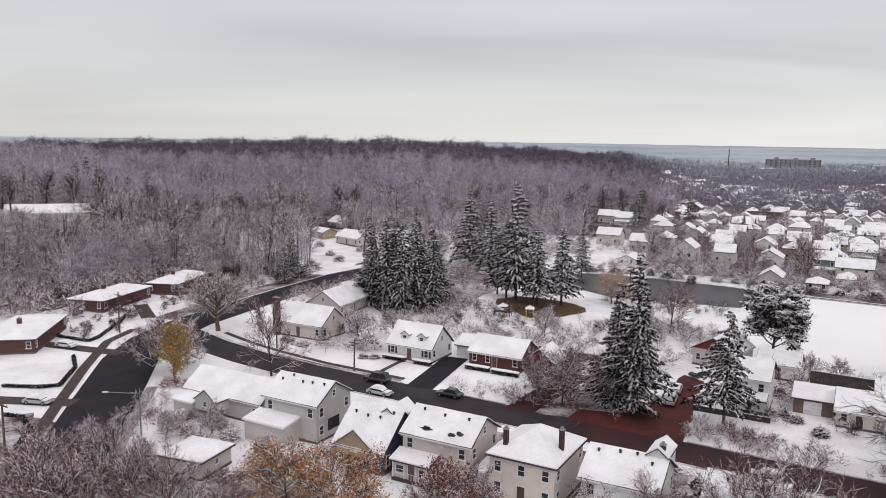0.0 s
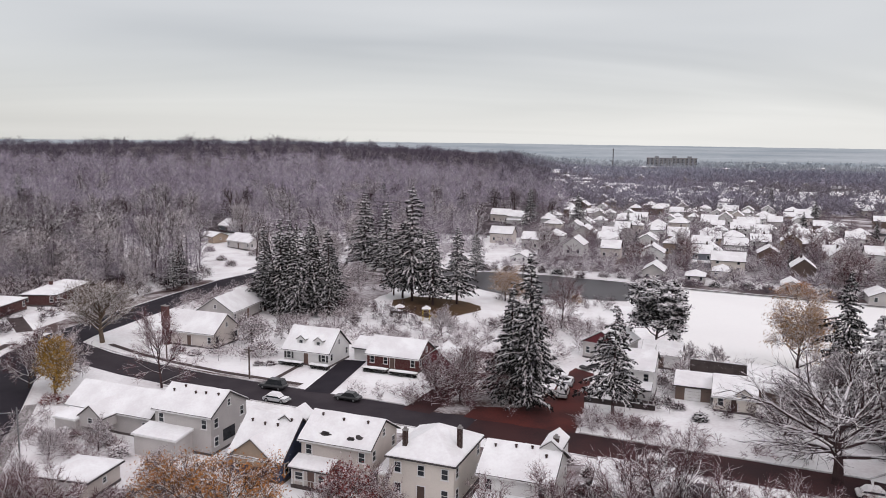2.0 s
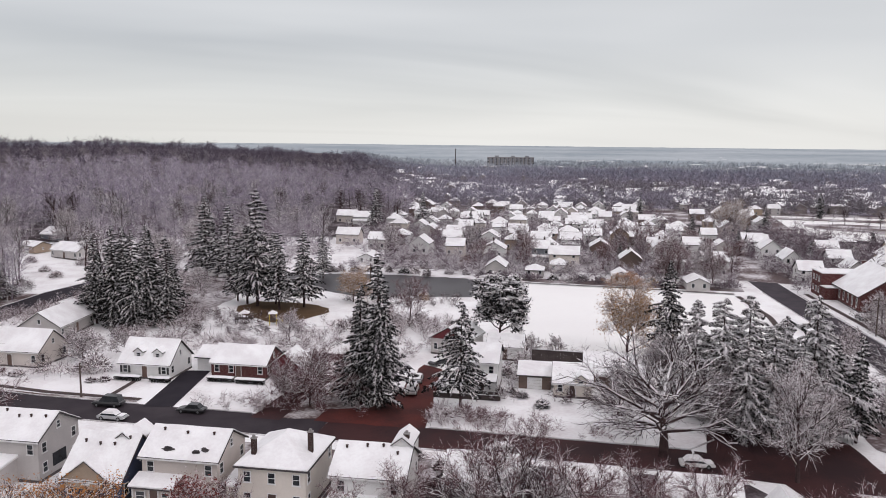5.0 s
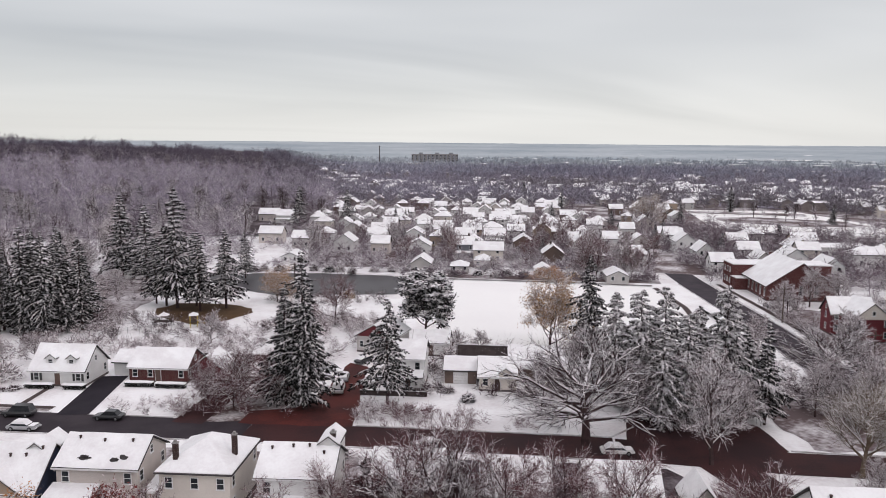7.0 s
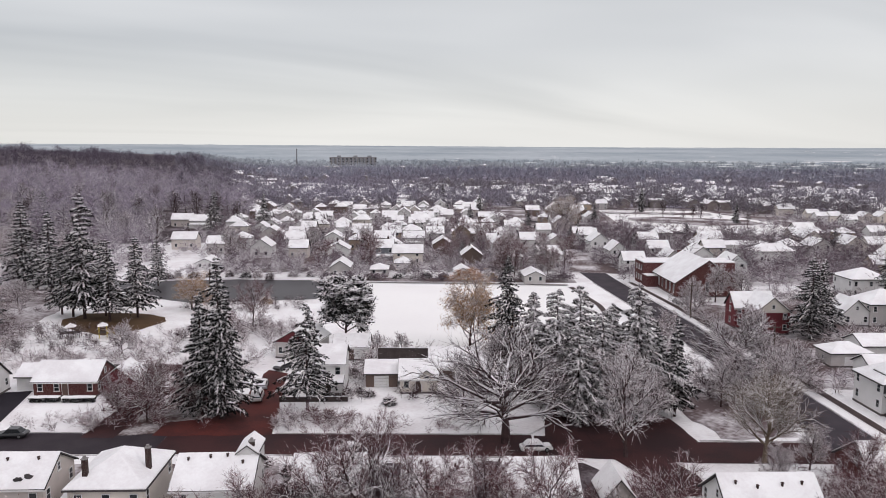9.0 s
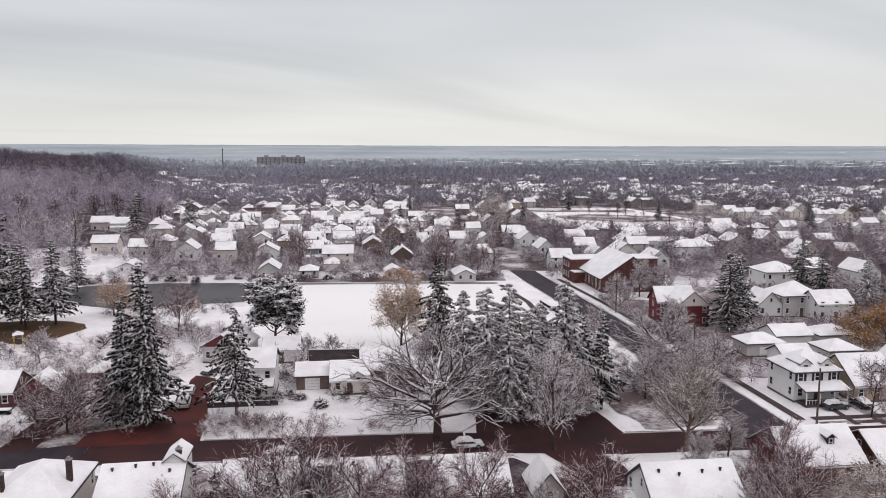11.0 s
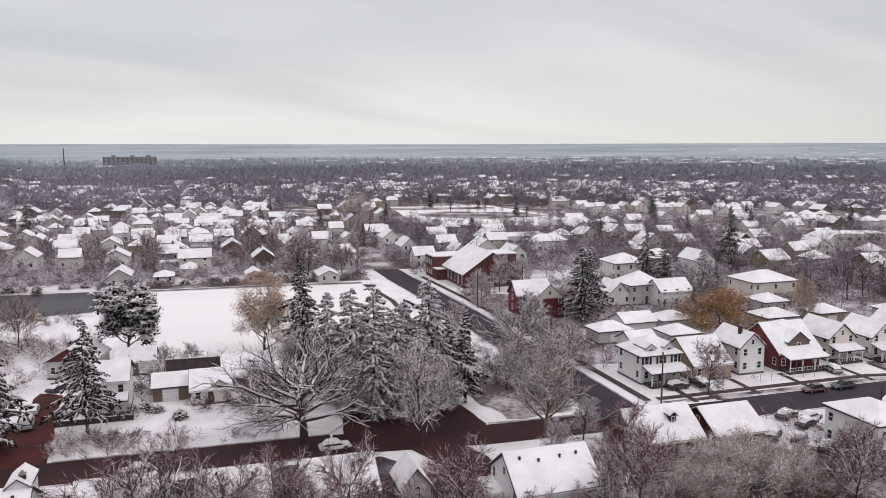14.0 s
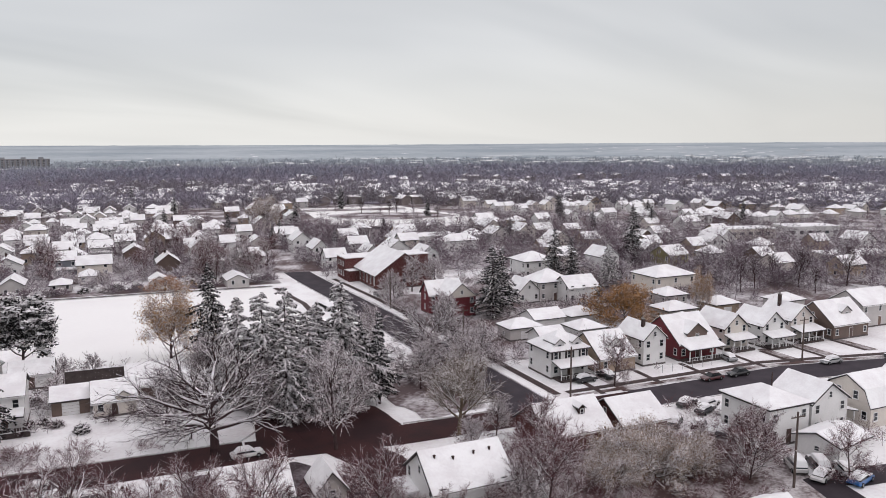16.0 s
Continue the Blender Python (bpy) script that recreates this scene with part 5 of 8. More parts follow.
# more streets of houses towards the distance, in rows
COARSE = []
for v in range(298, 760, 22):
    for k in range(-60, 60):
        u = k * 12.2 + rnd_town.uniform(-3, 3) + (v % 52) * 0.1
        p = at(u, v)
        r, az = p.xy.length, math.degrees(math.atan2(p.x, p.y))
        if not (15.5 < az < 92 and 290 < r < 760) or abs(u - 60) < 8 or rnd_town.random() < (0.22 if r < 460 else 0.35):
            continue
        if any(abs(u - a) < 10 and abs(v - b) < 10 for a, b in TAKEN):
            continue
        if 104 < u < 212 and 345 < v < 515:
            continue
        if 64 < u < 300 and v < 420 and rnd_town.random() < 0.62:
            continue
        COARSE.append((u, v + rnd_town.uniform(-4, 4)))
COARSE.sort(key=lambda c: at(*c).xy.length)
STOCK = []
for wall in ("white", "cream", "grey", "beige", "tan", "brown"):
    for form in ("e", "g", "h"):
        STOCK.append((wall, form))
MADE = {}
for i, (u, v) in enumerate(COARSE[:170]):
    key = STOCK[rnd_town.randrange(len(STOCK))]
    if rnd_town.random() < 0.4:
        key = ("white", key[1])
    if key not in MADE:
        MADE[key] = town_house(u, v, 8.2, key[1], key[0])
    else:
        copy_thing(MADE[key], stand(u, v, rnd_town.choice((0, 0, 90)) + rnd_town.uniform(-3, 3) + (90 if key[1] == "g" else 0), rnd_town.uniform(0.78, 1.0)))


def far_roofs():
    """Snowy roofs and walls of the far town, joined."""
    rnd = random.Random(21)
    roofs, walls = bmesh.new(), bmesh.new()
    rv, rf, wv, wf = [], [], [], []
    spots = [at(u, v) for u, v in COARSE[170:]]
    while len(spots) < 640:
        az = radians(rnd.uniform(15.5, 95))
        r = 1 / rnd.uniform(1 / 1650, 1 / 660)
        x, y = r * math.sin(az), r * math.cos(az)
        spots.append(Vector((x, y, float(rise(x, y)))))
    for p in spots:
        big = p.xy.length > 1000 and rnd.random() < 0.06
        L, D, he, hr = (rnd.uniform(25, 60), rnd.uniform(15, 25), 6, 6.4) if big else (rnd.uniform(8, 13), rnd.uniform(7, 9), rnd.uniform(4, 6), rnd.uniform(6.5, 8))
        a = radians(TURN) + rnd.choice((0, math.pi / 2)) + rnd.uniform(-0.1, 0.1)
        c, s = math.cos(a), math.sin(a)
        q = lambda x, y, z: (p.x + c * x - s * y, p.y + s * x + c * y, p.z + z)  # noqa: E731
        k = len(wv)
        wv += [q(-L / 2, -D / 2, -1), q(L / 2, -D / 2, -1), q(L / 2, D / 2, -1), q(-L / 2, D / 2, -1), q(-L / 2, -D / 2, he), q(L / 2, -D / 2, he), q(L / 2, D / 2, he), q(-L / 2, D / 2, he), q(-L / 2, 0, hr), q(L / 2, 0, hr)]
        wf += [(k, k + 1, k + 5, k + 4), (k + 2, k + 3, k + 7, k + 6), (k + 1, k + 2, k + 6, k + 9, k + 5), (k + 3, k, k + 4, k + 8, k + 7)]
        k = len(rv)
        o = 0.5
        rv += [q(-L / 2 - o, -D / 2 - o, he), q(L / 2 + o, -D / 2 - o, he), q(L / 2 + o, 0, hr + 0.3), q(-L / 2 - o, 0, hr + 0.3), q(L / 2 + o, D / 2 + o, he), q(-L / 2 - o, D / 2 + o, he)]
        rf += [(k, k + 1, k + 2, k + 3), (k + 3, k + 2, k + 4, k + 5)]
    tagged(new("distant_roofs", mesh_of("distant_roofs", rv, rf, M["roof_snow"])), "snow-covered roofs of the far town", "roofs", kind="stuff")
    tagged(new("distant_walls", mesh_of("distant_walls", wv, wf, M["far_wall"])), "walls of far town houses among trees", "houses", kind="stuff")


far_roofs()


def long_building(u, v, rot, L, D, hgt, wall, label):
    """A long low building with a flat snowy roof and bands of windows."""
    ob = thing("long_building", stand(u, v, rot), label, "building")
    flat_block(ob, -L / 2, -D / 2, L / 2, D / 2, hgt, M[wall], 0.0, "body")
    for k in range(int(L / 4)):
        window(ob, -L / 2 + 2 + 4 * k, -D / 2, hgt * 0.55, 2.2, 1.5, 0)


long_building(270, 258, -18, 22, 12, 4.6, "cream", "long cream building with a flat snowy roof")
long_building(296, 248, -18, 24, 14, 5.4, "white", "long pale building with a flat snowy roof")
long_building(252, 186, -12, 34, 12, 3.6, "beige", "long low beige building deep in snow")
long_building(130, 300, 0, 24, 14, 4.5, "white", "broad white building with a flat snowy roof")


def apartment_block(u, v, rot, L, D, floors):
    ob = thing("apartment_building", stand(u, v, rot), "long grey apartment block rising over the trees", "apartment building")
    hgt = floors * 3.0
    box(bm := bmesh.new(), -L / 2, -D / 2, -2, L / 2, D / 2, hgt)
    part("wall", bm, M["block_wall"], ob)
    box(bm := bmesh.new(), -L / 2 - 0.3, -D / 2 - 0.3, hgt, L / 2 + 0.3, D / 2 + 0.3, hgt + 0.9)
    part("roof", bm, M["concrete"], ob)
    for x in (-L * 0.3, L * 0.05, L * 0.35):
        box(bm := bmesh.new(), x - 4, -4, hgt + 0.9, x + 4, 4, hgt + 4)
        part("lift_house", bm, M["block_wall"], ob)
    for k in range(11):
        x = -L / 2 + L * (k + 0.5) / 11
        box(bm := bmesh.new(), x - 1.0, -D / 2 - 1.6, -2, x + 1.0, -D / 2 - 0.004, hgt)
        part("bay", bm, M["concrete"], ob)
    for k in range(12):
        for f in range(2, floors):
            window(ob, -L / 2 + 2.2 + (L - 4.4) * k / 11, -D / 2, f * 3.0 + 1.5, 3.4, 2.0, 0)
    return ob


P_APT = Vector((631.0, 1395.0))
apartment_block(P_APT.dot(DU.xy), P_APT.dot(DV.xy), 5, 92, 16, 7)
mast = thing("radio_mast", Matrix.Translation((547.0, 1483.0, 0)), "thin dark radio mast in the distance", "mast")
bm = bmesh.new()
rod(bm, (0, 0, 0), (0, 0, 38), 1.1, 0.7, 4, True)
part("shaft", bm, M["chimney"], mast)
bm = bmesh.new()
for z in (26, 31, 36):
    rod(bm, (-2.2, 0, z), (2.2, 0, z), 0.4, 0.4, 4, True)
part("antenna", bm, M["metal"], mast)
# open snowy grounds in the middle distance
sheet("field", [(112, 402), (142, 374), (193, 352), (203, 425), (192, 505), (124, 512)], M["field_snow"], "open snow-covered playing grounds", "field", 0.3)
ribbon("road", [(60, 440), (84, 420), (106, 399), (139, 366), (165, 313), (172, 285)], 8.0, M["asphalt"], "dark street beside the open grounds", 0.35)
sheet("field_patch", [(128, 430), (160, 408), (196, 412), (194, 440), (150, 462), (126, 455)], M["yard"], "brown grass showing through thin snow", "ground", 0.5, wobble=1.5, seed=14)
sheet("field_patch", [(120, 486), (185, 470), (190, 486), (124, 500)], M["yard"], "brown grass showing through thin snow", "ground", 0.5, wobble=1.5, seed=15)

# ---- trees ----
def tree_limbs(seed, height, spread, limbs=7, subs=6, twigs=8, fines=9, lean=0.55, trunk_part=0.35, thick=0.02, trunk_len=0.62, fine_w=0.031):
    """Segments of a bare tree: (start, end, radius, radius, order)."""
    rnd = random.Random(seed)
    out, fine = [], []

    def turned(d, angle):
        axis = d.orthogonal().normalized()
        axis.rotate(Matrix.Rotation(rnd.uniform(0, 2 * math.pi), 3, d))
        e = d.copy()
        e.rotate(Matrix.Rotation(angle, 3, axis))
        return e

    def limb(p, d, length, r, order, bend=0.25):
        k = 3 if order < 2 else 2
        pts = [p]
        for i in range(k):
            d = (turned(d, rnd.uniform(0, bend)) + Vector((0, 0, 0.10 if order else 0.0))).normalized()
            q = pts[-1] + d * length / k
            out.append((pts[-1].copy(), q.copy(), r * (1 - 0.75 * i / k), r * (1 - 0.75 * (i + 1) / k), order))
            pts.append(q)
        return pts, d

    r0 = height * thick
    trunk, d0 = limb(Vector((0, 0, 0)), Vector((0, 0, 1)), height * trunk_len, r0, 0, 0.12)

    def along(pts, f):
        s = f * (len(pts) - 1)
        i = min(int(s), len(pts) - 2)
        return pts[i].lerp(pts[i + 1], s - i)

    for a in range(limbs):
        f = trunk_part + (1 - trunk_part) * (a + rnd.random()) / limbs
        ang = a * 2.4 + rnd.uniform(-0.4, 0.4)
        tilt = lean * rnd.uniform(0.75, 1.25) * (1.35 - 0.85 * f)
        d = Vector((math.cos(ang) * math.sin(tilt * 1.6), math.sin(ang) * math.sin(tilt * 1.6), math.cos(tilt * 1.6)))
        pts, _ = limb(along(trunk, f), d, spread * rnd.uniform(0.75, 1.1) * (1.15 - 0.4 * f), r0 * 0.46, 1, 0.3)
        for b in range(subs):
            g = 0.25 + 0.75 * (b + rnd.random()) / subs
            q = along(pts, g)
            base = (pts[-1] - pts[0]).normalized()
            pts2, _ = limb(q, turned(base, rnd.uniform(0.35, 0.95)), spread * rnd.uniform(0.32, 0.5), r0 * 0.19, 2, 0.35)
            for c in range(twigs):
                w = along(pts2, 0.2 + 0.8 * (c + rnd.random()) / twigs)
                base2 = (pts2[-1] - pts2[0]).normalized()
                t_d = (turned(base2, rnd.uniform(0.3, 1.0)) + Vector((0, 0, 0.12))).normalized()
                t_l = spread * rnd.uniform(0.16, 0.28)
                fine.append((w, w + t_d * t_l, max(fine_w * 1.1, r0 * 0.06)))
                for _ in range(fines):
                    s = w + t_d * t_l * rnd.uniform(0.15, 1.0)
                    fine.append((s, s + turned(t_d, rnd.uniform(0.3, 1.1)) * t_l * rnd.uniform(0.5, 1.1), fine_w))
    return out, fine


def slivers(fine, rnd, widen=1.0):
    """Twigs as thin loose triangles."""
    a = np.array([f[0] for f in fine])
    b = np.array([f[1] for f in fine])
    w = np.array([f[2] for f in fine])[:, None] * widen
    d = b - a
    side = np.cross(d, rnd.normal(size=a.shape))
    side /= np.linalg.norm(side, axis=1, keepdims=True) + 1e-9
    return np.stack([a - side * w, a + side * w, b], axis=1)


def bare_tree(seed, height, spread, twig, label, m, leaves=None, leaf_size=0.10, leaf_share=0.5, name="tree", group="bare trees", twig_snow=0.6, snow_w=1.0, bark="bark", **kw):
    ob = thing(name, m, label, "tree", group)
    segs, fine = tree_limbs(seed, height, spread, **kw)
    rnd = np.random.default_rng(seed)
    bm = bmesh.new()
    for p, q, ra, rb, o in segs:
        if o == 0:
            rod(bm, p, q, ra, rb, 7)
    part("trunk", bm, M[bark], ob)
    bm = bmesh.new()
    for p, q, ra, rb, o in segs:
        if o:
            rod(bm, p, q, max(ra, 0.055 * snow_w), max(rb, 0.04 * snow_w), 4 if o == 1 else 3)
    part("limb_work", bm, M[bark], ob)
    tagged(put("crown", loose_triangles("crown", slivers(fine, rnd), M[twig]), ob), kind="stuff")
    # snow lying along the limbs
    bm = bmesh.new()
    for p, q, ra, rb, o in segs:
        if o and abs((q - p).normalized().z) < 0.93:
            if o == 2 and rnd.random() > 0.35 + 0.6 * twig_snow:
                continue
            wa, wb = (max(ra * 0.8, 0.085), max(rb * 0.8, 0.065)) if o == 1 else (0.062, 0.042)
            rod(bm, p + Vector((0, 0, ra + 0.02)), q + Vector((0, 0, rb + 0.02)), wa * snow_w, wb * snow_w, 3)
    tagged(part("limb_snow", bm, M["bough_snow"], ob), kind="stuff")
    lines = [(Vector(a) + Vector((0, 0, 0.05)), Vector(b) + Vector((0, 0, 0.03)), 0.045 * snow_w) for a, b, w in fine if w > 1.05 * kw.get("fine_w", 0.031) and rnd.random() < twig_snow]
    tagged(put("branch_snow", loose_triangles("branch_snow", np.concatenate([slivers(lines, rnd, 1.2), slivers([(b, a, w) for a, b, w in lines], rnd, 1.0)]), M["bough_snow"]), ob), kind="stuff")
    if leaves:
        ends = np.array([f[1] for f in fine])
        ends = ends[rnd.random(len(ends)) < leaf_share]
        n = len(ends) * 4
        c = np.repeat(ends, 4, axis=0) + rnd.normal(scale=0.35, size=(n, 3))
        tri = c[:, None, :] + rnd.normal(scale=leaf_size, size=(n, 3, 3))
        tagged(put("foliage", loose_triangles("foliage", tri, M[leaves]), ob), kind="stuff")
    return ob


def conifer(seed, height, radius, m, label, dense=1.0, bare=0.06, fringe=3, name="spruce", group="spruces", leaders=1, white_share=0.6, needle="needle", tier=1.0, drops=(0.12, 0.42), snow_wide=1.0):
    """Whorls of drooping boughs with hanging branchlets and gaps between them, streaked with snow on top."""
    ob = thing(name, m, label, "tree", group)
    rnd = np.random.default_rng(seed)
    part("trunk", rod(bmesh.new(), (0, 0, 0), (0, 0, height * 0.97), height * 0.015, 0.03, 7), M["bark"], ob)
    green, white = [], []
    up_v = np.array([0, 0, 1.0])
    lobes = rnd.uniform(0, 2 * math.pi, 6)
    for lead in range(leaders):
        off = np.zeros(3) if lead == 0 else np.array([*rnd.normal(scale=radius * 0.28, size=2), 0])
        top = height * (1 if lead == 0 else rnd.uniform(0.78, 0.92))
        z = height * (bare if lead == 0 else 0.3)
        while z < top * 0.985:
            f = z / top
            whorl = rnd.uniform(0.72, 1.12)
            reach = radius * (1 - f) ** 0.82 * min(1.0, 0.45 + f * 2.2) * (1 if lead == 0 else 0.7) * whorl + 0.22
            n = max(4, int((3.5 + 6.0 * (1 - f)) * dense * tier))
            for k in range(n):
                a = rnd.uniform(0, 2 * math.pi)
                lump = 1 + 0.22 * math.sin(2 * a + lobes[0] + 5 * f) + 0.16 * math.sin(3 * a + lobes[1] - 9 * f)
                L = reach * lump * rnd.uniform(0.5, 1.2)
                out = np.array([math.cos(a), math.sin(a), 0])
                side = np.array([-out[1], out[0], 0])
                drop = rnd.uniform(*drops) * L * (1 - 0.6 * f)
                zz = z + rnd.uniform(-0.25, 0.25) / tier
                spine = np.array([off + out * L * q + up_v * (zz + 0.10 * L * math.sin(q * 2.6) - drop * q**1.4) for q in (0.0, 0.25, 0.5, 0.75, 1.0)])
                half = (0.02 + 0.030 * L) * np.array([0.5, 1.0, 0.9, 0.7, 0.1])
                for i in range(4):
                    for sg in (-1, 1):
                        e0 = spine[i] + side * sg * half[i] - up_v * (0.8 * half[i] + 0.04)
                        e1 = spine[i + 1] + side * sg * half[i + 1] - up_v * (0.8 * half[i + 1] + 0.04)
                        green += [(spine[i], spine[i + 1], e1), (spine[i], e1, e0)]
                        for _ in range(fringe if i else 1):
                            g = rnd.random()
                            base = spine[i] * (1 - g) + spine[i + 1] * g
                            d = out * rnd.uniform(0.3, 1.0) + side * sg * rnd.uniform(0.3, 1.0) - up_v * rnd.uniform(0.1, 0.9)
                            tip = base + d * (0.18 + 0.19 * L) * rnd.uniform(0.45, 1.15)
                            wv = np.cross(d, rnd.normal(size=3))
                            wv *= rnd.uniform(0.04, 0.09) / np.linalg.norm(wv)
                            green += [(base - wv, base + wv, tip), (base * 0.6 + tip * 0.4, tip, (base + tip) / 2 - up_v * rnd.uniform(0.25, 0.8) * (0.35 + 0.08 * L))]
                            if rnd.random() < white_share:
                                w2 = np.cross(d, up_v)
                                w2 *= rnd.uniform(0.035, 0.075) / (np.linalg.norm(w2) + 1e-6)
                                lift = up_v * 0.06
                                white.append((base + lift - w2, base + lift + w2, base * 0.2 + tip * 0.8 + lift))
                    if i and rnd.random() < white_share + 0.2:
                        w0 = rnd.uniform(0.07, 0.16) * snow_wide
                        lift = up_v * 0.07
                        white += [(spine[i] + lift - side * w0, spine[i] + lift + side * w0, spine[i + 1] + lift), (spine[i + 1] + lift - side * w0 * 0.8, spine[i + 1] + lift + side * w0 * 0.8, spine[i] + lift),
                                  (spine[i] + up_v * 0.16, spine[i + 1] + up_v * 0.14, (spine[i] + spine[i + 1]) / 2 - up_v * 0.02)]
            z += (0.5 + 0.3 * (1 - f)) * height / 22 * tier * rnd.uniform(0.75, 1.25) / dense**0.5
    tagged(put("crown", loose_triangles("crown", np.array(green), M[needle]), ob), kind="stuff")
    tagged(put("bough_snow", loose_triangles("bough_snow", np.array(white), M["bough_snow"]), ob), kind="stuff")
    return ob


def again(ob, u, v, scale, rot, label="", z=0.0):
    c = copy_thing(ob, stand(u, v, rot, scale, z))
    if label:
        c["label"] = label
    return c


# conifers
big = conifer(3, 26.0, 5.6, stand(-29.6, 115.6), "tall dark spruce hung with snow beside the driveway", leaders=2, fringe=6, dense=1.35, snow_wide=1.2)
slim = conifer(5, 18.0, 5.2, stand(-16.7, 119.4), "slim snowy spruce with a bare lower trunk", bare=0.2, dense=1.0, fringe=5)
lacy = conifer(6, 20.5, 6.3, stand(24.0, 119.5, 30), "lacy spruce with level tiers thick with snow", bare=0.04, dense=1.1, fringe=6, white_share=0.95, needle="frost_needle", tier=1.5, drops=(0.04, 0.30), snow_wide=1.5)
narrow = conifer(7, 16.0, 3.1, stand(42.3, 114.8, 260), "narrow dark spruce with snow on its upper boughs", bare=0.12, dense=1.2, fringe=5, white_share=0.5, tier=1.4, drops=(0.08, 0.3), snow_wide=1.2)
dusky = conifer(10, 21.5, 4.6, stand(19.2, 147.0, 200), "tall dark spruce beside a tawny tree", bare=0.05, dense=1.5, fringe=4, white_share=0.35, drops=(0.1, 0.35))
far_fir = conifer(8, 21.0, 5.8, stand(-68.8, 188.9, 40), "tall tiered spruce near the brown mound", dense=1.3, bare=0.16, fringe=3, tier=1.5, drops=(0.05, 0.3), snow_wide=1.6)
town_fir = conifer(9, 22.6, 5.8, stand(172.5, 215.1, 70), "full dark spruce above snowy roofs", dense=1.4, bare=0.04, fringe=2, white_share=0.22)
for u, v, s, rot in ((-33.0, 117.2, 0.86, 190), (-110.4, 161.1, 0.9, 40), (-103.7, 158.2, 1.0, 150), (-98.7, 157.7, 0.97, 250), (-96.9, 161.2, 1.0, 310), (-93.0, 162.9, 0.9, 80), (-105.3, 164.8, 0.96, 200), (-99.4, 165.8, 0.93, 300)):
    again(big, u, v, s * 0.93, rot, "dense dark spruce in a snowy group")
for u, v, s, rot in ((-152.8, 180.4, (0.8, 0.8, 0.72), 170), (29.0, 132.0, 0.8, 75)):
    again(slim, u, v, s, rot, "snow-laden spruce among bare trees")
for u, v, s, rot in ((21.0, 125.6, 0.92, 280), (27.9, 120.2, 1.02, 120), (30.6, 115.6, 0.86, 10), (36.6, 117.0, 1.07, 50), (33.6, 121.4, 0.86, 70), (39.4, 121.0, 0.84, 320), (26.4, 113.6, 0.78, 20), (33.6, 112.4, 0.72, 160)):
    again(lacy, u, v, s, rot)
again(narrow, 39.6, 116.4, 0.9, 40), again(narrow, 45.4, 146.0, 0.8, 170)
for u, v, s, rot in ((89.7, 164.0, (0.98, 0.98, 0.72), 20), (94.0, 167.5, (0.9, 0.9, 0.68), 130)):
    again(big, u, v, s, rot, "broad dark spruce beside a brick house")
again(far_fir, -81.3, 187.6, (1.25, 1.25, 1.5), 0, "very tall old spruce on the brown mound")
for u, v, s, rot in ((-73.9, 184.3, 0.98, 200), (-89.2, 192.8, 0.84, 310), (-77.5, 191.0, 0.94, 120), (-85.2, 190.0, 1.0, 170), (-114.1, 224.2, 1.28, 70), (-103.0, 217.0, 1.18, 250)):
    again(far_fir, u, v, s, rot, "tall tiered spruce near the brown mound")
for u, v, s, rot in ((-168.5, 352, 0.85, 100), (-93.2, 357, 1.0, 10), (-77.4, 394, 0.9, 60), (-148.5, 172, 0.56, 120), (-78.0, 232, 0.7, 140), (-300, 250, 0.9, 50), (-318, 226, 0.85, 150), (-330, 240, 0.95, 250), (-296, 236, 0.8, 20), (-265, 205, 0.7, 200), (-205, 190, 0.55, 130)):
    again(far_fir, u, v, s, rot, "dark snow-dusted spruce below the wood")
for u, v, s, rot in ((128.6, 196.9, 0.88, 10), (134.6, 196.7, 0.72, 190), (123.0, 165.5, 0.32, 30), (56.2, 374, 0.6, 90), (75.0, 345, 0.5, 10), (170, 300, 0.55, 30), (215, 300, 0.6, 210), (120, 330, 0.5, 100), (250, 300, 0.6, 10), (40, 470, 0.7, 60), (150, 500, 0.8, 0), (260, 400, 0.7, 200), (310, 300, 0.65, 45), (20, 560, 0.8, 90),
                    (-20, 300, 0.45, 10), (18, 285, 0.4, 60), (88, 300, 0.45, 200), (135, 280, 0.42, 130), (100, 420, 0.55, 90), (230, 350, 0.55, 20), (66, 318, 0.5, 40), (-38, 318, 0.42, 140), (30, 410, 0.6, 220), (-50, 380, 0.55, 300), (180, 420, 0.6, 80), (280, 340, 0.6, 170), (206, 262, 0.45, 250)):
    again(town_fir, u, v, s * 0.9, rot, "dark spruce standing among the town gardens")
again(lacy, 141.7, 186.9, 0.66, 300, "pale snowy spruce behind the gardens")


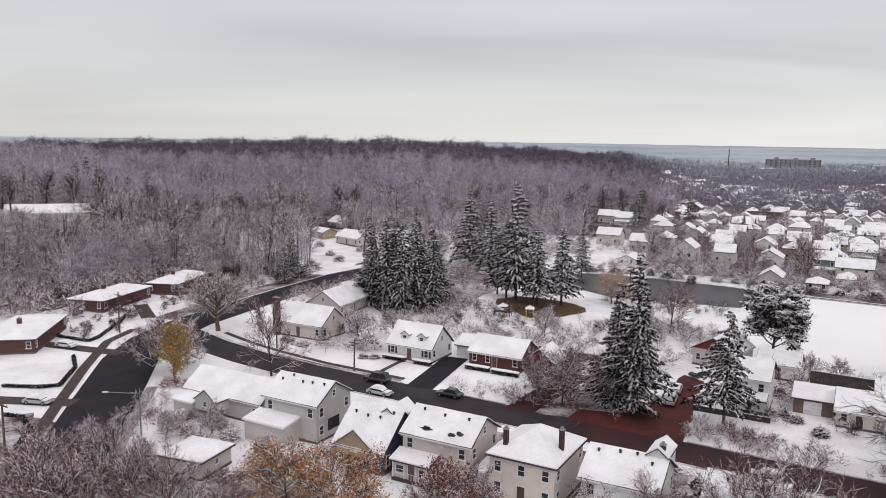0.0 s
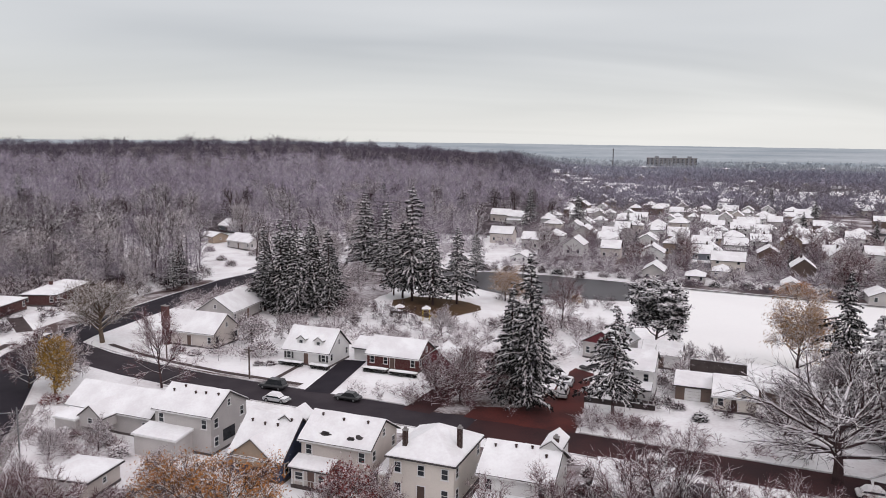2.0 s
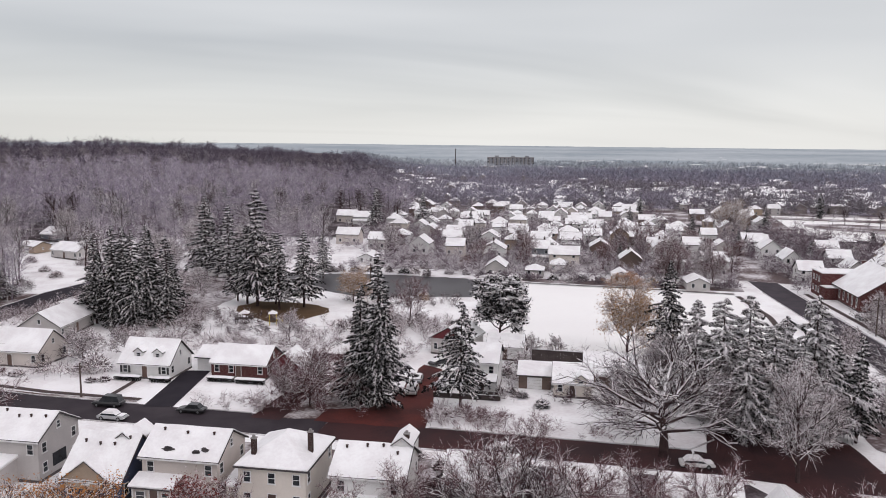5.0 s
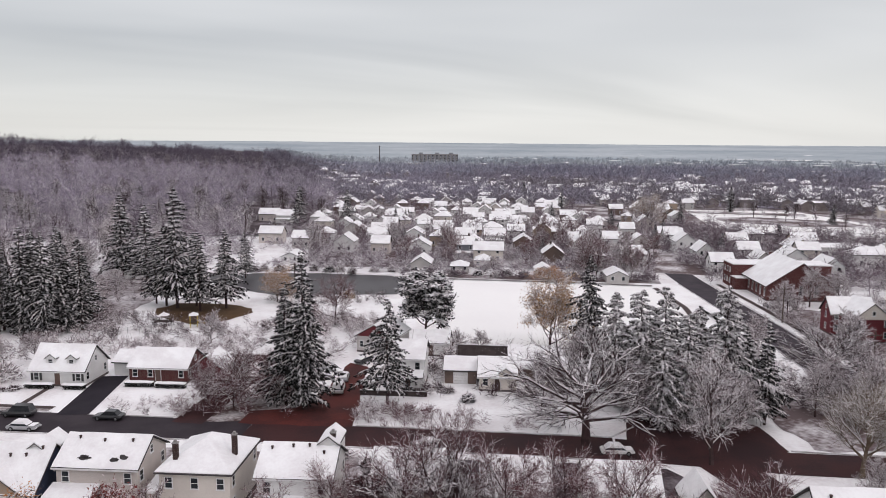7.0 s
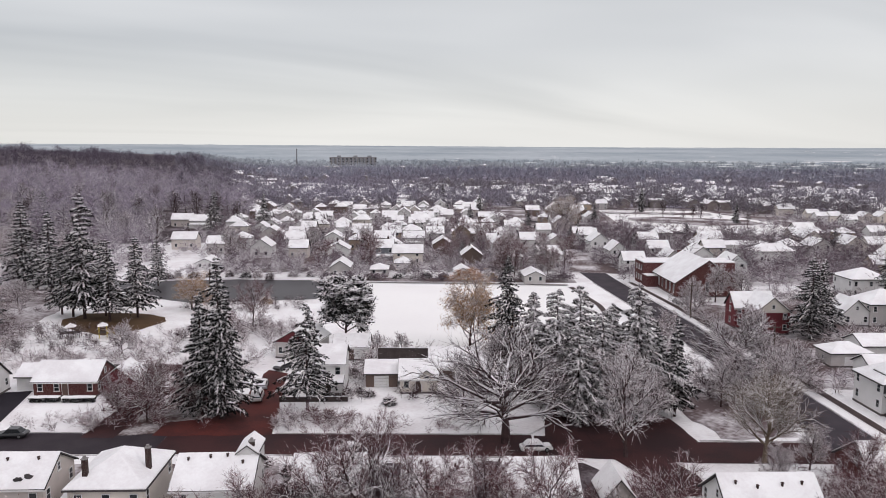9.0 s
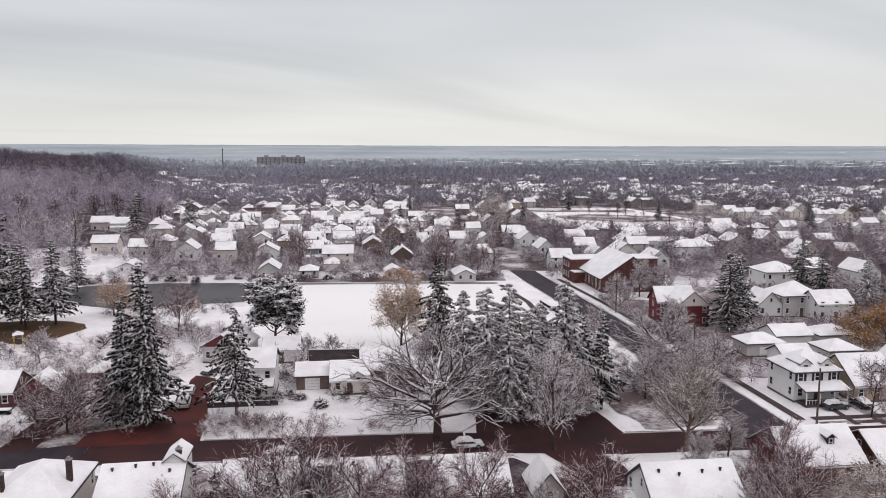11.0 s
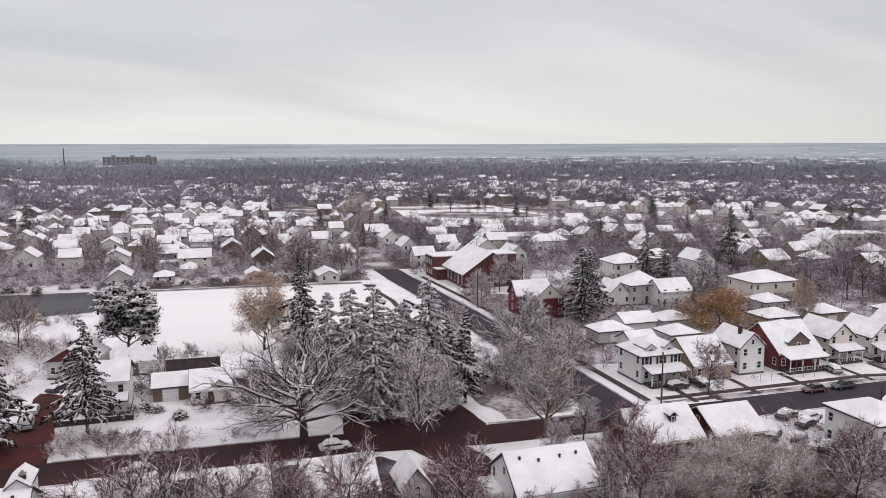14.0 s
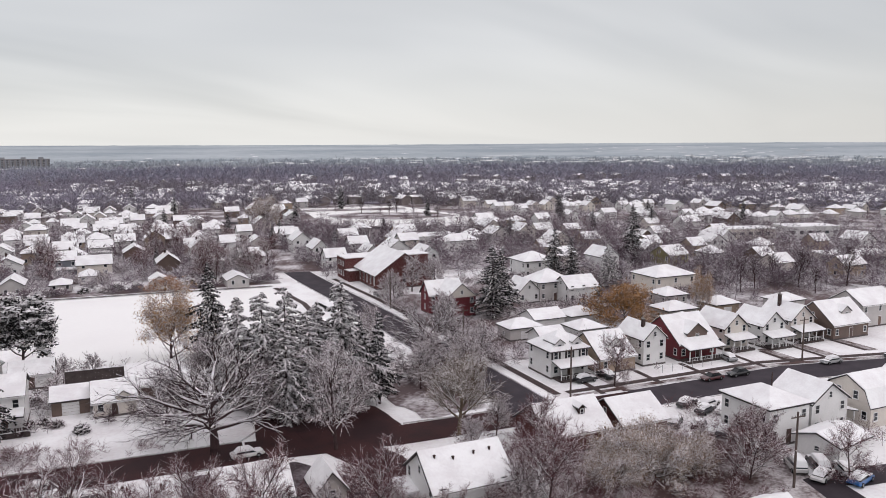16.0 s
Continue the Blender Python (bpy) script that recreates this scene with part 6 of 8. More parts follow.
def umbrella_pine(seed, m):
    ob = thing("pine", m, "broad umbrella-shaped pine holding clumps of snow", "tree")
    rnd = np.random.default_rng(seed)
    segs, fine = tree_limbs(seed, 13.0, 5.6, limbs=13, subs=6, twigs=5, fines=0, lean=0.7, trunk_part=0.34, thick=0.026, trunk_len=0.72)
    bm = bmesh.new()
    for p, q, ra, rb, o in segs:
        rod(bm, p, q, max(ra, 0.05), max(rb, 0.04), 6 if o == 0 else 4)
    part("trunk", bm, M["bark"], ob)
    c = np.array([f[1] for f in fine])
    g = np.repeat(c, 24, axis=0) + rnd.normal(scale=(0.55, 0.55, 0.3), size=(len(c) * 24, 3))
    tagged(put("crown", loose_triangles("needles", g[:, None, :] + rnd.normal(scale=0.22, size=(len(g), 3, 3)), M["needle"]), ob), kind="stuff")
    s = np.repeat(c, 16, axis=0) + rnd.normal(scale=(0.55, 0.55, 0.12), size=(len(c) * 16, 3)) + (0, 0, 0.62)
    tagged(put("bough_snow", loose_triangles("bough_snow", s[:, None, :] + rnd.normal(scale=(0.36, 0.36, 0.10), size=(len(s), 3, 3)), M["bough_snow"]), ob), kind="stuff")
    return ob


umbrella_pine(4, stand(-14.0, 157.0, 0, 1.05))

# bare and half-bare trees near the street
oak = bare_tree(21, 17.0, 9.6, "dark_twig", "great spreading oak with snow along its bare limbs", stand(14.0, 104.5, 0, (1.18, 1.18, 0.98)), twig_snow=0.8, snow_w=1.15, limbs=13, subs=8, twigs=7, fines=6, lean=0.98, trunk_part=0.40, thick=0.038, trunk_len=0.50, fine_w=0.024)
elm = bare_tree(22, 15.5, 5.6, "frost_twig", "wide bare tree white with frost", stand(30.1, 99.0, 100, 1.06), twig_snow=0.75, snow_w=0.8, limbs=14, subs=7, twigs=7, fines=8, lean=0.58, trunk_part=0.10, trunk_len=0.6, fine_w=0.026)
vase = bare_tree(37, 15.8, 6.4, "tan_twig", "vase-shaped bare elm with pale brown limbs", stand(48.5, 96.5, 40), twig_snow=0.6, snow_w=0.7, bark="tan_bark", limbs=15, subs=8, twigs=8, fines=8, lean=0.55, trunk_part=0.3, thick=0.024, trunk_len=0.42, fine_w=0.022)
gaunt = bare_tree(38, 21.0, 5.8, "dark_twig", "tall gaunt bare tree with dark forked limbs", stand(-235.5, 236.4, 30), twig_snow=0.08, snow_w=0.6, limbs=9, subs=6, twigs=4, fines=3, lean=0.42, trunk_part=0.3, thick=0.017, trunk_len=0.5, fine_w=0.05, group="trees at the edge of the wood")
pink = bare_tree(23, 12.0, 5.0, "pink_twig", "rounded bare tree with reddish snow-dusted twigs", stand(-40.9, 114.5), limbs=12, subs=7, twigs=8, fines=9, lean=0.7, trunk_part=0.06, thick=0.013, trunk_len=0.45, fine_w=0.022, snow_w=0.85)
ash = bare_tree(24, 13.0, 4.4, "pink_twig", "bare upright tree with snow on its branches", stand(-91.3, 101.8, 0, 1.3), twig_snow=0.12, snow_w=0.38, fine_w=0.017, thick=0.013, limbs=10, subs=7, twigs=8, fines=8, lean=0.6, trunk_part=0.08, trunk_len=0.5)
frost = bare_tree(25, 10.0, 3.8, "frost_twig", "small frosted bare tree in a garden", stand(-110.9, 100.1), limbs=9, subs=6, twigs=8, fines=9, lean=0.7, trunk_part=0.12, trunk_len=0.5)
rust = bare_tree(26, 10.5, 5.2, "twig", "oak still holding rust-orange leaves", stand(-48.0, 62.5), leaves="orange_leaf", leaf_share=0.55, limbs=12, subs=7, twigs=7, fines=5, lean=0.8, trunk_part=0.12, trunk_len=0.45)
bare_tree(33, 9.5, 5.4, "twig", "round tree full of orange-yellow leaves", stand(112.9, 141.1, 30, (1.25, 1.25, 1.0)), leaves="amber_leaf", leaf_share=0.75, leaf_size=0.13, twig_snow=0.3, limbs=12, subs=7, twigs=7, fines=6, lean=0.8, trunk_part=0.12, trunk_len=0.5)
bare_tree(27, 11.0, 3.4, "twig", "small tree with yellow-brown autumn leaves", stand(-103.8, 91.0), leaves="yellow_leaf", leaf_share=0.85, leaf_size=0.13, limbs=9, subs=6, twigs=6, fines=4, lean=0.5, trunk_part=0.2)
bare_tree(34, 7.0, 3.6, "pink_twig", "small tree with dusky red leaves under snow", stand(-38.5, 71.8), leaves="red_leaf", leaf_share=0.5, snow_w=0.6, limbs=10, subs=6, twigs=7, fines=6, lean=0.75, trunk_part=0.1, trunk_len=0.45, fine_w=0.02)
tawny = bare_tree(28, 15.5, 7.0, "frost_twig", "tall tree with thin tan leaves over snow", stand(12.4, 157.0), leaves="tan_leaf", leaf_share=0.5, leaf_size=0.11, twig_snow=0.7, limbs=12, subs=7, twigs=8, fines=9, lean=0.58, trunk_part=0.06, trunk_len=0.5)
for u, v, s, rot in ((59.5, 116.5, 0.7, 200), (16.5, 131.0, 0.7, 200), (23.0, 113.5, 0.62, 120), (37.5, 111.0, 0.6, 250), (51.5, 119.0, 0.55, 60), (84.0, 204.5, 0.7, 60), (91.0, 203.0, 0.62, 200), (56.5, 126.0, 0.6, 220), (45.5, 87.0, 0.45, 300), (53.5, 94.0, 0.4, 20), (8.5, 119.0, 0.55, 320), (-138, 232, 0.9, 10), (-128, 226, 0.8, 100), (-122, 240, 0.9, 200), (-112, 246, 0.9, 300), (-98, 226, 0.7, 40), (-133, 252, 1.0, 140)):
    again(elm, u, v, s, rot)
for u, v, s, rot in ((-190, 186, 1.2, 90), (-178, 178, 1.0, 170), (-224, 176, 1.1, 120), (-185, 205, 1.1, 200)):
    again(elm, u, v, s, rot, "broad frosted tree at the wood's edge")
for u, v, s, rot in ((-205, 178, 1.1, 10), (-215, 168, 1.05, 250), (-240, 185, 1.1, 70), (-4, 73.5, 0.72, 40), (60.0, 135.0, 0.7, 300)):
    again(oak, u, v, s, rot, "large bare tree with snow along its limbs")
again(gaunt, -3.0, 74.0, 0.62, 40, "bare dark-limbed tree in a back garden"), again(gaunt, 8.5, 73.0, 0.46, 140, "bare dark-limbed tree in a back garden"), again(gaunt, 17.5, 74.0, 0.5, 250, "bare dark-limbed tree in a back garden"), again(gaunt, -12.0, 72.0, 0.58, 330, "bare dark-limbed tree in a back garden")
again(vase, -123.7, 120.9, (1.45, 1.45, 1.06), 200, "wide pale-twigged tree beside the downhill street")
again(pink, -112.0, 92.8, (0.9, 0.9, 0.98), 75, "lilac snow-dusted tree beside a golden tree")
for u, v, s, rot in ((49.0, 74.5, 0.95, 10), (76.0, 66.5, 0.85, 20), (79.5, 70.0, 0.72, 100), (82.0, 73.0, 0.66, 10), (-40.5, 70.0, 0.55, 10), (-68.5, 53.0, 0.9, 30), (-74.5, 53.5, 0.9, 100), (-63.0, 54.0, 0.85, 200), (-80.0, 52.0, 0.9, 290), (-70.5, 47.0, 1.0, 340), (-77.0, 47.0, 1.0, 50), (-36.0, 72.5, 0.62, 90), (22.0, 69.5, 0.55, 10), (26.5, 71.5, 0.55, 100), (30.5, 70.0, 0.6, 200), (19.0, 72.0, 0.5, 300), (33.5, 67.5, 0.62, 60), (40.5, 69.0, 0.5, 150), (45.5, 71.0, 0.5, 230), (-34.0, 117.0, 0.8, 200), (-46.5, 117.5, 0.7, 150)):
    again(pink, u, v, s, rot)
for u, v, s, rot in ((8.6, 78.0, 0.8, 10), (-3.6, 89.0, 0.72, 200), (53.5, 83.0, 0.7, 100), (2.0, 72.5, 0.95, 20), (14.5, 72.5, 0.9, 150), (46.0, 67.5, 0.9, 60), (26.5, 70.0, 0.85, 170), (-9.0, 73.0, 1.0, 110), (83.8, 105.8, 0.72, 10), (-36.9, 173, 0.9, 80), (-31.2, 262, 0.8, 120), (87.5, 61.0, 0.55, 220), (-72.0, 58, 0.42, 10), (-55, 53.5, 0.6, 100)):
    again(ash, u, v, s, rot)
for u, v, s, rot in ((-16.0, 73.5, 0.72, 30), (-6.0, 75.0, 0.68, 140), (5.0, 74.5, 0.66, 250), (11.0, 73.0, 0.72, 10), (-22.0, 72.0, 0.58, 310)):
    again(ash, u, v, s, rot, "slender reddish tree in a back garden")
for u, v, s, rot in ((-107.2, 94.2, 1.15, 60), (-92.6, 130.0, (1.15, 1.15, 0.8), 120), (22.0, 75.5, 0.7, 10), (10.5, 75.0, 0.6, 160), (44.0, 70.0, 0.8, 100), (55.0, 79.0, 0.5, 30), (70.5, 76.0, 0.55, 130), (74.0, 74.0, 0.6, 300), (-62, 68, 0.6, 40), (-58, 70, 0.5, 10), (-88, 62, 0.6, 60), (-80.0, 76.5, 0.55, 60), (-84.0, 72.0, 0.5, 160), (-66.0, 72.0, 0.5, 10), (-78.5, 63.0, 0.5, 90), (68, 128, 1.0, 10), (73, 156, 1.0, 40), (76, 163, 0.95, 90), (73, 190, 1.0, 130), (75.5, 200, 0.9, 10), (69.5, 145, 0.8, 60), (-88, 137, 0.7, 200),
                    (-60, 155, 0.8, 0), (-96, 175, 0.8, 60), (-102, 185, 0.8, 120), (-110, 190, 0.9, 200), (-118, 180, 0.9, 30), (-104, 200, 0.9, 100), (-7, 150, 0.6, 40), (-2, 152, 0.55, 130), (50, 146, 0.9, 20), (56, 160, 0.9, 100), (-228, 150, 0.8, 10), (-222, 143, 0.8, 60), (-213, 150, 1.5, 100), (-206, 158, 1.5, 190), (-198, 152, 1.3, 30), (-192, 160, 1.6, 70), (-184, 168, 1.4, 140), (-196, 170, 1.6, 250), (-236, 146, 0.7, 290), (-166, 176, 1.3, 20), (-176, 162, 1.1, 75), (-243, 150, 0.7, 95)):
    again(frost, u, v, s, rot)
thicket = bare_tree(35, 6.5, 4.2, "frost_twig", "sprawling thicket tree with dull tan leaves", stand(62.3, 75.0), leaves="dull_leaf", leaf_share=0.62, leaf_size=0.07, snow_w=0.95, twig_snow=0.9, limbs=13, subs=7, twigs=8, fines=6, lean=0.85, trunk_part=0.06, trunk_len=0.4, fine_w=0.02)
again(thicket, 80.0, 402.0, (1.8, 1.8, 2.6), 40, "tall brown-leaved tree above the town roofs")
for u, v, s, rot in ((67.0, 75.5, 0.95, 160), (64.5, 71.0, 0.95, 260), (58.5, 72.0, 0.8, 40), (70.5, 71.5, 0.8, 90)):
    again(thicket, u, v, s, rot)
again(rust, -55.5, 64.0, 0.85, 120), again(rust, -42.5, 60.5, 0.8, 220)
again(tawny, 137.5, 142.6, (0.42, 0.42, 0.8), 30, "tall slim tree with yellow-brown leaves")
again(tawny, -58.0, 198.0, (0.72, 0.72, 0.62), 10, "broad tree with thin tan leaves near the pond")
again(rust, 17.0, 236.0, (0.95, 0.5, 0.5), 20, "low rust-brown tree behind the snowy field")


def shrub(u, v, r, h, twig, label, seed):
    ob = thing("shrub", stand(u, v), label, "shrub", "shrubs in the gardens")
    rnd = np.random.default_rng(seed)
    part("stem", rod(bmesh.new(), (0, 0, 0), (0, 0, h * 0.4), 0.12, 0.06, 5), M["bark"], ob)
    n = int(420 * r)
    d = rnd.normal(size=(n, 3))
    d /= np.linalg.norm(d, axis=1, keepdims=True)
    d[:, 2] = np.abs(d[:, 2])
    a = d * np.array([r, r, h]) * rnd.uniform(0.3, 0.8, (n, 1))
    b = a + d * 0.5 * rnd.uniform(0.4, 1.2, (n, 1)) + rnd.normal(scale=0.15, size=(n, 3))
    tagged(put("foliage", loose_triangles("foliage", slivers(list(zip(a, b, np.full(n, 0.07))), rnd), M[twig]), ob), kind="stuff")
    k = n // 3
    e = d[:k] * np.array([r, r, h]) * rnd.uniform(0.8, 1.05, (k, 1))
    tagged(put("snow", loose_triangles("snow", e[:, None, :] + rnd.normal(scale=(0.2, 0.2, 0.06), size=(k, 3, 3)), M["bough_snow"]), ob), kind="stuff")
    return ob


for i, (u, v, r, hh, tw) in enumerate(((-3.5, 121.6, 1.4, 1.7, "needle"), (-87.5, 126.0, 4.0, 4.2, "frost_twig"), (-82, 121, 1.2, 0.7, "twig"), (-84, 120, 1.0, 0.6, "twig"), (-19.5, 97.5, 1.3, 1.3, "frost_twig"), (-15.8, 94.5, 1.1, 1.6, "needle"), (-76, 76, 1.6, 1.8, "frost_twig"), (-81, 79, 1.5, 1.6, "frost_twig"), (-88, 78, 1.8, 1.6, "frost_twig"), (-66, 67, 1.5, 1.6, "frost_twig"),
                                       (-11, 139, 1.6, 2.2, "frost_twig"), (-9, 128, 1.2, 1.3, "twig"), (-7, 126, 1.2, 1.0, "twig"), (-105, 122, 1.6, 0.9, "twig"), (-100, 121, 1.4, 0.8, "twig"), (-90, 66, 1.6, 1.6, "frost_twig"), (-62, 165, 2.0, 2.2, "frost_twig"), (-40, 205, 2.5, 2.5, "tan_leaf"), (-110, 168, 2.5, 2.5, "frost_twig"), (-100, 168, 2.0, 2.0, "twig"), (71, 80, 2.0, 2.0, "frost_twig"), (42, 66, 1.8, 4.5, "needle"))):
    shrub(u, v, r, hh, tw, {"needle": "dark evergreen shrub capped with snow", "frost_twig": "rounded shrub white with frost", "twig": "low clipped shrub under snow", "tan_leaf": "tan willow shrub at the water"}[tw], 100 + i)
for i, k in enumerate(range(26)):
    rr = random.Random(300 + i)
    shrub(-90 + i * 5.0 + rr.uniform(-1.5, 1.5), (247 if i < 10 else 249 if i < 14 else 243) - (abs(i - 6) if i < 10 else 0) * 1.2 + rr.uniform(0, 3), rr.uniform(1.6, 3.0), rr.uniform(1.6, 3.2), rr.choice(["frost_twig", "twig", "frost_twig", "needle"]), "frosted brush along the water's edge and field", 300 + i)


# ---- woods, joined ----
def wood(name, spots, heights, radii, blades, width, material, label, seed, girth=0.008):
    """A stand of bare trees: a spike for each trunk, and slivers for limbs and twigs."""
    rnd = np.random.default_rng(seed)
    n = len(spots)
    up_v = np.array([0, 0, 1.0])
    tilt = rnd.normal(scale=0.05, size=(n, 3)) * (1, 1, 0)
    top = spots + (up_v + tilt) * heights[:, None] * 0.9
    a = rnd.uniform(0, 2 * np.pi, n)
    s = np.stack([np.cos(a), np.sin(a), 0 * a], 1) * (heights * girth)[:, None]
    tris = [np.stack([spots - s, spots + s, top], 1)]
    for _ in range(blades):
        f = rnd.uniform(0.16, 0.82, n)[:, None]
        base = spots + (top - spots) * f
        ang = rnd.uniform(0, 2 * np.pi, n)
        el = rnd.uniform(-0.1, 1.15, n)
        d = np.stack([np.cos(ang) * np.cos(el), np.sin(ang) * np.cos(el), np.sin(el)], 1)
        shift = d * (radii * rnd.uniform(0.0, 0.75, n))[:, None]
        tip = base + shift + d * (radii * rnd.uniform(0.35, 0.75, n))[:, None] + rnd.normal(scale=0.12, size=(n, 3)) * radii[:, None]
        side = np.cross(d, rnd.normal(size=(n, 3)))
        side /= np.linalg.norm(side, axis=1, keepdims=True)
        side *= (width * rnd.uniform(0.5, 1.4, n))[:, None]
        tris.append(np.stack([base + shift - side, base + shift + side, tip], 1))
    return tagged(new(name, loose_triangles(name, np.concatenate(tris), M[material])), label, "woods", kind="stuff")


def spots_between(n, az0, az1, r0, r1, seed, power=1.0, keep=None):
    """Places spread over a sector; power 1: even to the eye from above the town, 2: even on the ground."""
    rnd = np.random.default_rng(seed)
    az = np.radians(rnd.uniform(az0, az1, n))
    r = 1 / rnd.uniform(1 / r1, 1 / r0, n) if power == 1.0 else np.sqrt(rnd.uniform(r0**2, r1**2, n))
    x, y = r * np.sin(az), r * np.cos(az)
    if keep is not None:
        ok = keep(x, y, r, np.degrees(az))
        x, y = x[ok], y[ok]
    return np.stack([x, y, rise(x, y)], 1)


def uv_of(x, y):
    return x * DU.x + y * DU.y, x * DV.x + y * DV.y


def off_hill_yards(x, y, r, az):
    """Leaves out the gardens and streets below the wood."""
    u, v = uv_of(x, y)
    street = (np.abs(u + 141) < 7) & (v < 245)
    yard = (az > -9.9) & (az < -5.4) & (r < 294) | (np.hypot(u + 178, v - 247) < 15) | (np.hypot(u + 198, v - 252) < 13) | (np.hypot(u + 206, v - 277) < 11)
    return ~yard & ~((az > 10.5) & (r < 430)) & ~((az > -4) & (r < 300)) & ~((u > -180) & (v < 168)) & ~street & ~((az < -23.5) & (r > 258) & (r < 322))


rw = np.random.default_rng(5)
forest_tree = bare_tree(29, 19.0, 5.0, "twig", "tall bare forest tree dusted with snow", stand(-158.0, 226.0), twig_snow=0.9, limbs=11, subs=5, twigs=5, fines=5, lean=0.5, trunk_part=0.25, thick=0.015, trunk_len=0.72, group="trees at the edge of the wood")
rt = random.Random(77)
kept = 0
while kept < 84:
    az, r = radians(rt.uniform(-36, 13)), rt.uniform(225, 430)
    x, y = r * math.sin(az), r * math.cos(az)
    if not bool(off_hill_yards(np.array([x]), np.array([y]), np.array([r]), np.array([math.degrees(az)]))[0]):
        continue
    p = Vector((x, y, 0))
    again(forest_tree if kept % 3 else elm, p.dot(DU), p.dot(DV), rt.uniform(0.75, 1.15) * (1.0 if kept % 3 else 0.9), rt.uniform(0, 360), "" if kept % 3 else "tree white with frost at the wood's edge")
    kept += 1
for az, r, s_, rot in ((-27.5, 318, 1.1, 10), (-25.8, 345, 1.0, 200), (-24.2, 362, 1.15, 90), (-22.6, 322, 0.95, 300), (-20.9, 350, 1.05, 50), (-17.8, 312, 1.1, 140), (-14.9, 335, 1.1, 250), (-13.6, 322, 0.9, 20), (-11.0, 352, 1.0, 110), (-7.6, 346, 1.25, 190), (-6.6, 372, 1.1, 290), (-4.2, 388, 0.95, 70), (-1.9, 330, 0.8, 160),
                     (0.3, 352, 1.0, 240), (2.2, 372, 1.05, 330), (4.2, 410, 1.0, 30), (5.6, 366, 0.9, 120), (7.4, 395, 1.1, 210), (9.2, 380, 1.0, 300), (10.3, 430, 1.1, 15), (11.8, 400, 1.1, 100), (13.2, 425, 1.0, 190), (14.5, 410, 1.1, 280), (16.0, 402, 0.9, 60), (-29.5, 300, 1.0, 170), (-31.5, 330, 1.1, 260)):
    p = Vector((r * math.sin(radians(az)), r * math.cos(radians(az)), 0))
    again(gaunt, p.dot(DU), p.dot(DV), s_, rot)
for u, v, s_, rot in ((170.4, 162.1, 0.7, 10), (177.6, 163.8, 0.6, 80), (189.6, 168.8, 0.62, 200), (191.6, 160.2, 0.62, 300), (199.8, 165.6, 0.66, 120), (187.9, 151.1, 0.5, 40), (205.4, 154.8, 0.68, 250), (221.5, 167.0, 0.64, 160), (180.9, 177.1, 0.5, 330), (77.5, 396, 0.6, 30), (150, 455, 0.65, 120), (162, 438, 0.6, 210), (172, 452, 0.65, 300), (176, 395, 0.55, 60)):
    again(gaunt, u, v, s_, rot, "bare dark-limbed tree among the gardens")
trunks = spots_between(130, -38, 15, 285, 560, 40, 2.0, off_hill_yards)
wood("tall_trees", trunks, rw.uniform(15, 24, len(trunks)), rw.uniform(2.0, 4.0, len(trunks)), 60, 0.13, "crest_wood", "tall dark bare trees standing above the wood", 50)
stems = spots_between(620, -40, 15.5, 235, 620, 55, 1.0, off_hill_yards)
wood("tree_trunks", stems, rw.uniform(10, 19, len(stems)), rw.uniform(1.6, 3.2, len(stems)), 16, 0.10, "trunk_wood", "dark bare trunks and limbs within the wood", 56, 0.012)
edge = spots_between(2100, -40, 16.5, 215, 430, 31, 2.0, off_hill_yards)
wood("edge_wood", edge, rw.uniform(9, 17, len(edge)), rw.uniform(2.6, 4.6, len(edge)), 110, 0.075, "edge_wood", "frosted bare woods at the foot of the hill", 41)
slope = spots_between(3000, -42, 17.0, 370, 660, 32, 1.0, lambda x, y, r, az: ~((az > 10.5) & (r < 450)))
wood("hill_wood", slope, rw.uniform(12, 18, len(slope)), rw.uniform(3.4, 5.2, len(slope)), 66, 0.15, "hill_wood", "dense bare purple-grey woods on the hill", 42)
crest = spots_between(2900, -45, 16.5, 610, 1250, 33, 1.5)
CREST = np.degrees(np.arctan2(crest[:, 0], crest[:, 1]))
wood("crest_wood", crest, rw.uniform(10, 15, len(crest)) + 5.0 * (rw.random(len(crest)) < 0.12) + 3.0 * np.sin(CREST * 1.1) + 2.0 * np.sin(CREST * 2.9 + 1), rw.uniform(3.4, 5.6, len(crest)), 60, 0.16, "crest_wood", "dark bare trees along the hilltop", 43)


# bare trees of full shape in the nearest town gardens
garden_kinds = (ash, frost, pink, elm, ash)
kept = 0
while kept < 28:
    u, v = rt.uniform(-70, 56), (rt.uniform(246, 262) if kept % 3 == 0 else rt.uniform(262, 345))
    if any(abs(u - a) < 7.0 and abs(v - b) < 6.5 for a, b in TAKEN) or (u < -25 and v < 268):
        continue
    again(garden_kinds[kept % 5], u, v, rt.uniform(0.65, 1.0), rt.uniform(0, 360), "bare snow-dusted garden tree between town houses")
    kept += 1

rf = np.random.default_rng(91)


def in_gardens(x, y, r, az):
    u, v = uv_of(x, y)
    clear = (np.abs(u - 60.5) < 6) | ((u > 108) & (u < 206) & (v > 352) & (v < 512) & (u + v > 505)) | (np.abs(u - 139 + (v - 366) * 0.75) < 5) | ((v < 246) & (u < 75))
    for a, b in TAKEN:
        clear |= (np.abs(u - a) < 5.5) & (v > b - 11) & (v < b + 4.5)
    return ~clear | ((v > 352) & (u > 108) & (u < 206) & (rf.random(len(u)) < 0.22))


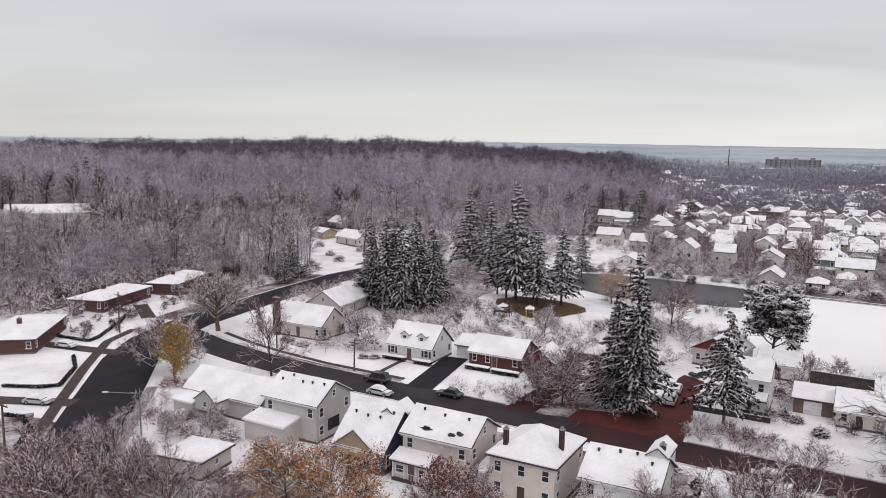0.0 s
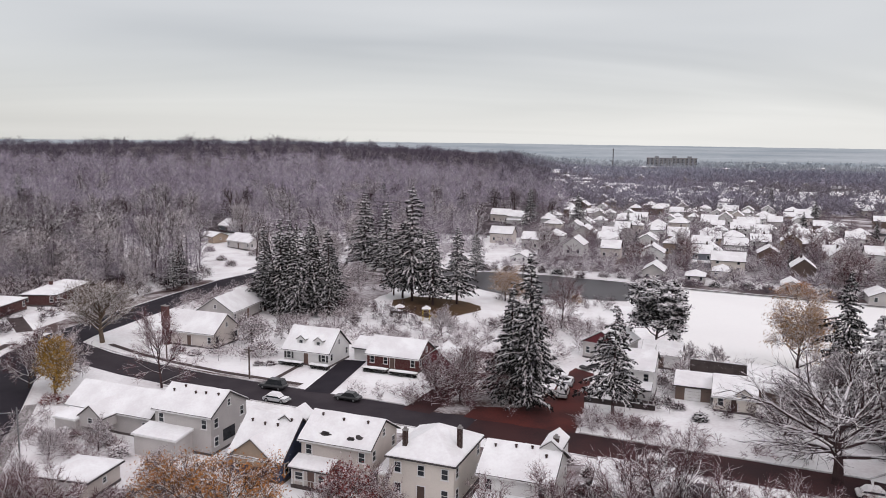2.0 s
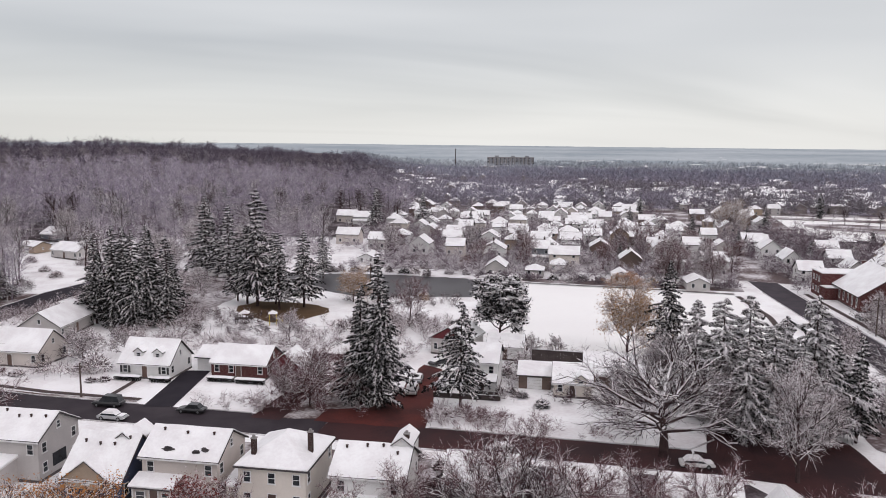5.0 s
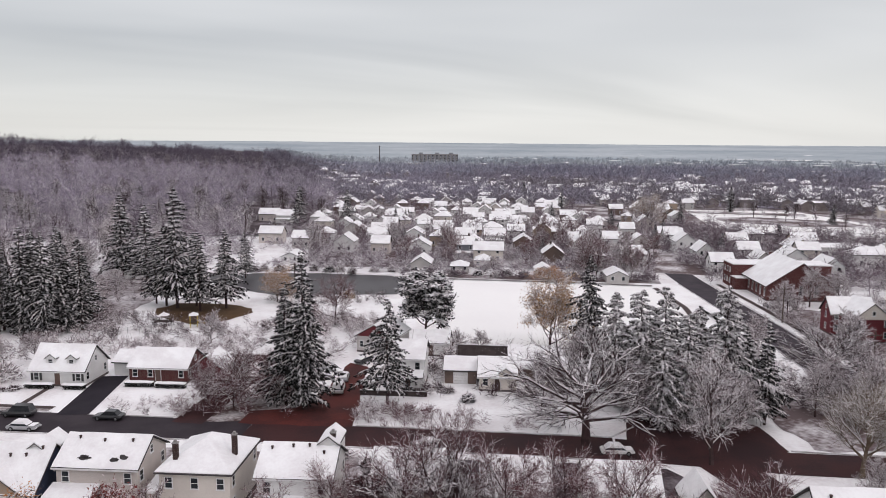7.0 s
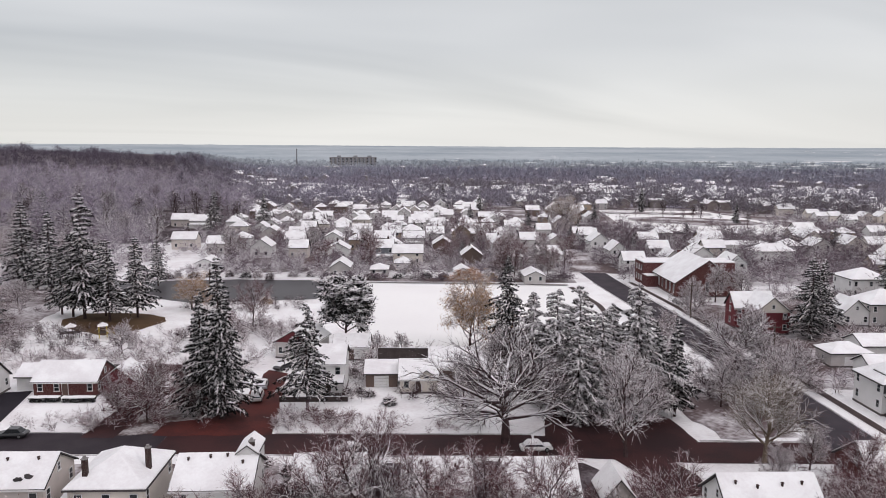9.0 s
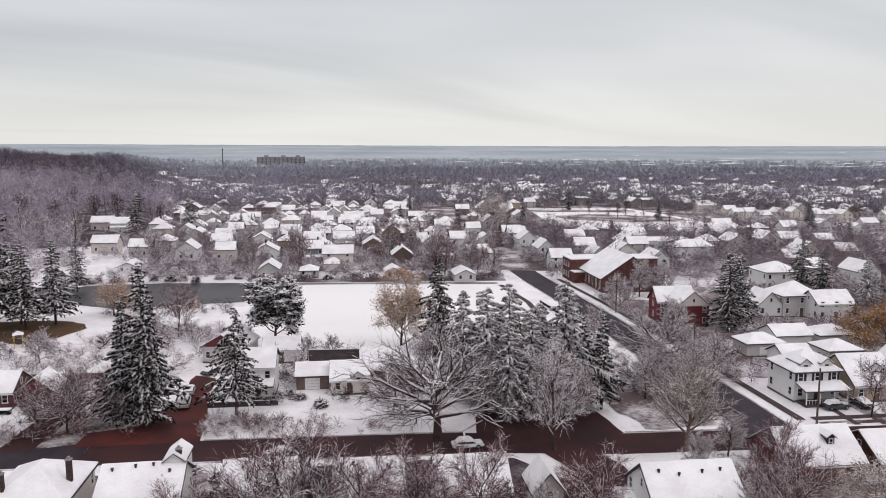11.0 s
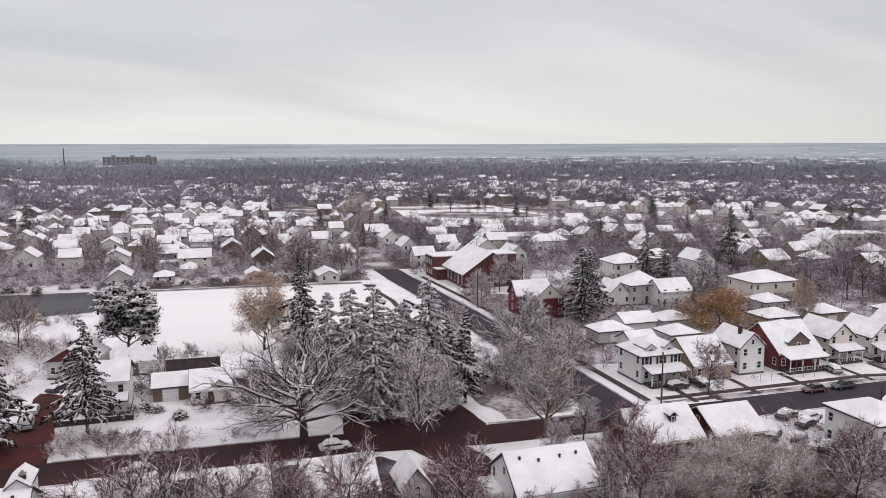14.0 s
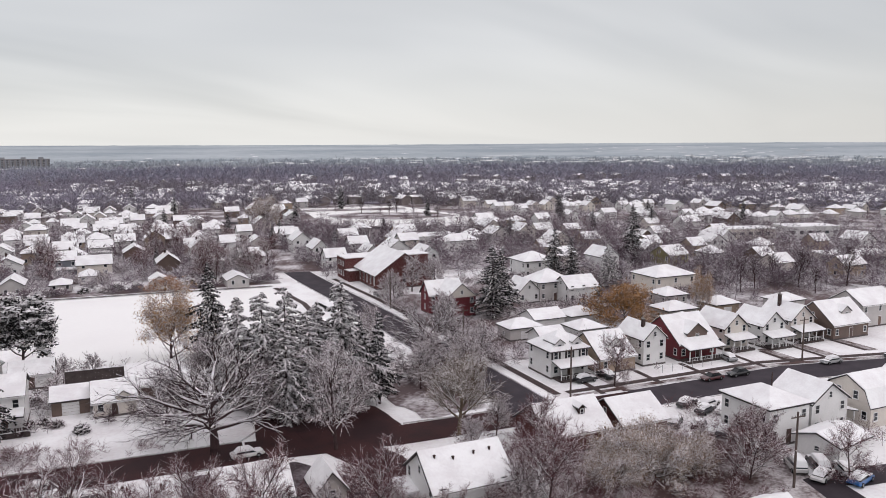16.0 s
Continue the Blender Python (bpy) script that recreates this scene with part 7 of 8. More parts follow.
gardens = spots_between(1350, 14, 92, 246, 700, 34, 1.0, in_gardens)
wood("garden_trees", gardens, rw.uniform(2.5, 9, len(gardens)), rw.uniform(1.4, 3.4, len(gardens)), 90, 0.095, "town_wood", "bare snow-dusted trees among the town gardens", 44)
white_ones = spots_between(2300, 12, 92, 246, 620, 38, 1.0, in_gardens)
wood("garden_trees", white_ones, rw.uniform(1.5, 5, len(white_ones)), rw.uniform(1.6, 3.4, len(white_ones)), 90, 0.095, "edge_frost", "frost-white small trees among the town gardens", 48)
right = spots_between(300, 60, 94, 190, 340, 35, 2.0, lambda x, y, r, az: ~(((uv_of(x, y)[1] < 150)) | ((uv_of(x, y)[0] < 155) & (uv_of(x, y)[1] < 230))))
wood("grove", right, rw.uniform(8, 15, len(right)), rw.uniform(2.2, 3.8, len(right)), 100, 0.07, "town_wood", "bare brown trees behind the gardens", 45)
# three belts of far trees, each with more haze in its colour
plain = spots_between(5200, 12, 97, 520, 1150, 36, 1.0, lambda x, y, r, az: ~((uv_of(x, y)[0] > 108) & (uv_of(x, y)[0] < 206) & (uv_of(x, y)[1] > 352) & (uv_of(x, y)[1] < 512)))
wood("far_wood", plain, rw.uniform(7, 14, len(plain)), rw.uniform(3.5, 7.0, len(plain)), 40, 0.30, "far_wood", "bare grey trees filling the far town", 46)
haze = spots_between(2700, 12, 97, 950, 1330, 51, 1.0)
wood("far_wood", haze, rw.uniform(7, 13, len(haze)), rw.uniform(5, 9, len(haze)), 40, 0.42, "haze_wood", "woods beyond the town, haze put into their colour", 52)
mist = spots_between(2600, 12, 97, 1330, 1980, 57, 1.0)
wood("far_wood", mist, rw.uniform(6, 11, len(mist)), rw.uniform(6, 10, len(mist)), 34, 0.6, "mist_wood", "woods towards the ridge, painted blue-grey for haze", 58)
lilac = spots_between(430, 14, 62, 300, 540, 107, 1.0, in_gardens)
wood("garden_trees", lilac, rw.uniform(6, 12, len(lilac)), rw.uniform(2.0, 4.0, len(lilac)), 80, 0.10, "town_wood", "bare mauve-grey trees rising between the roofs", 108)
brown = spots_between(560, 44, 92, 262, 430, 59, 1.0, in_gardens)
wood("garden_trees", brown, rw.uniform(5, 12, len(brown)), rw.uniform(2.0, 4.2, len(brown)), 90, 0.085, "town_wood", "bare brown trees behind the hall", 60)
brush = spots_between(700, -38, -8, 185, 262, 37, 2.0, lambda x, y, r, az: (uv_of(x, y)[0] < -183) | ((uv_of(x, y)[0] < -150) & (uv_of(x, y)[1] > 172)) & (az < -11.8))
wood("brush", brush, rw.uniform(3, 8, len(brush)), rw.uniform(1.8, 3.6, len(brush)), 110, 0.06, "edge_wood", "frosted tangled brush below the wood", 47)


def near_brush(name, areas, material, label, seed, heights=(0.8, 2.6), spread=(0.7, 1.7), blades=110, per=3.2):
    """Tangled brush over areas given as (u0, v0, u1, v1)."""
    rnd = np.random.default_rng(seed)
    pts = []
    for u0, v0, u1, v1 in areas:
        n = max(1, int((u1 - u0) * (v1 - v0) / per))
        pts.append(np.stack([rnd.uniform(u0, u1, n), rnd.uniform(v0, v1, n)], 1))
    q = np.concatenate(pts)
    x, y = q[:, 0] * DU.x + q[:, 1] * DV.x, q[:, 0] * DU.y + q[:, 1] * DV.y
    spots = np.stack([x, y, rise(x, y)], 1)
    wood(name, spots, rnd.uniform(*heights, len(q)), rnd.uniform(*spread, len(q)), blades, 0.024 if np.hypot(x, y).max() < 135 else 0.036 if np.hypot(x, y).min() < 170 else 0.07, material, label, seed + 1)


near_brush("brush", [(-92, 72, -77, 79), (-80, 60, -77, 74), (-68, 60, -62, 76), (-62, 66, -54, 74), (-40, 62, -24, 74), (-97, 62, -90, 70), (-8, 62, 56, 70), (44, 80, 54, 92), (66, 60, 80, 76), (56, 60, 74, 72)], "pink_twig", "reddish snow-dusted brush in the back gardens", 61, per=5.0)
near_brush("brush", [(-50, 111, -38, 124), (-40, 118, -31, 128), (-48, 126, -40, 140), (-18, 111, -8, 115)], "pink_twig", "reddish snow-dusted brush beside the driveway", 63, (1.0, 3.2))
near_brush("brush", [(-100, 140, -58, 151), (-66, 151, -52, 172), (-50, 138, -38, 166), (-46, 166, -22, 180), (-100, 150, -84, 162), (-36, 128, -30, 150)], "frost_twig", "brown snow-dusted brush between gardens and park", 75, (0.9, 3.0), (0.8, 1.8), 110, 9.0)
near_brush("brush", [(-12, 123, -8, 129), (-2, 123, 14, 127), (10, 127, 20, 136), (48, 122, 58, 132), (-11, 136, -8, 146), (20, 140, 50, 150), (56, 108, 60, 126)], "twig", "dark brush and saplings along the gardens", 65, (0.8, 3.0))
near_brush("brush", [(70, 124, 82, 160), (84, 126, 130, 131), (88, 152, 118, 168), (124, 148, 160, 166), (70, 176, 78, 204), (100, 184, 150, 208), (-134, 150, -122, 205), (-122, 165, -96, 195), (-92, 160, -84, 172), (-88, 144, -50, 150), (-98, 118, -88, 124), (-122, 205, -100, 222)], "frost_twig", "frosted garden brush and hedgerows", 67, (1.0, 4.0), (0.9, 2.2), 110, 6.5)
near_brush("brush", [(-200, 100, -172, 150), (-190, 150, -176, 190), (-175, 106, -160, 114), (-215, 90, -180, 105)], "frost_twig", "frosted thicket behind the brick houses", 69, (2.0, 6.0), (1.2, 3.0), 120, 8.0)
near_brush("brush", [(-250, 136, -196, 166), (-196, 160, -172, 182), (-236, 166, -200, 180)], "edge_frost", "big shrubs white with frost before the wood", 71, (2.5, 6.5), (1.6, 3.4), 170, 10.0)
near_brush("brush", [(-92, 246, -30, 258), (-100, 240, -88, 256), (-30, 250, 55, 262), (-60, 270, 55, 300), (70, 245, 110, 300), (86, 236, 150, 262), (-110, 280, -40, 345), (-40, 300, 55, 345)], "edge_frost", "frosted shrubs and hedges between the houses", 73, (1.0, 3.0), (1.0, 2.2), 90, 46.0)
near_brush("brush", [(76, 128, 104, 134), (100, 153, 150, 170), (118, 134, 168, 140), (150, 148, 205, 175), (96, 186, 126, 214), (136, 176, 172, 200), (180, 176, 230, 206)], "town_wood", "bare brown brush in the back gardens", 97, (1.2, 4.5), (0.9, 2.2), 90, 16.0)
near_brush("brush", [(-21, 107.5, -2, 117), (-2, 108, 8, 113), (-34, 109, -30, 114)], "pink_twig", "thin reddish saplings along the lawn", 99, (0.6, 2.4), (0.5, 1.2), 80, 6.5)
near_brush("brush", [(-150, 232, -96, 262), (-126, 222, -96, 234), (-106, 262, -92, 292)], "edge_frost", "frosted brush and saplings above the pond", 101, (1.5, 6.0), (1.2, 2.8), 100, 14.0)
near_brush("brush", [(-20, 108, -9, 113), (-21, 109, -15, 118), (-56, 110, -46, 116), (-60, 110.5, -50, 113)], "frost_twig", "snow-laden brush at the edge of the lawn", 111, (0.8, 2.6), (0.7, 1.5), 110, 4.0)
near_brush("brush", [(-99, 78, -93, 84), (-96, 69, -80, 77), (-92, 60, -82, 68)], "frost_twig", "frosted brush behind the long wing", 115, (0.8, 3.0), (0.8, 1.7), 110, 4.0)
near_brush("brush", [(20, 76, 31, 84), (26, 82, 32, 90)], "pink_twig", "pinkish thicket hiding the house fronts", 113, (2.0, 4.6), (1.0, 2.2), 130, 4.5)
near_brush("brush", [(14, 66, 36, 75), (54, 74, 84, 82), (44, 62, 58, 74)], "pink_twig", "pinkish tangled brush in the back gardens", 103, (0.8, 3.0), (0.7, 1.7), 100, 5.5)
near_brush("brush", [(66, 236, 118, 330), (66, 330, 108, 392)], "town_wood", "bare brown saplings and hedges between houses", 79, (2.0, 6.5), (1.2, 2.8), 90, 30.0)
near_brush("brush", [(80, 70, 85, 82), (84, 60, 90, 66), (95, 66, 104, 72), (84, 84, 88, 92), (74, 78, 82, 84)], "pink_twig", "purple-brown shrubs beside the white houses", 81, (1.4, 3.6), (0.9, 1.8), 110, 4.5)
near_brush("brush", [(76, 122, 150, 129), (84, 128, 150, 137), (86, 110, 88, 116), (95, 108, 97, 114), (116, 110, 120, 118), (126, 109, 128, 117), (135, 109, 137, 118)], "frost_twig", "frosted garden shrubs between the houses", 83, (0.8, 3.0), (0.6, 1.4), 100, 7.0)
near_brush("brush", [(-22, 143, -6, 150), (-40, 150, -26, 176), (-10, 126, -7, 146), (-4, 148, 6, 152)], "frost_twig", "dense dusted brush behind the driveway houses", 85, (1.6, 4.6), (0.9, 2.0), 110, 7.0)
near_brush("brush", [(-84, 150, -66, 176), (-52, 150, -40, 200), (-100, 160, -84, 176), (-60, 196, -30, 208), (-108, 134, -96, 150), (-40, 128, -34, 146)], "twig", "tangled brown undergrowth in the park", 87, (0.8, 3.4), (0.8, 2.0), 110, 11.0)
near_brush("brush", [(50, 108, 59, 126), (20, 120, 40, 128), (48, 126, 59, 145)], "frost_twig", "frosted saplings and brush on the corner", 89, (0.9, 3.4), (0.7, 1.6), 110, 7.5)
near_brush("brush", [(-164, 100, -148, 128), (-154, 128, -147, 158), (-146, 100, -140, 112), (-180, 112, -172, 128), (-160, 134, -154, 146)], "twig", "dark shrubs round the brick houses", 93, (0.7, 2.4), (0.7, 1.6), 100, 12.0)
near_brush("brush", [(-250, 116, -181, 140), (-234, 140, -184, 172), (-184, 160, -172, 172), (-181, 112, -172, 146), (-164, 120, -155, 130), (-162, 142, -157, 160), (-99, 123, -93, 137), (-119, 136, -112, 141), (-104, 137, -97, 143), (-170, 163, -149, 196), (-152, 142, -147, 160)], "dark_twig", "dark undergrowth behind the brick houses", 105, (1.2, 4.2), (1.0, 2.4), 110, 7.0)
again(elm, -153.0, 163.0, 0.6, 180, "frosted tree beside the downhill street")
near_brush("brush", [(-30, 240, -8, 243), (2, 238.5, 12, 241), (19, 238, 33, 240.5), (40, 238, 52, 242)], "town_wood", "dark bare hedge along the far edge of the field", 95, (1.2, 3.4), (0.9, 2.0), 90, 2.6)

# ---- vehicles, poles, small things ----
def car(u, v, rot, paint, label, tall=False, snow=True):
    ob = thing("car", stand(u, v, rot, 1.0, 0.06), label, "car", "parked cars")
    L, W, hb, hc = (4.9, 1.9, 0.95, 1.85) if tall else (4.6, 1.8, 0.82, 1.42)
    bm = bmesh.new()
    sect = [(-L / 2, 0.42, hb - 0.12), (-L / 2 + 0.25, 0.3, hb), (L / 2 - 0.9, 0.3, hb - 0.04), (L / 2 - 0.1, 0.32, hb - 0.18), (L / 2, 0.42, hb - 0.32)]
    rows = []
    for x, z0, z1 in sect:
        k = 0.9 if abs(x) > L / 2 - 0.15 else 1.0
        rows.append([bm.verts.new((x, y * k, z)) for y, z in ((-W / 2, z0), (-W / 2, (z0 + z1) / 2), (-W / 2 + 0.1, z1), (W / 2 - 0.1, z1), (W / 2, (z0 + z1) / 2), (W / 2, z0))])
    for a, b in zip(rows, rows[1:]):
        for i in range(6):
            bm.faces.new((a[i], b[i], b[(i + 1) % 6], a[(i + 1) % 6]))
    bm.faces.new(rows[0][::-1]), bm.faces.new(rows[-1])
    body = part("body", bm, M[paint], ob)
    x0, x1, x2, x3 = (-L / 2 + 0.15, -L / 2 + 0.5, L / 2 - 1.9, L / 2 - 1.2) if tall else (-L / 2 + 0.5, -L / 2 + 1.15, L / 2 - 2.0, L / 2 - 1.25)

    def cab(inset, lo, hi):
        c = bmesh.new()
        vs = [c.verts.new(p) for p in ((x0 + inset, -W / 2 + 0.12 + inset, lo), (x3 - inset, -W / 2 + 0.12 + inset, lo), (x3 - inset, W / 2 - 0.12 - inset, lo), (x0 + inset, W / 2 - 0.12 - inset, lo),
                                       (x1, -W / 2 + 0.28, hi), (x2, -W / 2 + 0.28, hi), (x2, W / 2 - 0.28, hi), (x1, W / 2 - 0.28, hi))]
        for q in ((0, 3, 2, 1), (4, 5, 6, 7), (0, 1, 5, 4), (1, 2, 6, 5), (2, 3, 7, 6), (3, 0, 4, 7)):
            c.faces.new([vs[i] for i in q])
        return c

    part("glazing", cab(0.0, hb - 0.05, hc - 0.06), M["glass"], body)
    box(bm := bmesh.new(), x1 - 0.04, -W / 2 + 0.25, hc - 0.06, x2 + 0.04, W / 2 - 0.25, hc, 0.02)
    part("roof_panel", bm, M[paint], body)
    for x in (-L / 2 + 0.85, L / 2 - 0.9):
        for y in (-W / 2 + 0.02, W / 2 - 0.02):
            s = 1 if y > 0 else -1
            wheel = part("wheel", rod(bmesh.new(), (x, y - 0.11 * s, 0.33), (x, y + 0.09 * s, 0.33), 0.33, 0.33, 12, True), M["tyre"], ob)
            part("rim", rod(bmesh.new(), (x, y + 0.092 * s, 0.33), (x, y + 0.10 * s, 0.33), 0.2, 0.19, 10, True), M["metal"], wheel)
    for y in (-W / 2 + 0.3, W / 2 - 0.3):
        box(bm := bmesh.new(), L / 2 - 0.06, y - 0.17, hb - 0.42, L / 2 + 0.01, y + 0.17, hb - 0.28)
        part("headlight", bm, M["trim"], body)
    if snow:
        part("roof_snow", snow_cap(x0, x1, x2, x3, W, hb, hc), M["roof_snow"], ob, "snow on the roof")
        box(bm := bmesh.new(), x3 + 0.05, -W / 2 + 0.2, hb - 0.06, L / 2 - 0.3, W / 2 - 0.2, hb + 0.05, 0.03)
        part("bonnet_snow", bm, M["roof_snow"], ob, "snow on the bonnet")
    return ob


def snow_cap(x0, x1, x2, x3, W, hb, hc):
    """Rounded snow over a cabin, reaching down its windows."""
    bm = bmesh.new()
    k = 0.85
    lo = hb + (hc - hb) * (1 - k)
    rings = []
    for z, a, b, y in ((lo, x1 + (x0 - x1) * k - 0.05, x2 + (x3 - x2) * k + 0.05, W / 2 - 0.19), (hc - 0.02, x1 - 0.08, x2 + 0.08, W / 2 - 0.22), (hc + 0.09, x1 + 0.06, x2 - 0.06, W / 2 - 0.34), (hc + 0.13, x1 + 0.4, x2 - 0.4, W / 2 - 0.6)):
        rings.append([bm.verts.new(c) for c in ((a, -y, z), (b, -y, z), (b, y, z), (a, y, z))])
    for p, q in zip(rings, rings[1:]):
        for i in range(4):
            j = (i + 1) % 4
            bm.faces.new((p[i], p[j], q[j], q[i]))
    bm.faces.new(rings[-1]), bm.faces.new(rings[0][::-1])
    return bm


car(-73.3, 108.9, 181, "black_paint", "black estate car parked at the kerb", True, False)
car(-69.0, 103.4, 0, "silver_paint", "silver car with its roof under snow")
car(-58.6, 108.7, 181, "black_paint", "black saloon car parked at the kerb", False, False)
car(-112.6, 71.4, 20, "silver_paint", "grey saloon car on a driveway")
car(-139.0, 94.8, 12, "pale_paint", "car under a cover of snow on a driveway")
car(-26.0, 125.0, 94, "pale_paint", "white van standing on the leafy driveway", True)
car(-26.4, 131.5, 95, "silver_paint", "silver car on the leafy driveway")
car(-24.6, 143.0, 60, "black_paint", "black car with snow on its roof")
car(18.0, 101.6, 2, "pale_paint", "white saloon car covered with snow")
car(-8.5, 101.4, 182, "black_paint", "dark car half under snow")
car(-13.6, 97.6, 95, "black_paint", "dark car under a snowy bush by the street")
car(102.2, 101.2, 180, "maroon_paint", "dark red car parked along the street", False, False)
car(108.6, 101.2, 180, "black_paint", "black car parked along the street", False, False)
car(131.0, 99.4, 178, "silver_paint", "silver car parked along the street")
car(146.0, 96.8, 170, "black_paint", "dark car parked along the street")
car(80.6, 110.2, 5, "black_paint", "black car in front of a porch")
car(114.6, 110.0, 80, "silver_paint", "grey car on a short driveway")
for u, v, rot, paint, tall in ((84.2, 66.6, 60, "pale_paint", True), (87.0, 65.4, 60, "black_paint", True), (84.8, 62.8, 20, "pale_paint", False), (89.0, 63.0, 60, "silver_paint", False), (88.2, 60.0, 15, "blue_paint", False)):
    car(u, v, rot, paint, "bright blue pickup-sized car in the yard" if paint == "blue_paint" else "snow-covered car in a crowded yard", tall)
for u, v, rot in ((83.0, 83.5, 40), (84.5, 80.0, 40), (80.5, 86.0, 40), (78.5, 80.0, 40)):
    car(u, v, rot, "black_paint", "dark car thick with snow between houses", False)
for u, v, rot in ((-118, 207, 30), (-114, 209, 30), (84.5, 196, 70), (73, 203, 92)):
    car(u, v, rot, "silver_paint", "parked car with a snowy roof")


def utility_pole(u, v, height, label="weathered wooden utility pole with a crossarm"):
    ob = thing("utility_pole", stand(u, v), label, "pole", "utility poles")
    part("pole", rod(bmesh.new(), (0, 0, 0), (0, 0, height), 0.17, 0.12, 8, True), M["pole"], ob)
    box(bm := bmesh.new(), -1.1, -0.06, height - 0.75, 1.1, 0.06, height - 0.6)
    part("crossarm", bm, M["pole"], ob)
    for x in (-1.0, -0.4, 0.4, 1.0):
        part("insulator", rod(bmesh.new(), (x, 0, height - 0.6), (x, 0, height - 0.42), 0.05, 0.04, 6, True), M["concrete"], ob)


for u, v, hgt in ((-92.1, 53.7, 9.5), (-140.1, 108.2, 9.0), (-103.0, 116.6, 8.0), (79.3, 62.5, 10.0), (127.5, 103.2, 9.0), (73.2, 103.9, 9.0), (-80.4, 112.0, 6.0), (-58, 216, 8.0), (70.0, 140.0, 9.0), (70.0, 185.0, 9.0)):
    utility_pole(u, v, hgt)


def street_lamp(u, v, rot):
    ob = thing("street_lamp", stand(u, v, rot), "grey street lamp with a long level arm", "street lamp")
    part("pole", rod(bmesh.new(), (0, 0, 0), (0, 0, 8.2), 0.11, 0.07, 8, True), M["metal"], ob)
    part("arm", rod(bmesh.new(), (0, 0, 7.4), (-4.2, 0, 7.7), 0.06, 0.05, 6, True), M["metal"], ob)
    box(bm := bmesh.new(), -4.9, -0.14, 7.62, -4.1, 0.14, 7.8, 0.04)
    part("lamp_head", bm, M["trim"], ob)


street_lamp(-85.0, 68.4, 35)


def hedge(u, v, rot, L, label="clipped dark hedge capped with snow", cap=True):
    ob = thing("hedge", stand(u, v, rot), label, "hedge", "hedges")
    rnd = np.random.default_rng(int(abs(u * 7 + v)))
    n = int(L * 420)
    w, t = (0.5, 0.8) if cap else (0.28, 0.5)
    c = rnd.uniform((-L / 2, -w, 0.05), (L / 2, w, t), (n, 3))
    tagged(put("foliage", loose_triangles("foliage", c[:, None, :] + rnd.normal(scale=0.09, size=(n, 3, 3)), M["needle"]), ob), kind="stuff")
    if not cap:
        return
    prism(bm := bmesh.new(), [(-0.55, 0.8), (-0.45, 0.98), (0.45, 0.98), (0.55, 0.8)][::-1], -L / 2, L / 2, max(4, int(L)), 0.03, random.Random(5))
    part("snow", bm, M["roof_snow"], ob, "snow cap")


for u, v, rot, L in ((-61.4, 124.6, 0, 5.0), (-55.6, 124.4, 0, 5.4), (-78.2, 122.2, 0, 5.0), (-71.9, 122.2, 0, 4.0), (55.0, 190.0, 95, 16.0)):
    hedge(u, v, rot, L)


def hedge_line(points):
    for (u0, v0), (u1, v1) in zip(points, points[1:]):
        hedge((u0 + u1) / 2, (v0 + v1) / 2, math.degrees(math.atan2(v1 - v0, u1 - u0)), math.hypot(u1 - u0, v1 - v0), "low dark hedge bounding a snowy lawn", False)


hedge_line([(-125.4, 73.4), (-119.6, 76.2), (-117.6, 78.6), (-124.8, 86.6), (-131.5, 91.0)])
hedge_line([(-112.0, 65.3), (-108.6, 66.2), (-102.6, 63.6), (-98.2, 58.7)])
hedge_line([(-157.0, 101.0), (-147.0, 99.0), (-139.0, 99.8), (-140.2, 103.2), (-148.5, 115.0), (-154.0, 121.5)])


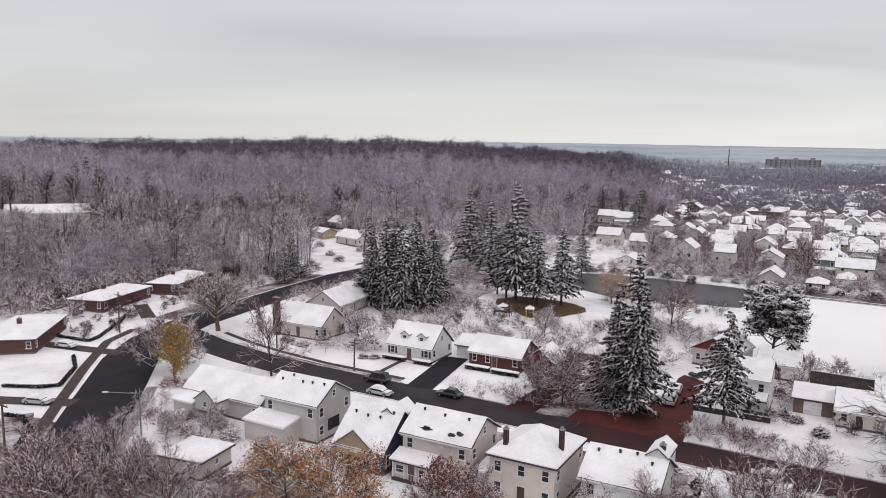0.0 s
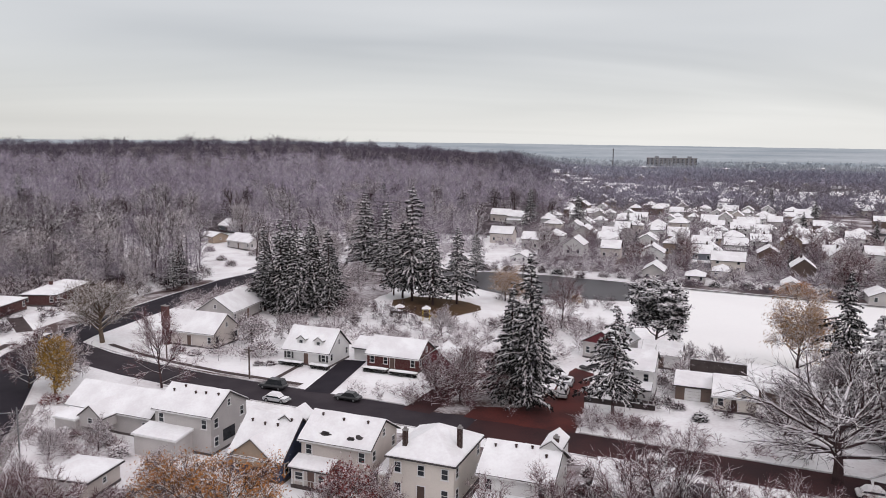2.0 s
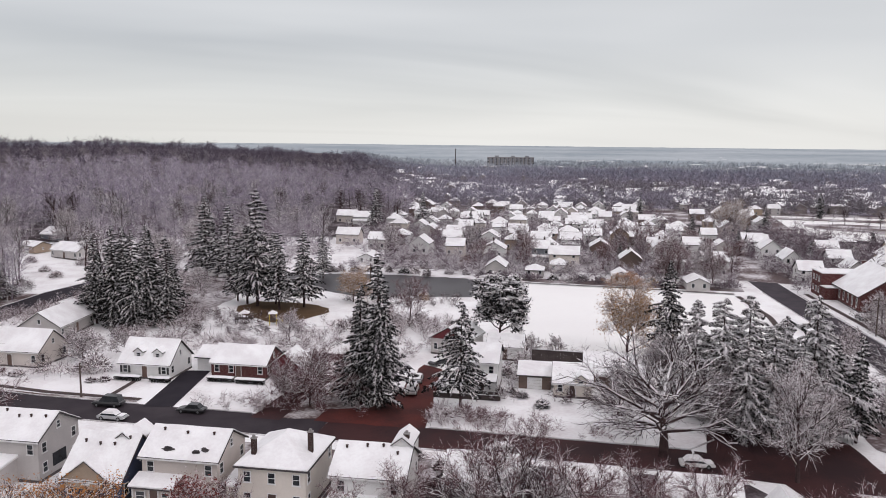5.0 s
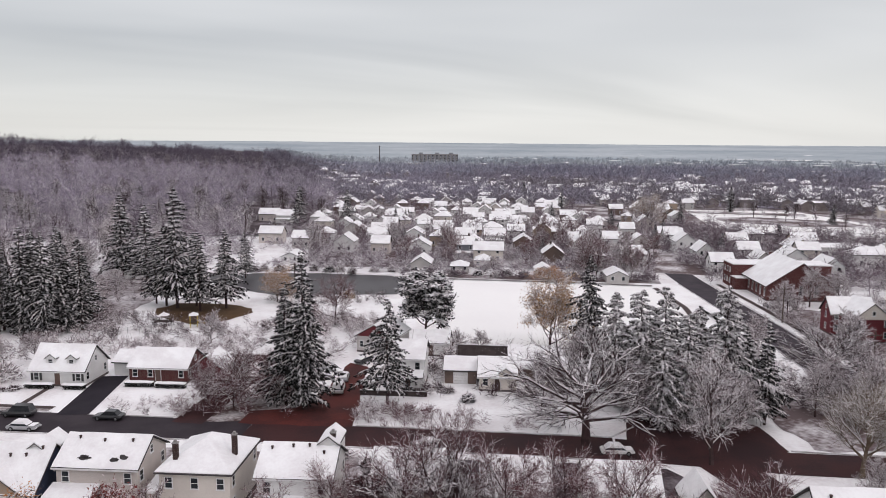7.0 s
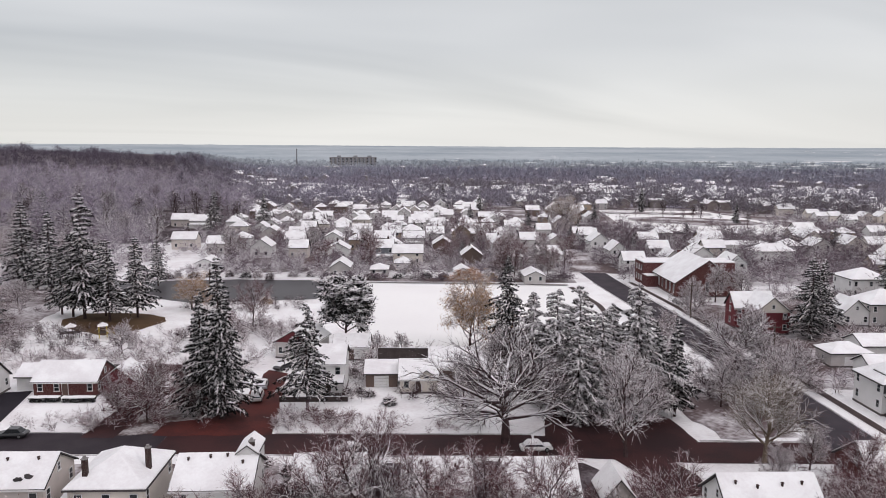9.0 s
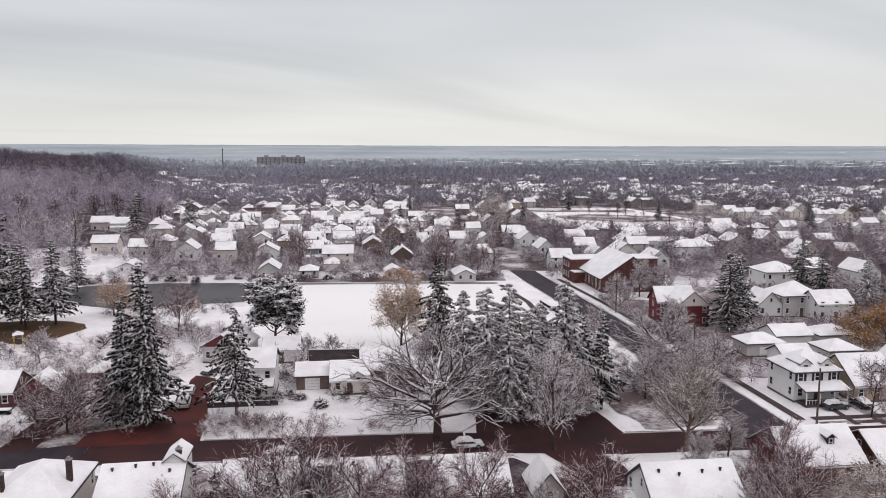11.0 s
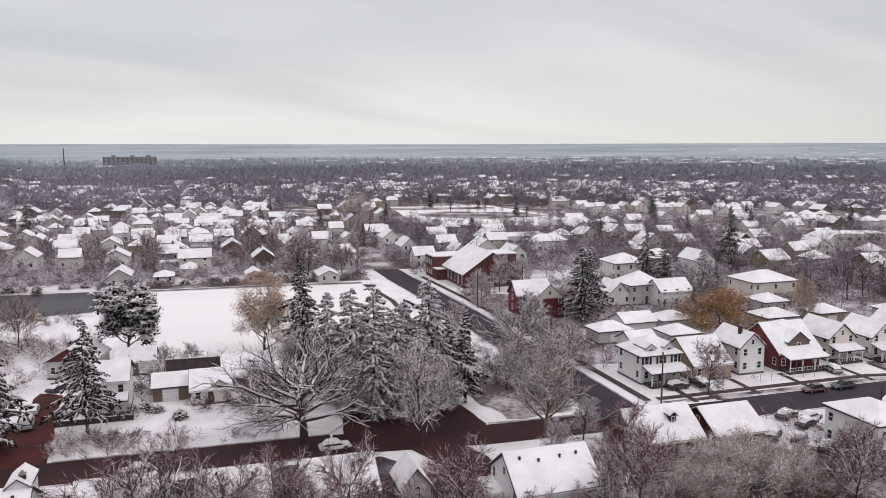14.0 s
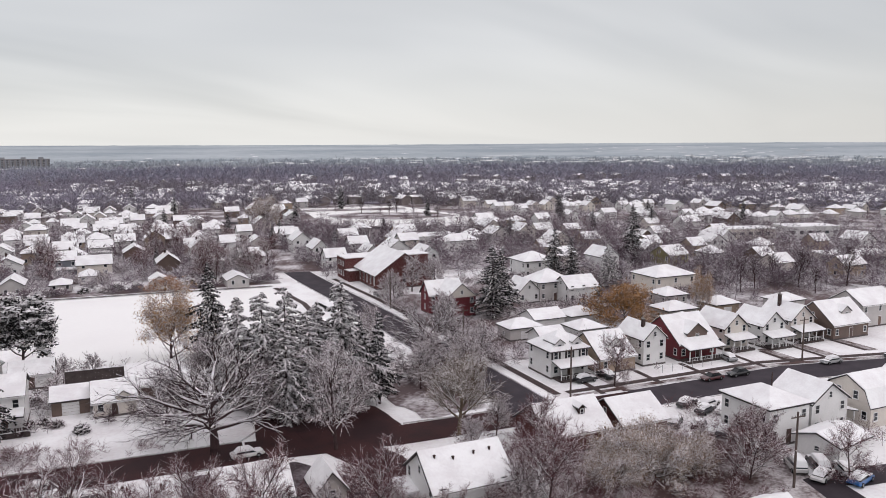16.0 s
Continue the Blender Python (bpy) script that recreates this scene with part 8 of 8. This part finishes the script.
def playground():
    a = thing("play_tower", stand(-69.0, 168.0, 20), "yellow playground slide tower with a white roof", "playground")
    for x in (-0.8, 0.8):
        for y in (-0.8, 0.8):
            part("post", rod(bmesh.new(), (x, y, 0), (x, y, 2.9), 0.08, 0.08, 6, True), M["yellow_plastic"], a)
    box(bm := bmesh.new(), -0.9, -0.9, 1.3, 0.9, 0.9, 1.42)
    part("deck", bm, M["wood"], a)
    bm = bmesh.new()
    vs = [bm.verts.new(c) for c in ((-1.1, -1.1, 2.9), (1.1, -1.1, 2.9), (1.1, 1.1, 2.9), (-1.1, 1.1, 2.9), (0, 0, 3.7))]
    for q in ((0, 1, 4), (1, 2, 4), (2, 3, 4), (3, 0, 4), (3, 2, 1, 0)):
        bm.faces.new([vs[i] for i in q])
    part("roof", bm, M["roof_snow"], a)
    prism(bm := bmesh.new(), [(-0.35, 0), (0.35, 0), (0.35, 0.3), (0.28, 0.08), (-0.28, 0.08), (-0.35, 0.3)], 0.0, 3.2)
    s = part("slide", bm, M["yellow_plastic"], a)
    s.matrix_basis = pose(0.9, 0, 1.35, 0, 24, 0)
    b = thing("climbing_frame", stand(-76.5, 168.8, 10), "dark climbing frame with a small snowy roof", "playground")
    for x in (-2.0, -0.7, 0.7, 2.0):
        for y in (-0.9, 0.9):
            part("post", rod(bmesh.new(), (x, y, 0), (x, y, 2.2), 0.07, 0.07, 6, True), M["wood"], b)
    box(bm := bmesh.new(), -2.1, -1.0, 1.1, 2.1, 1.0, 1.2)
    part("deck", bm, M["wood"], b)
    for y in (-0.9, 0.9):
        part("bar", rod(bmesh.new(), (-2.0, y, 2.1), (2.0, y, 2.1), 0.05, 0.05, 6, True), M["dark"] if "dark" in M else M["metal"], b)
    bm = bmesh.new()
    vs = [bm.verts.new(c) for c in ((-1.2, -1.1, 2.5), (1.2, -1.1, 2.5), (1.2, 1.1, 2.5), (-1.2, 1.1, 2.5), (0, 0, 3.3))]
    for q in ((0, 1, 4), (1, 2, 4), (2, 3, 4), (3, 0, 4), (3, 2, 1, 0)):
        bm.faces.new([vs[i] for i in q])
    part("roof", bm, M["roof_snow"], b)


playground()


def park_rail(u0, v0, u1, v1, n, label):
    """A light wire fence: thin posts and two rails."""
    rot = math.degrees(math.atan2(v1 - v0, u1 - u0))
    length = math.hypot(u1 - u0, v1 - v0)
    ob = thing("fence", stand(u0, v0, rot), label, "fence")
    for k in range(n):
        x = length * k / (n - 1)
        part("post", rod(bmesh.new(), (x, 0, 0), (x, 0, 1.5), 0.045, 0.045, 6, True), M["metal"], ob)
    for z in (0.75, 1.45):
        part("rail", rod(bmesh.new(), (0, 0, z), (length, 0, z), 0.03, 0.03, 5, True), M["trim"], ob)


park_rail(-84.0, 160.5, -52.0, 163.5, 13, "light wire fence along the playground")
park_rail(-27.0, 93.0, -27.6, 80.0, 7, "pale rail fence between two houses")
park_rail(97.0, 108.6, 109.0, 108.4, 6, "low pale garden fence before a red house")
for u, v, r, hh, tw, words in ((-102.4, 88.9, 2.4, 1.5, "red_leaf", "dark red shrub below a golden tree"), (-99.6, 90.0, 1.8, 1.2, "red_leaf", "dark red shrub below a golden tree"), (-48.0, 133.5, 2.0, 2.0, "red_leaf", "red-leaved shrub beside a brick house"), (-160.0, 214.0, 2.6, 2.4, "frost_twig", "frosted shrub on a snowy lawn"), (-170.0, 222.0, 2.2, 2.0, "frost_twig", "frosted shrub on a snowy lawn"), (-186.0, 236.0, 2.6, 2.8, "frost_twig", "frosted shrub on a snowy lawn"), (-166.0, 236.0, 2.8, 3.2, "frost_twig", "frosted shrub on a snowy lawn")):
    shrub(u, v, r, hh, tw, words, int(abs(u * 3 + v)))
for u, v, rot in ((88.4, 92.2, 20), (91.4, 90.4, 15), (88.8, 88.4, 20), (91.6, 86.6, 10), (85.6, 110.8, 85)):
    car(u, v, rot, "pale_paint" if u > 91 else "black_paint", "car buried under thick snow beside a house")
